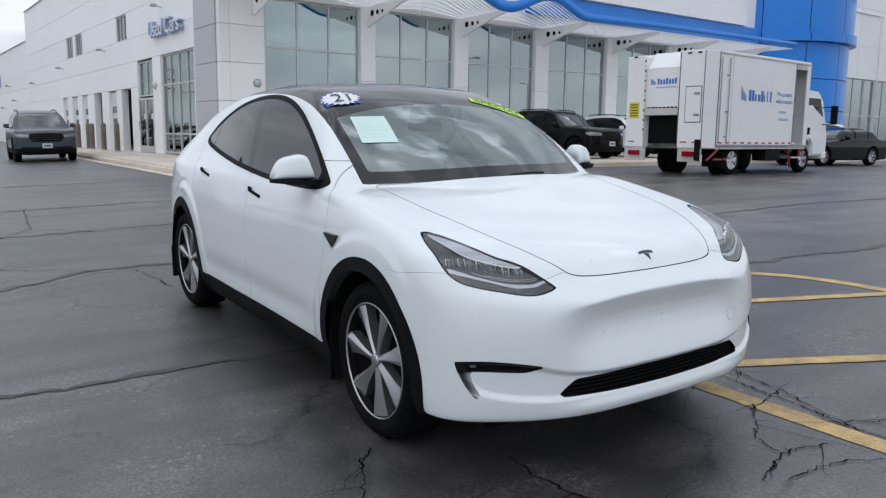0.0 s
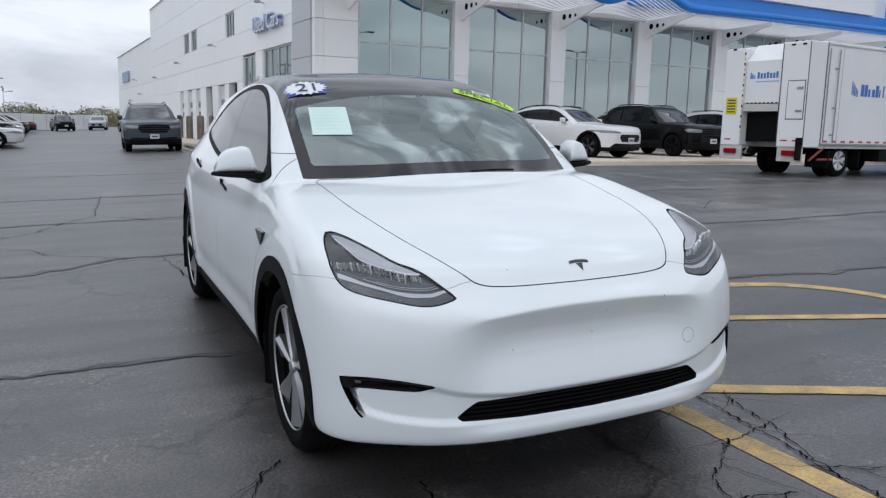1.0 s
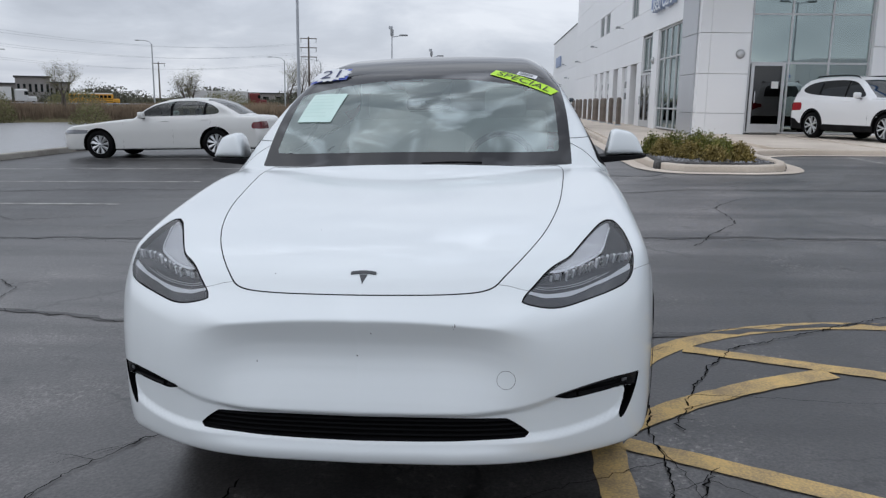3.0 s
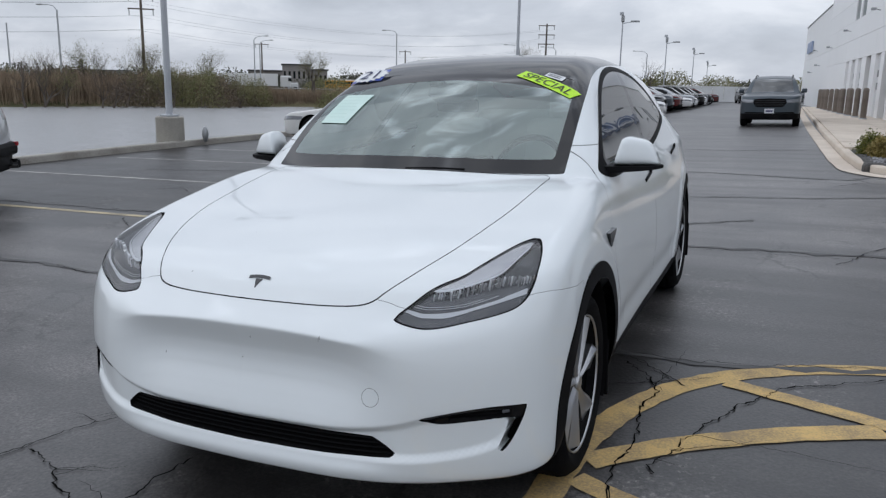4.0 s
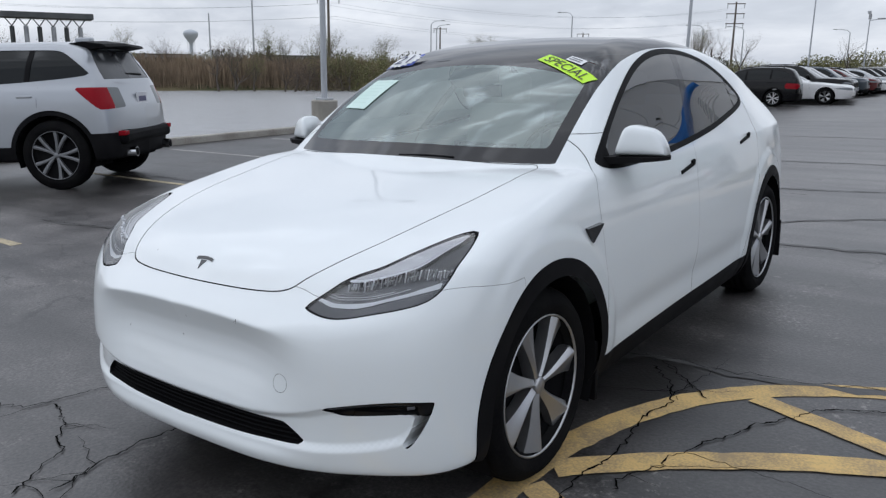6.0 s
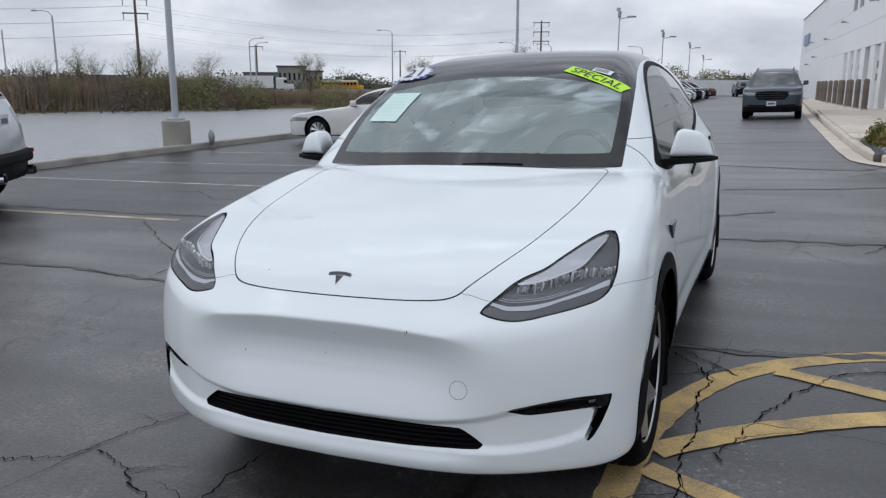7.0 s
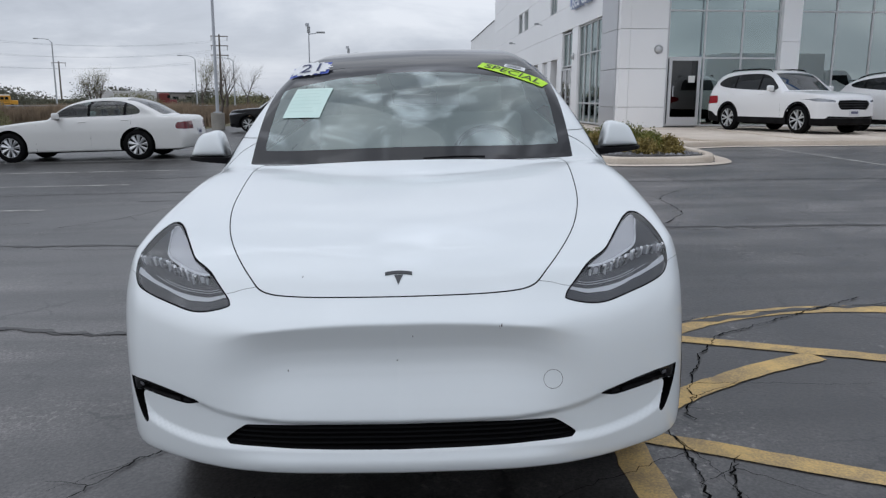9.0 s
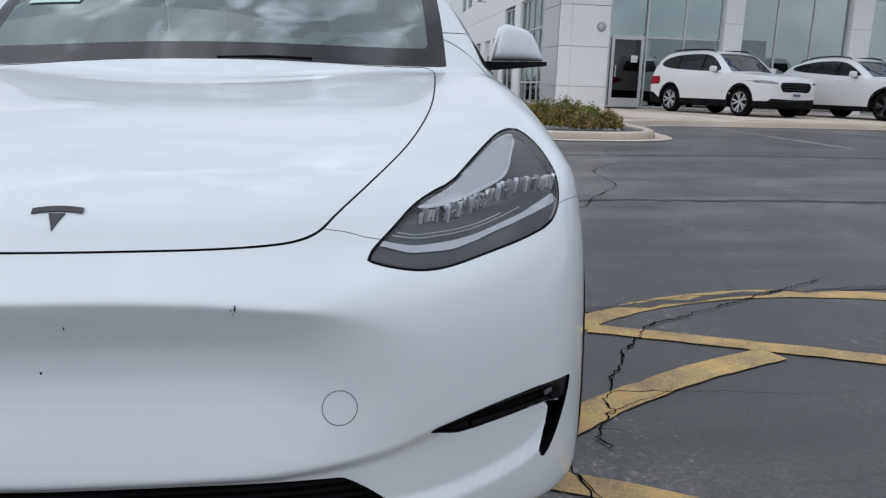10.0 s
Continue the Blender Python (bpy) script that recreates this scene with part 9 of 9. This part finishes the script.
    for y in (Y0 + 0.12, Y0 + 0.40, Y1 - 0.30):
        part("marker_lamp", boxes(((X0 - 0.635, y, Z1 - 0.06), (X0 - 0.62, y + 0.10, Z1 - 0.02)), bevel=0.004), M_BLACK, t)
    part("hatch", boxes(((X0 - 0.632, Y0 + 0.08, 1.35), (X0 - 0.620, Y0 + 0.50, 2.20)), bevel=0.004), wh, t)
    for z in (1.50, 2.02):
        part("latch", boxes(((X0 - 0.655, Y0 + 0.10, z), (X0 - 0.632, Y0 + 0.26, z + 0.05)), bevel=0.006), M_GALV, t)
    for z in (0.98, 1.6, 2.5):
        part("door_hinge", boxes(((X0 + 0.34, Y0 - 0.02, z), (X0 + 0.46, Y0 - 0.002, z + 0.035))), M_GALV, t)
    for x in (-0.98, -0.60):
        bm = bmesh.new()
        rod(bm, (x, Y0 - 0.03, 0.85), (x, Y0 - 0.03, 2.95), 0.014, n=6)
        part("lock_rod", bm, M_GALV, t)
    part("panel_seam", boxes(((-0.43, Y0 - 0.004, Z0), (-0.41, Y0 - 0.001, Z1))), dirt, t)
    tape_r, tape_w = principled("red_reflector_tape", (0.45, 0.02, 0.03), 0.4), principled("white_reflector_tape", (0.8, 0.8, 0.8), 0.4)
    for k in range(11):
        part("reflector_tape", boxes(((-0.95 + 0.36 * k, Y0 - 0.004, 0.82), (-0.77 + 0.36 * k, Y0 - 0.001, 0.865))), tape_r, t)
        part("reflector_tape", boxes(((-0.77 + 0.36 * k, Y0 - 0.004, 0.82), (-0.59 + 0.36 * k, Y0 - 0.001, 0.865))), tape_w, t)
    for y in (Y0 + 0.10, Y0 + 0.42, Y1 - 0.30):
        part("reflector_tape", boxes(((X0 - 0.625, y, 0.83), (X0 - 0.621, y + 0.18, 0.865))), tape_r, t)
    for y in (Y0 + 0.18, Y1 - 0.48):
        part("tail_lamp", boxes(((X0 - 0.66, y, 0.50), (X0 - 0.60, y + 0.34, 0.62)), bevel=0.01), M_REDLENS, t)
        part("lamp_board", boxes(((X0 - 0.60, y - 0.15, 0.36), (X0 - 0.55, y + 0.50, 0.70)), bevel=0.01), dirt, t)
    part("bumper_post", boxes(((X0 - 0.75, Y0 + 0.02, 0.40), (X0 - 0.62, Y0 + 0.12, 0.92)), bevel=0.02), M_BLACK, t)
    # printed shapes on the side: mark, name bar, slogan
    blue = principled("blue_print", (0.05, 0.17, 0.50), 0.5)
    pale = principled("pale_blue_print", (0.36, 0.48, 0.66), 0.5)
    mark = new("side_mark")
    mark.parent = t
    mark.matrix_local = Matrix.Translation((0.0, Y0 - 0.004, 2.05))
    for k in range(5):
        ob = part("mark_stripe", boxes(((0.02 + 0.055 * k, -0.002, -0.10 - 0.01 * k), (0.05 + 0.055 * k, 0.002, 0.22 - 0.05 * k))), blue, mark)
    for k, w in enumerate((0.13, 0.12, 0.08, 0.12, 0.13, 0.05, 0.05, 0.08)):
        part("name_block", boxes(((0.40 + 0.155 * k, -0.002, -0.12), (0.40 + 0.155 * k + w, 0.002, 0.16 if k in (0, 1, 4, 6, 7) else 0.06))), blue, mark)
    rot = pose(0, 0, 0, 90, 0, 0)
    text_on("slogan", "We protect", Matrix.Translation((2.26, -0.001, 0.11)) @ rot, 0.17, 0.001, blue, mark)
    text_on("slogan", "what matters.", Matrix.Translation((2.30, -0.001, -0.08)) @ rot, 0.17, 0.001, blue, mark)
    part("faint_bar", boxes(((2.02, -0.002, -0.40), (2.42, 0.002, -0.34))), pale, mark)
    part("faint_bar", boxes(((2.02, -0.002, -0.60), (2.56, 0.002, -0.53))), pale, mark)
    hm = new("hopper_mark")
    hm.parent = t
    hm.matrix_local = Matrix.Translation((X0 - 0.563, Y0 + 1.18, 2.35)) @ pose(0, 0, 0, 0, 0, -90)
    for k in range(5):
        part("mark_stripe", boxes(((-0.42 + 0.03 * k, -0.002, -0.05), (-0.40 + 0.03 * k, 0.002, 0.10 - 0.02 * k))), blue, hm)
    for k in range(7):
        part("name_block", boxes(((-0.22 + 0.085 * k, -0.002, -0.05), (-0.16 + 0.085 * k, 0.002, 0.07 if k % 3 else 0.10))), blue, hm)
    part("faint_bar", boxes(((-0.25, -0.002, -0.14), (0.38, 0.002, -0.11))), pale, hm)
    # chassis
    for y in (-0.42, 0.42):
        part("frame_rail", boxes(((X0 - 0.4, y - 0.05, 0.52), (5.2, y + 0.05, 0.68))), M_BLACK, t)
    part("tool_box", boxes(((1.55, Y0 + 0.05, 0.36), (2.35, Y0 + 0.45, 0.66)), bevel=0.02), M_BLACK, t)
    part("step", boxes(((2.9, Y0 - 0.02, 0.42), (3.5, Y0 + 0.3, 0.46))), dirt, t)
    for a, b in (((2.75, Y0 + 0.05, 0.70), (2.95, Y0 + 0.05, 0.16)), ((3.45, Y0 + 0.05, 0.70), (3.45, Y0 + 0.05, 0.44)), ((-1.35, Y0 + 0.04, 0.40), (-0.8, Y0 + 0.04, 0.70)), ((-1.0, Y0 + 0.06, 0.42), (-0.4, Y0 + 0.06, 0.42))):
        bm = bmesh.new()
        rod(bm, a, b, 0.03, n=6)
        part("red_brace", bm, rd, t, "faded red steel brace")
    # cab
    cab = new("cab")
    cab.parent = t
    bm = bmesh.new()
    prof = [(3.86, 0.55), (3.86, 2.30), (4.02, 2.40), (4.86, 2.36), (5.12, 2.10), (5.32, 1.36), (5.36, 1.0), (5.36, 0.48), (4.42, 0.48), (4.40, 0.80), (4.26, 0.94), (3.94, 0.94), (3.9, 0.8)]
    for y0, y1 in ((-1.0, 1.0),):
        a = [bm.verts.new((x, y0 + (0.08 if z > 1.5 else 0), z)) for x, z in prof]
        b = [bm.verts.new((x, y1 - (0.08 if z > 1.5 else 0), z)) for x, z in prof]
    bm.faces.new(a)
    bm.faces.new(b[::-1])
    for i in range(len(prof)):
        bm.faces.new((a[i], b[i], b[(i + 1) % len(prof)], a[(i + 1) % len(prof)]))
    bmesh.ops.recalc_face_normals(bm, faces=bm.faces)
    bmesh.ops.bevel(bm, geom=[e for e in bm.edges if abs(e.verts[0].co.y - e.verts[1].co.y) < 0.1], offset=0.05, segments=2, affect="EDGES")
    part("shell", bm, wh, cab)
    for y, s in ((-1.0, -1), (1.0, 1)):
        bm = bmesh.new()
        w = [(4.10, 1.36), (4.10, 2.16), (4.90, 2.16), (5.16, 1.40)]
        yy = lambda z: y - s * (0.05 * min(max((z - 1.0) / 0.5, 0), 1.6)) + s * 0.012
        o = [bm.verts.new((x, yy(z) , z)) for x, z in w]
        i_ = [bm.verts.new((x, yy(z) - s * 0.02, z)) for x, z in w]
        bm.faces.new(o)
        for k in range(4):
            bm.faces.new((o[k], i_[k], i_[(k + 1) % 4], o[(k + 1) % 4]))
        bmesh.ops.recalc_face_normals(bm, faces=bm.faces)
        part("side_window", bm, M_DARKGLASS, cab)
        bm = bmesh.new()
        rod(bm, (4.9, y, 1.9), (5.12, y + s * 0.28, 1.92), 0.015)
        rod(bm, (4.95, y, 1.4), (5.12, y + s * 0.28, 1.42), 0.015)
        box(bm, (5.05, y + s * 0.28 - 0.1, 1.40), (5.12, y + s * 0.28 + 0.1, 1.95), 0.02)
        part("door_mirror", bm, M_BLACK, cab)
        part("door_handle", boxes(((4.08, y + s * 0.005 - 0.012, 1.10), (4.20, y + s * 0.005 + 0.012, 1.30)), bevel=0.006), M_BLACK, cab)
    bm = bmesh.new()
    ws = [bm.verts.new(c) for c in ((5.125, -0.84, 2.10), (5.125, 0.84, 2.10), (5.335, 0.9, 1.38), (5.335, -0.9, 1.38))]
    bm.faces.new(ws)
    part("windscreen", bm, M_DARKGLASS, cab)
    part("front_bumper", boxes(((5.05, -1.02, 0.38), (5.34, 1.02, 0.60)), bevel=0.04), wh, cab)
    # wheels: dual at the rear
    for x, ys in ((0.0, (-0.92, -0.62, 0.62, 0.92)), (3.9, (-0.90, 0.90))):
        for y in ys:
            w = wheel(t, (x, y, 0.39), 1, 0.39, 0.22, 0.23, 6, M_PLATE if x == 0 else M_ALLOY, 0, 0.75)
            w.matrix_local = Matrix.Translation((x, y, 0.39)) @ pose(0, 0, 0, 0, 0, 90 if y > 0 else -90)
    for x in (-0.62, 0.62):
        part("mud_flap", boxes(((x, Y0 + 0.02, 0.22), (x + 0.03, Y0 + 0.62, 0.62))), M_BLACK, t)
    return t


box_truck()

# ---- cabin of the white crossover ----
M_DASH = varied("dark_dashboard", (0.030, 0.031, 0.032), (0.048, 0.049, 0.050), 0.6, 3, 180, 0.08, amount=0.3)
M_LINER = varied("pale_grey_headliner", (0.40, 0.41, 0.42), (0.47, 0.48, 0.49), 0.9, 3, 200, 0.1, amount=0.3)


def padded(bm, lo, hi, r, m=None):
    """A soft cushion: a box with large rounded edges and a bulge."""
    vs = box(bm, lo, hi, r)
    c = (Vector(lo) + Vector(hi)) / 2
    if m is not None:
        bmesh.ops.transform(bm, matrix=m, verts=[v for v in vs if v.is_valid])


def cabin(car):
    for s in (1, -1):
        bm = bmesh.new()
        padded(bm, (-0.25, -0.26, -0.07), (0.25, 0.26, 0.07), 0.045, pose(s * 0.37, 1.42, 0.66, 8))
        padded(bm, (-0.25, -0.06, 0.0), (0.25, 0.07, 0.62), 0.05, pose(s * 0.37, 1.66, 0.66, -18))
        padded(bm, (-0.13, -0.04, 0.0), (0.13, 0.06, 0.20), 0.04, pose(s * 0.37, 1.86, 1.235, -10))
        part("front_seat", bm, M_SEAT, car, "pale seat with a fixed headrest", smooth=True)
    bm = bmesh.new()
    padded(bm, (-0.65, 2.28, 0.60), (0.65, 2.78, 0.76), 0.05)
    padded(bm, (-0.65, -0.06, 0.0), (0.65, 0.07, 0.58), 0.05, pose(0, 2.82, 0.72, -22))
    part("rear_bench", bm, M_SEAT, car, "pale rear bench", smooth=True)
    bm = bmesh.new()
    padded(bm, (-0.70, 0.52, 0.86), (0.70, 0.96, 1.03), 0.04)
    part("dashboard", bm, M_DASH, car, smooth=True)
    part("dash_trim", boxes(((-0.68, 0.955, 0.965), (0.68, 0.968, 1.005)), bevel=0.004), M_LINER, car, "pale strip across the dashboard")
    part("screen", boxes(((-0.19, 1.02, 0.90), (0.19, 1.035, 1.10)), bevel=0.006), M_ROOFGLASS, car, "dark central screen")
    bm = bmesh.new()
    n, k = 36, 8
    rings = []
    for i in range(n):
        a = 2 * math.pi * i / n
        rings.append([bm.verts.new(((0.175 + 0.017 * math.cos(2 * math.pi * j / k)) * math.cos(a), (0.175 + 0.017 * math.cos(2 * math.pi * j / k)) * math.sin(a), 0.017 * math.sin(2 * math.pi * j / k))) for j in range(k)])
    for i in range(n):
        p, q = rings[i], rings[(i + 1) % n]
        for j in range(k):
            bm.faces.new((p[j], p[(j + 1) % k], q[(j + 1) % k], q[j]))
    box(bm, (-0.165, -0.022, -0.02), (0.165, 0.022, 0.012), 0.01)
    box(bm, (-0.05, -0.06, -0.03), (0.05, 0.05, 0.02), 0.02)
    box(bm, (-0.022, -0.165, -0.02), (0.022, 0.0, 0.01), 0.008)
    wheel_ob = part("steering_wheel", bm, M_DASH, car, smooth=True)
    wheel_ob.matrix_local = pose(0.37, 1.08, 1.03, 66)
    bm = bmesh.new()
    rod(bm, (0, 0.02, 0), (0, 0.30, -0.10), 0.035)
    ob = part("steering_column", bm, M_DASH, car)
    ob.matrix_local = pose(0.37, 1.06, 1.02, 0, 0, 180)
    # mirror and the camera pod behind the glass
    part("rear_view_mirror", boxes(((-0.115, 1.0, 1.325), (0.115, 1.025, 1.388)), bevel=0.012), M_BLACK, car)
    bm = bmesh.new()
    vs = [bm.verts.new(c) for c in ((-0.09, 0.845, 1.415), (0.09, 0.845, 1.415), (0.13, 0.96, 1.470), (-0.13, 0.96, 1.470), (-0.07, 0.90, 1.375), (0.07, 0.90, 1.375), (0.11, 1.0, 1.40), (-0.11, 1.0, 1.40))]
    for q in ((0, 1, 2, 3), (4, 5, 6, 7), (0, 1, 5, 4), (1, 2, 6, 5), (2, 3, 7, 6), (3, 0, 4, 7)):
        bm.faces.new([vs[i] for i in q])
    bmesh.ops.recalc_face_normals(bm, faces=bm.faces)
    part("camera_pod", bm, M_LAMPDARK, car)
    for s in (1, -1):
        bm = bmesh.new()
        box(bm, (0.70, 0.55, 0.45), (0.78, 2.9, 1.04), 0.03)
        ob = part("door_lining", bm, M_LINER, car)
        ob.matrix_local = Matrix.Diagonal((s, 1, 1, 1))
    part("cabin_floor", boxes(((-0.72, 0.35, 0.33), (0.72, 3.1, 0.42))), M_CABIN, car)
    part("bulkhead", boxes(((-0.70, 0.42, 0.42), (0.70, 0.50, 0.98))), M_CABIN, car)


cabin(hero)


# ---- papers and stickers on the windscreen ----
def on_screen(p, lift):
    """The nearest point of the car's skin, lifted off it."""
    p = np.array(p, float)
    step = np.concatenate([np.zeros((1, 3)), np.eye(3), -np.eye(3)]) * 1e-3
    for _ in range(4):
        w = hero_F(*(p + step).T)
        g = (w[1:4] - w[4:7]) / 2e-3
        p = p - g * w[0] / max(g @ g, 1e-6)
    return p + g / np.linalg.norm(g) * lift


def screen_map(a, b, c, d):
    """u, v over the quad a (0,0), b (1,0), c (1,1), d (0,1), on the glass."""
    a, b, c, d = (np.array(q) for q in (a, b, c, d))
    return lambda u, v, lift: on_screen(a * (1 - u) * (1 - v) + b * u * (1 - v) + c * u * v + d * (1 - u) * v, lift)


def sheet(name, at, mat, lift, car, label="", n=8, m=6, outline=None):
    v, f = [], []
    for j in range(m + 1):
        for i in range(n + 1):
            v.append(at(i / n, j / m, lift))
    for j in range(m):
        for i in range(n):
            k = j * (n + 1) + i
            f.append((k, k + 1, k + n + 2, k + n + 1))
    return mesh_ob(name, v, f, mat, car, label)


def lettered(name, body, at, mat, lift, car, u0, v0, u1, v1):
    """Letters stretched over part of a sheet."""
    ob = text_on(name, body, Matrix(), 1.0, 0.0, mat, None)
    vs = ob.data.vertices
    xs, ys = [q.co.x for q in vs], [q.co.y for q in vs]
    x0, x1, y0, y1 = min(xs), max(xs), min(ys), max(ys)
    for q in vs:
        u, w = (q.co.x - x0) / (x1 - x0), (q.co.y - y0) / (y1 - y0)
        q.co = Vector(at(u0 + (u1 - u0) * u, v0 + (v1 - v0) * w, lift))
    ob.parent = car
    return ob


M_MINT = varied("pale_mint_paper", (0.60, 0.78, 0.72), (0.65, 0.82, 0.76), 0.6, 8, 90, 0.02, amount=0.3)
M_LIME = varied("fluorescent_lime_sticker", (0.50, 0.86, 0.02), (0.56, 0.90, 0.03), 0.5, 8, 90, 0.02, amount=0.3)
M_INK = principled("black_ink", (0.012, 0.012, 0.012), 0.5)
M_NAVY = principled("navy_print", (0.020, 0.028, 0.10), 0.5)
M_STICKBLUE = principled("blue_sticker", (0.045, 0.085, 0.42), 0.45)
M_PAPER = varied("white_paper", (0.70, 0.72, 0.74), (0.78, 0.79, 0.80), 0.6, 8, 80, 0.02, amount=0.3)
M_FAINT = principled("faint_print", (0.57, 0.745, 0.685), 0.6)
paper = thing("paper_notice", CAR_POSE, "pale mint paper sheet with faint print taped inside the windscreen", "paper")
at = screen_map((-0.605, 0.66, 1.281), (-0.423, 0.598, 1.282), (-0.383, 0.825, 1.414), (-0.566, 0.872, 1.411))
sheet("page", at, M_MINT, 0.004, paper)
for k in range(7):
    w = 0.88 - 0.25 * ((k * 7) % 4) / 4
    sheet("print_line", (lambda u, v, l, k=k, w=w: at(0.06 + (w - 0.06) * u, 0.90 - 0.12 * k + 0.025 * v, l)), M_FAINT, 0.0045, paper, n=8, m=1)
special = thing("sale_sticker", CAR_POSE, "lime-green SPECIAL sticker strip with black letters on the windscreen", "sticker")
at2 = screen_map((0.320, 1.000, 1.50), (0.628, 0.857, 1.39), (0.665, 0.920, 1.405), (0.350, 1.070, 1.52))
sheet("strip", at2, M_LIME, 0.004, special, n=12, m=3)
lettered("letters", "SPECIAL", at2, M_INK, 0.0065, special, 0.09, 0.16, 0.93, 0.84)
small = thing("label_sticker", CAR_POSE, "small white label with grey print on the windscreen", "sticker")
at4 = screen_map((0.455, 1.025, 1.498), (0.555, 0.985, 1.474), (0.565, 1.03, 1.488), (0.467, 1.07, 1.512))
sheet("paper", at4, M_PAPER, 0.004, small, n=4, m=2)
for k in range(2):
    sheet("print_line", (lambda u, v, l, k=k: at4(0.1 + 0.7 * u, 0.25 + 0.35 * k + 0.14 * v, l)), M_LAMPDARK, 0.006, small, n=4, m=1)
year = thing("year_sticker", CAR_POSE, "blue and white starburst sticker with a year number on the windscreen", "sticker")
flat3 = screen_map((-0.640, 1.005, 1.462), (-0.425, 0.985, 1.487), (-0.412, 1.115, 1.522), (-0.617, 1.140, 1.500))
at3 = lambda u, v, lift: flat3(u, v, lift + 0.018 * v)
sheet("backing", (lambda u, v, l: at3(0.03 + 0.94 * u, 0.05 + 0.90 * v, l)), M_STICKBLUE, 0.004, year)
r = np.random.default_rng(5)
v, f = [at3(0.5, 0.5, 0.008)], []
for k in range(36):
    a = 2 * math.pi * k / 36
    q = (0.56 if k % 2 == 0 else 0.46) * r.uniform(0.92, 1.0)
    for m in range(1, 5):
        v.append(at3(0.5 + q * m / 4 * math.cos(a), 0.5 + q * m / 4 * math.sin(a), 0.008))
    b0, b1 = 4 * k, 4 * ((k + 1) % 36)
    f.append((0, b0 + 1, b1 + 1))
    f += [(b0 + m, b0 + m + 1, b1 + m + 1, b1 + m) for m in range(1, 4)]
mesh_ob("starburst", v, f, M_PAPER, year, smooth=False)
lettered("number", "21", at3, M_NAVY, 0.012, year, 0.27, 0.20, 0.73, 0.80)

# ---- wipers at the foot of the screen, chips in the paint ----
for a, b in (((0.32, 0.312, 1.112), (0.06, 0.276, 1.108)),):
    bm = bmesh.new()
    pa, pb = Vector(on_screen(a, 0.003)), Vector(on_screen(b, 0.002))
    mid = Vector(on_screen(tuple((pa + pb) / 2), 0.003))
    rod(bm, pa, mid, 0.003, 0.0025)
    rod(bm, mid, pb, 0.0025, 0.002)
    part("wiper", bm, M_BLACK, hero)
for x, y, z, s in ((0.312, -0.862, 0.742, 0.0035), (0.311, -0.862, 0.722, 0.004), (0.304, -0.862, 0.718, 0.002), (0.306, -0.862, 0.708, 0.0015), (-0.29, -0.70, 0.855, 0.004), (0.05, -0.862, 0.69, 0.003), (-0.33, -0.86, 0.60, 0.003), (-0.2, -0.45, 0.95, 0.003)):
    c = Vector(on_screen((x, y, z), 0.0012))
    v = [c] + [Vector(on_screen((c.x + 0.55 * s * (0.5 + 0.5 * r.uniform()) * math.cos(k), c.y, c.z + 2.0 * s * (0.5 + 0.5 * r.uniform()) * math.sin(k)), 0.0012)) for k in np.arange(7) * 2 * math.pi / 7]
    mesh_ob("paint_chip", v, [(0, k + 1, (k + 1) % 7 + 1) for k in range(7)], M_GUNMETAL, hero, smooth=False)
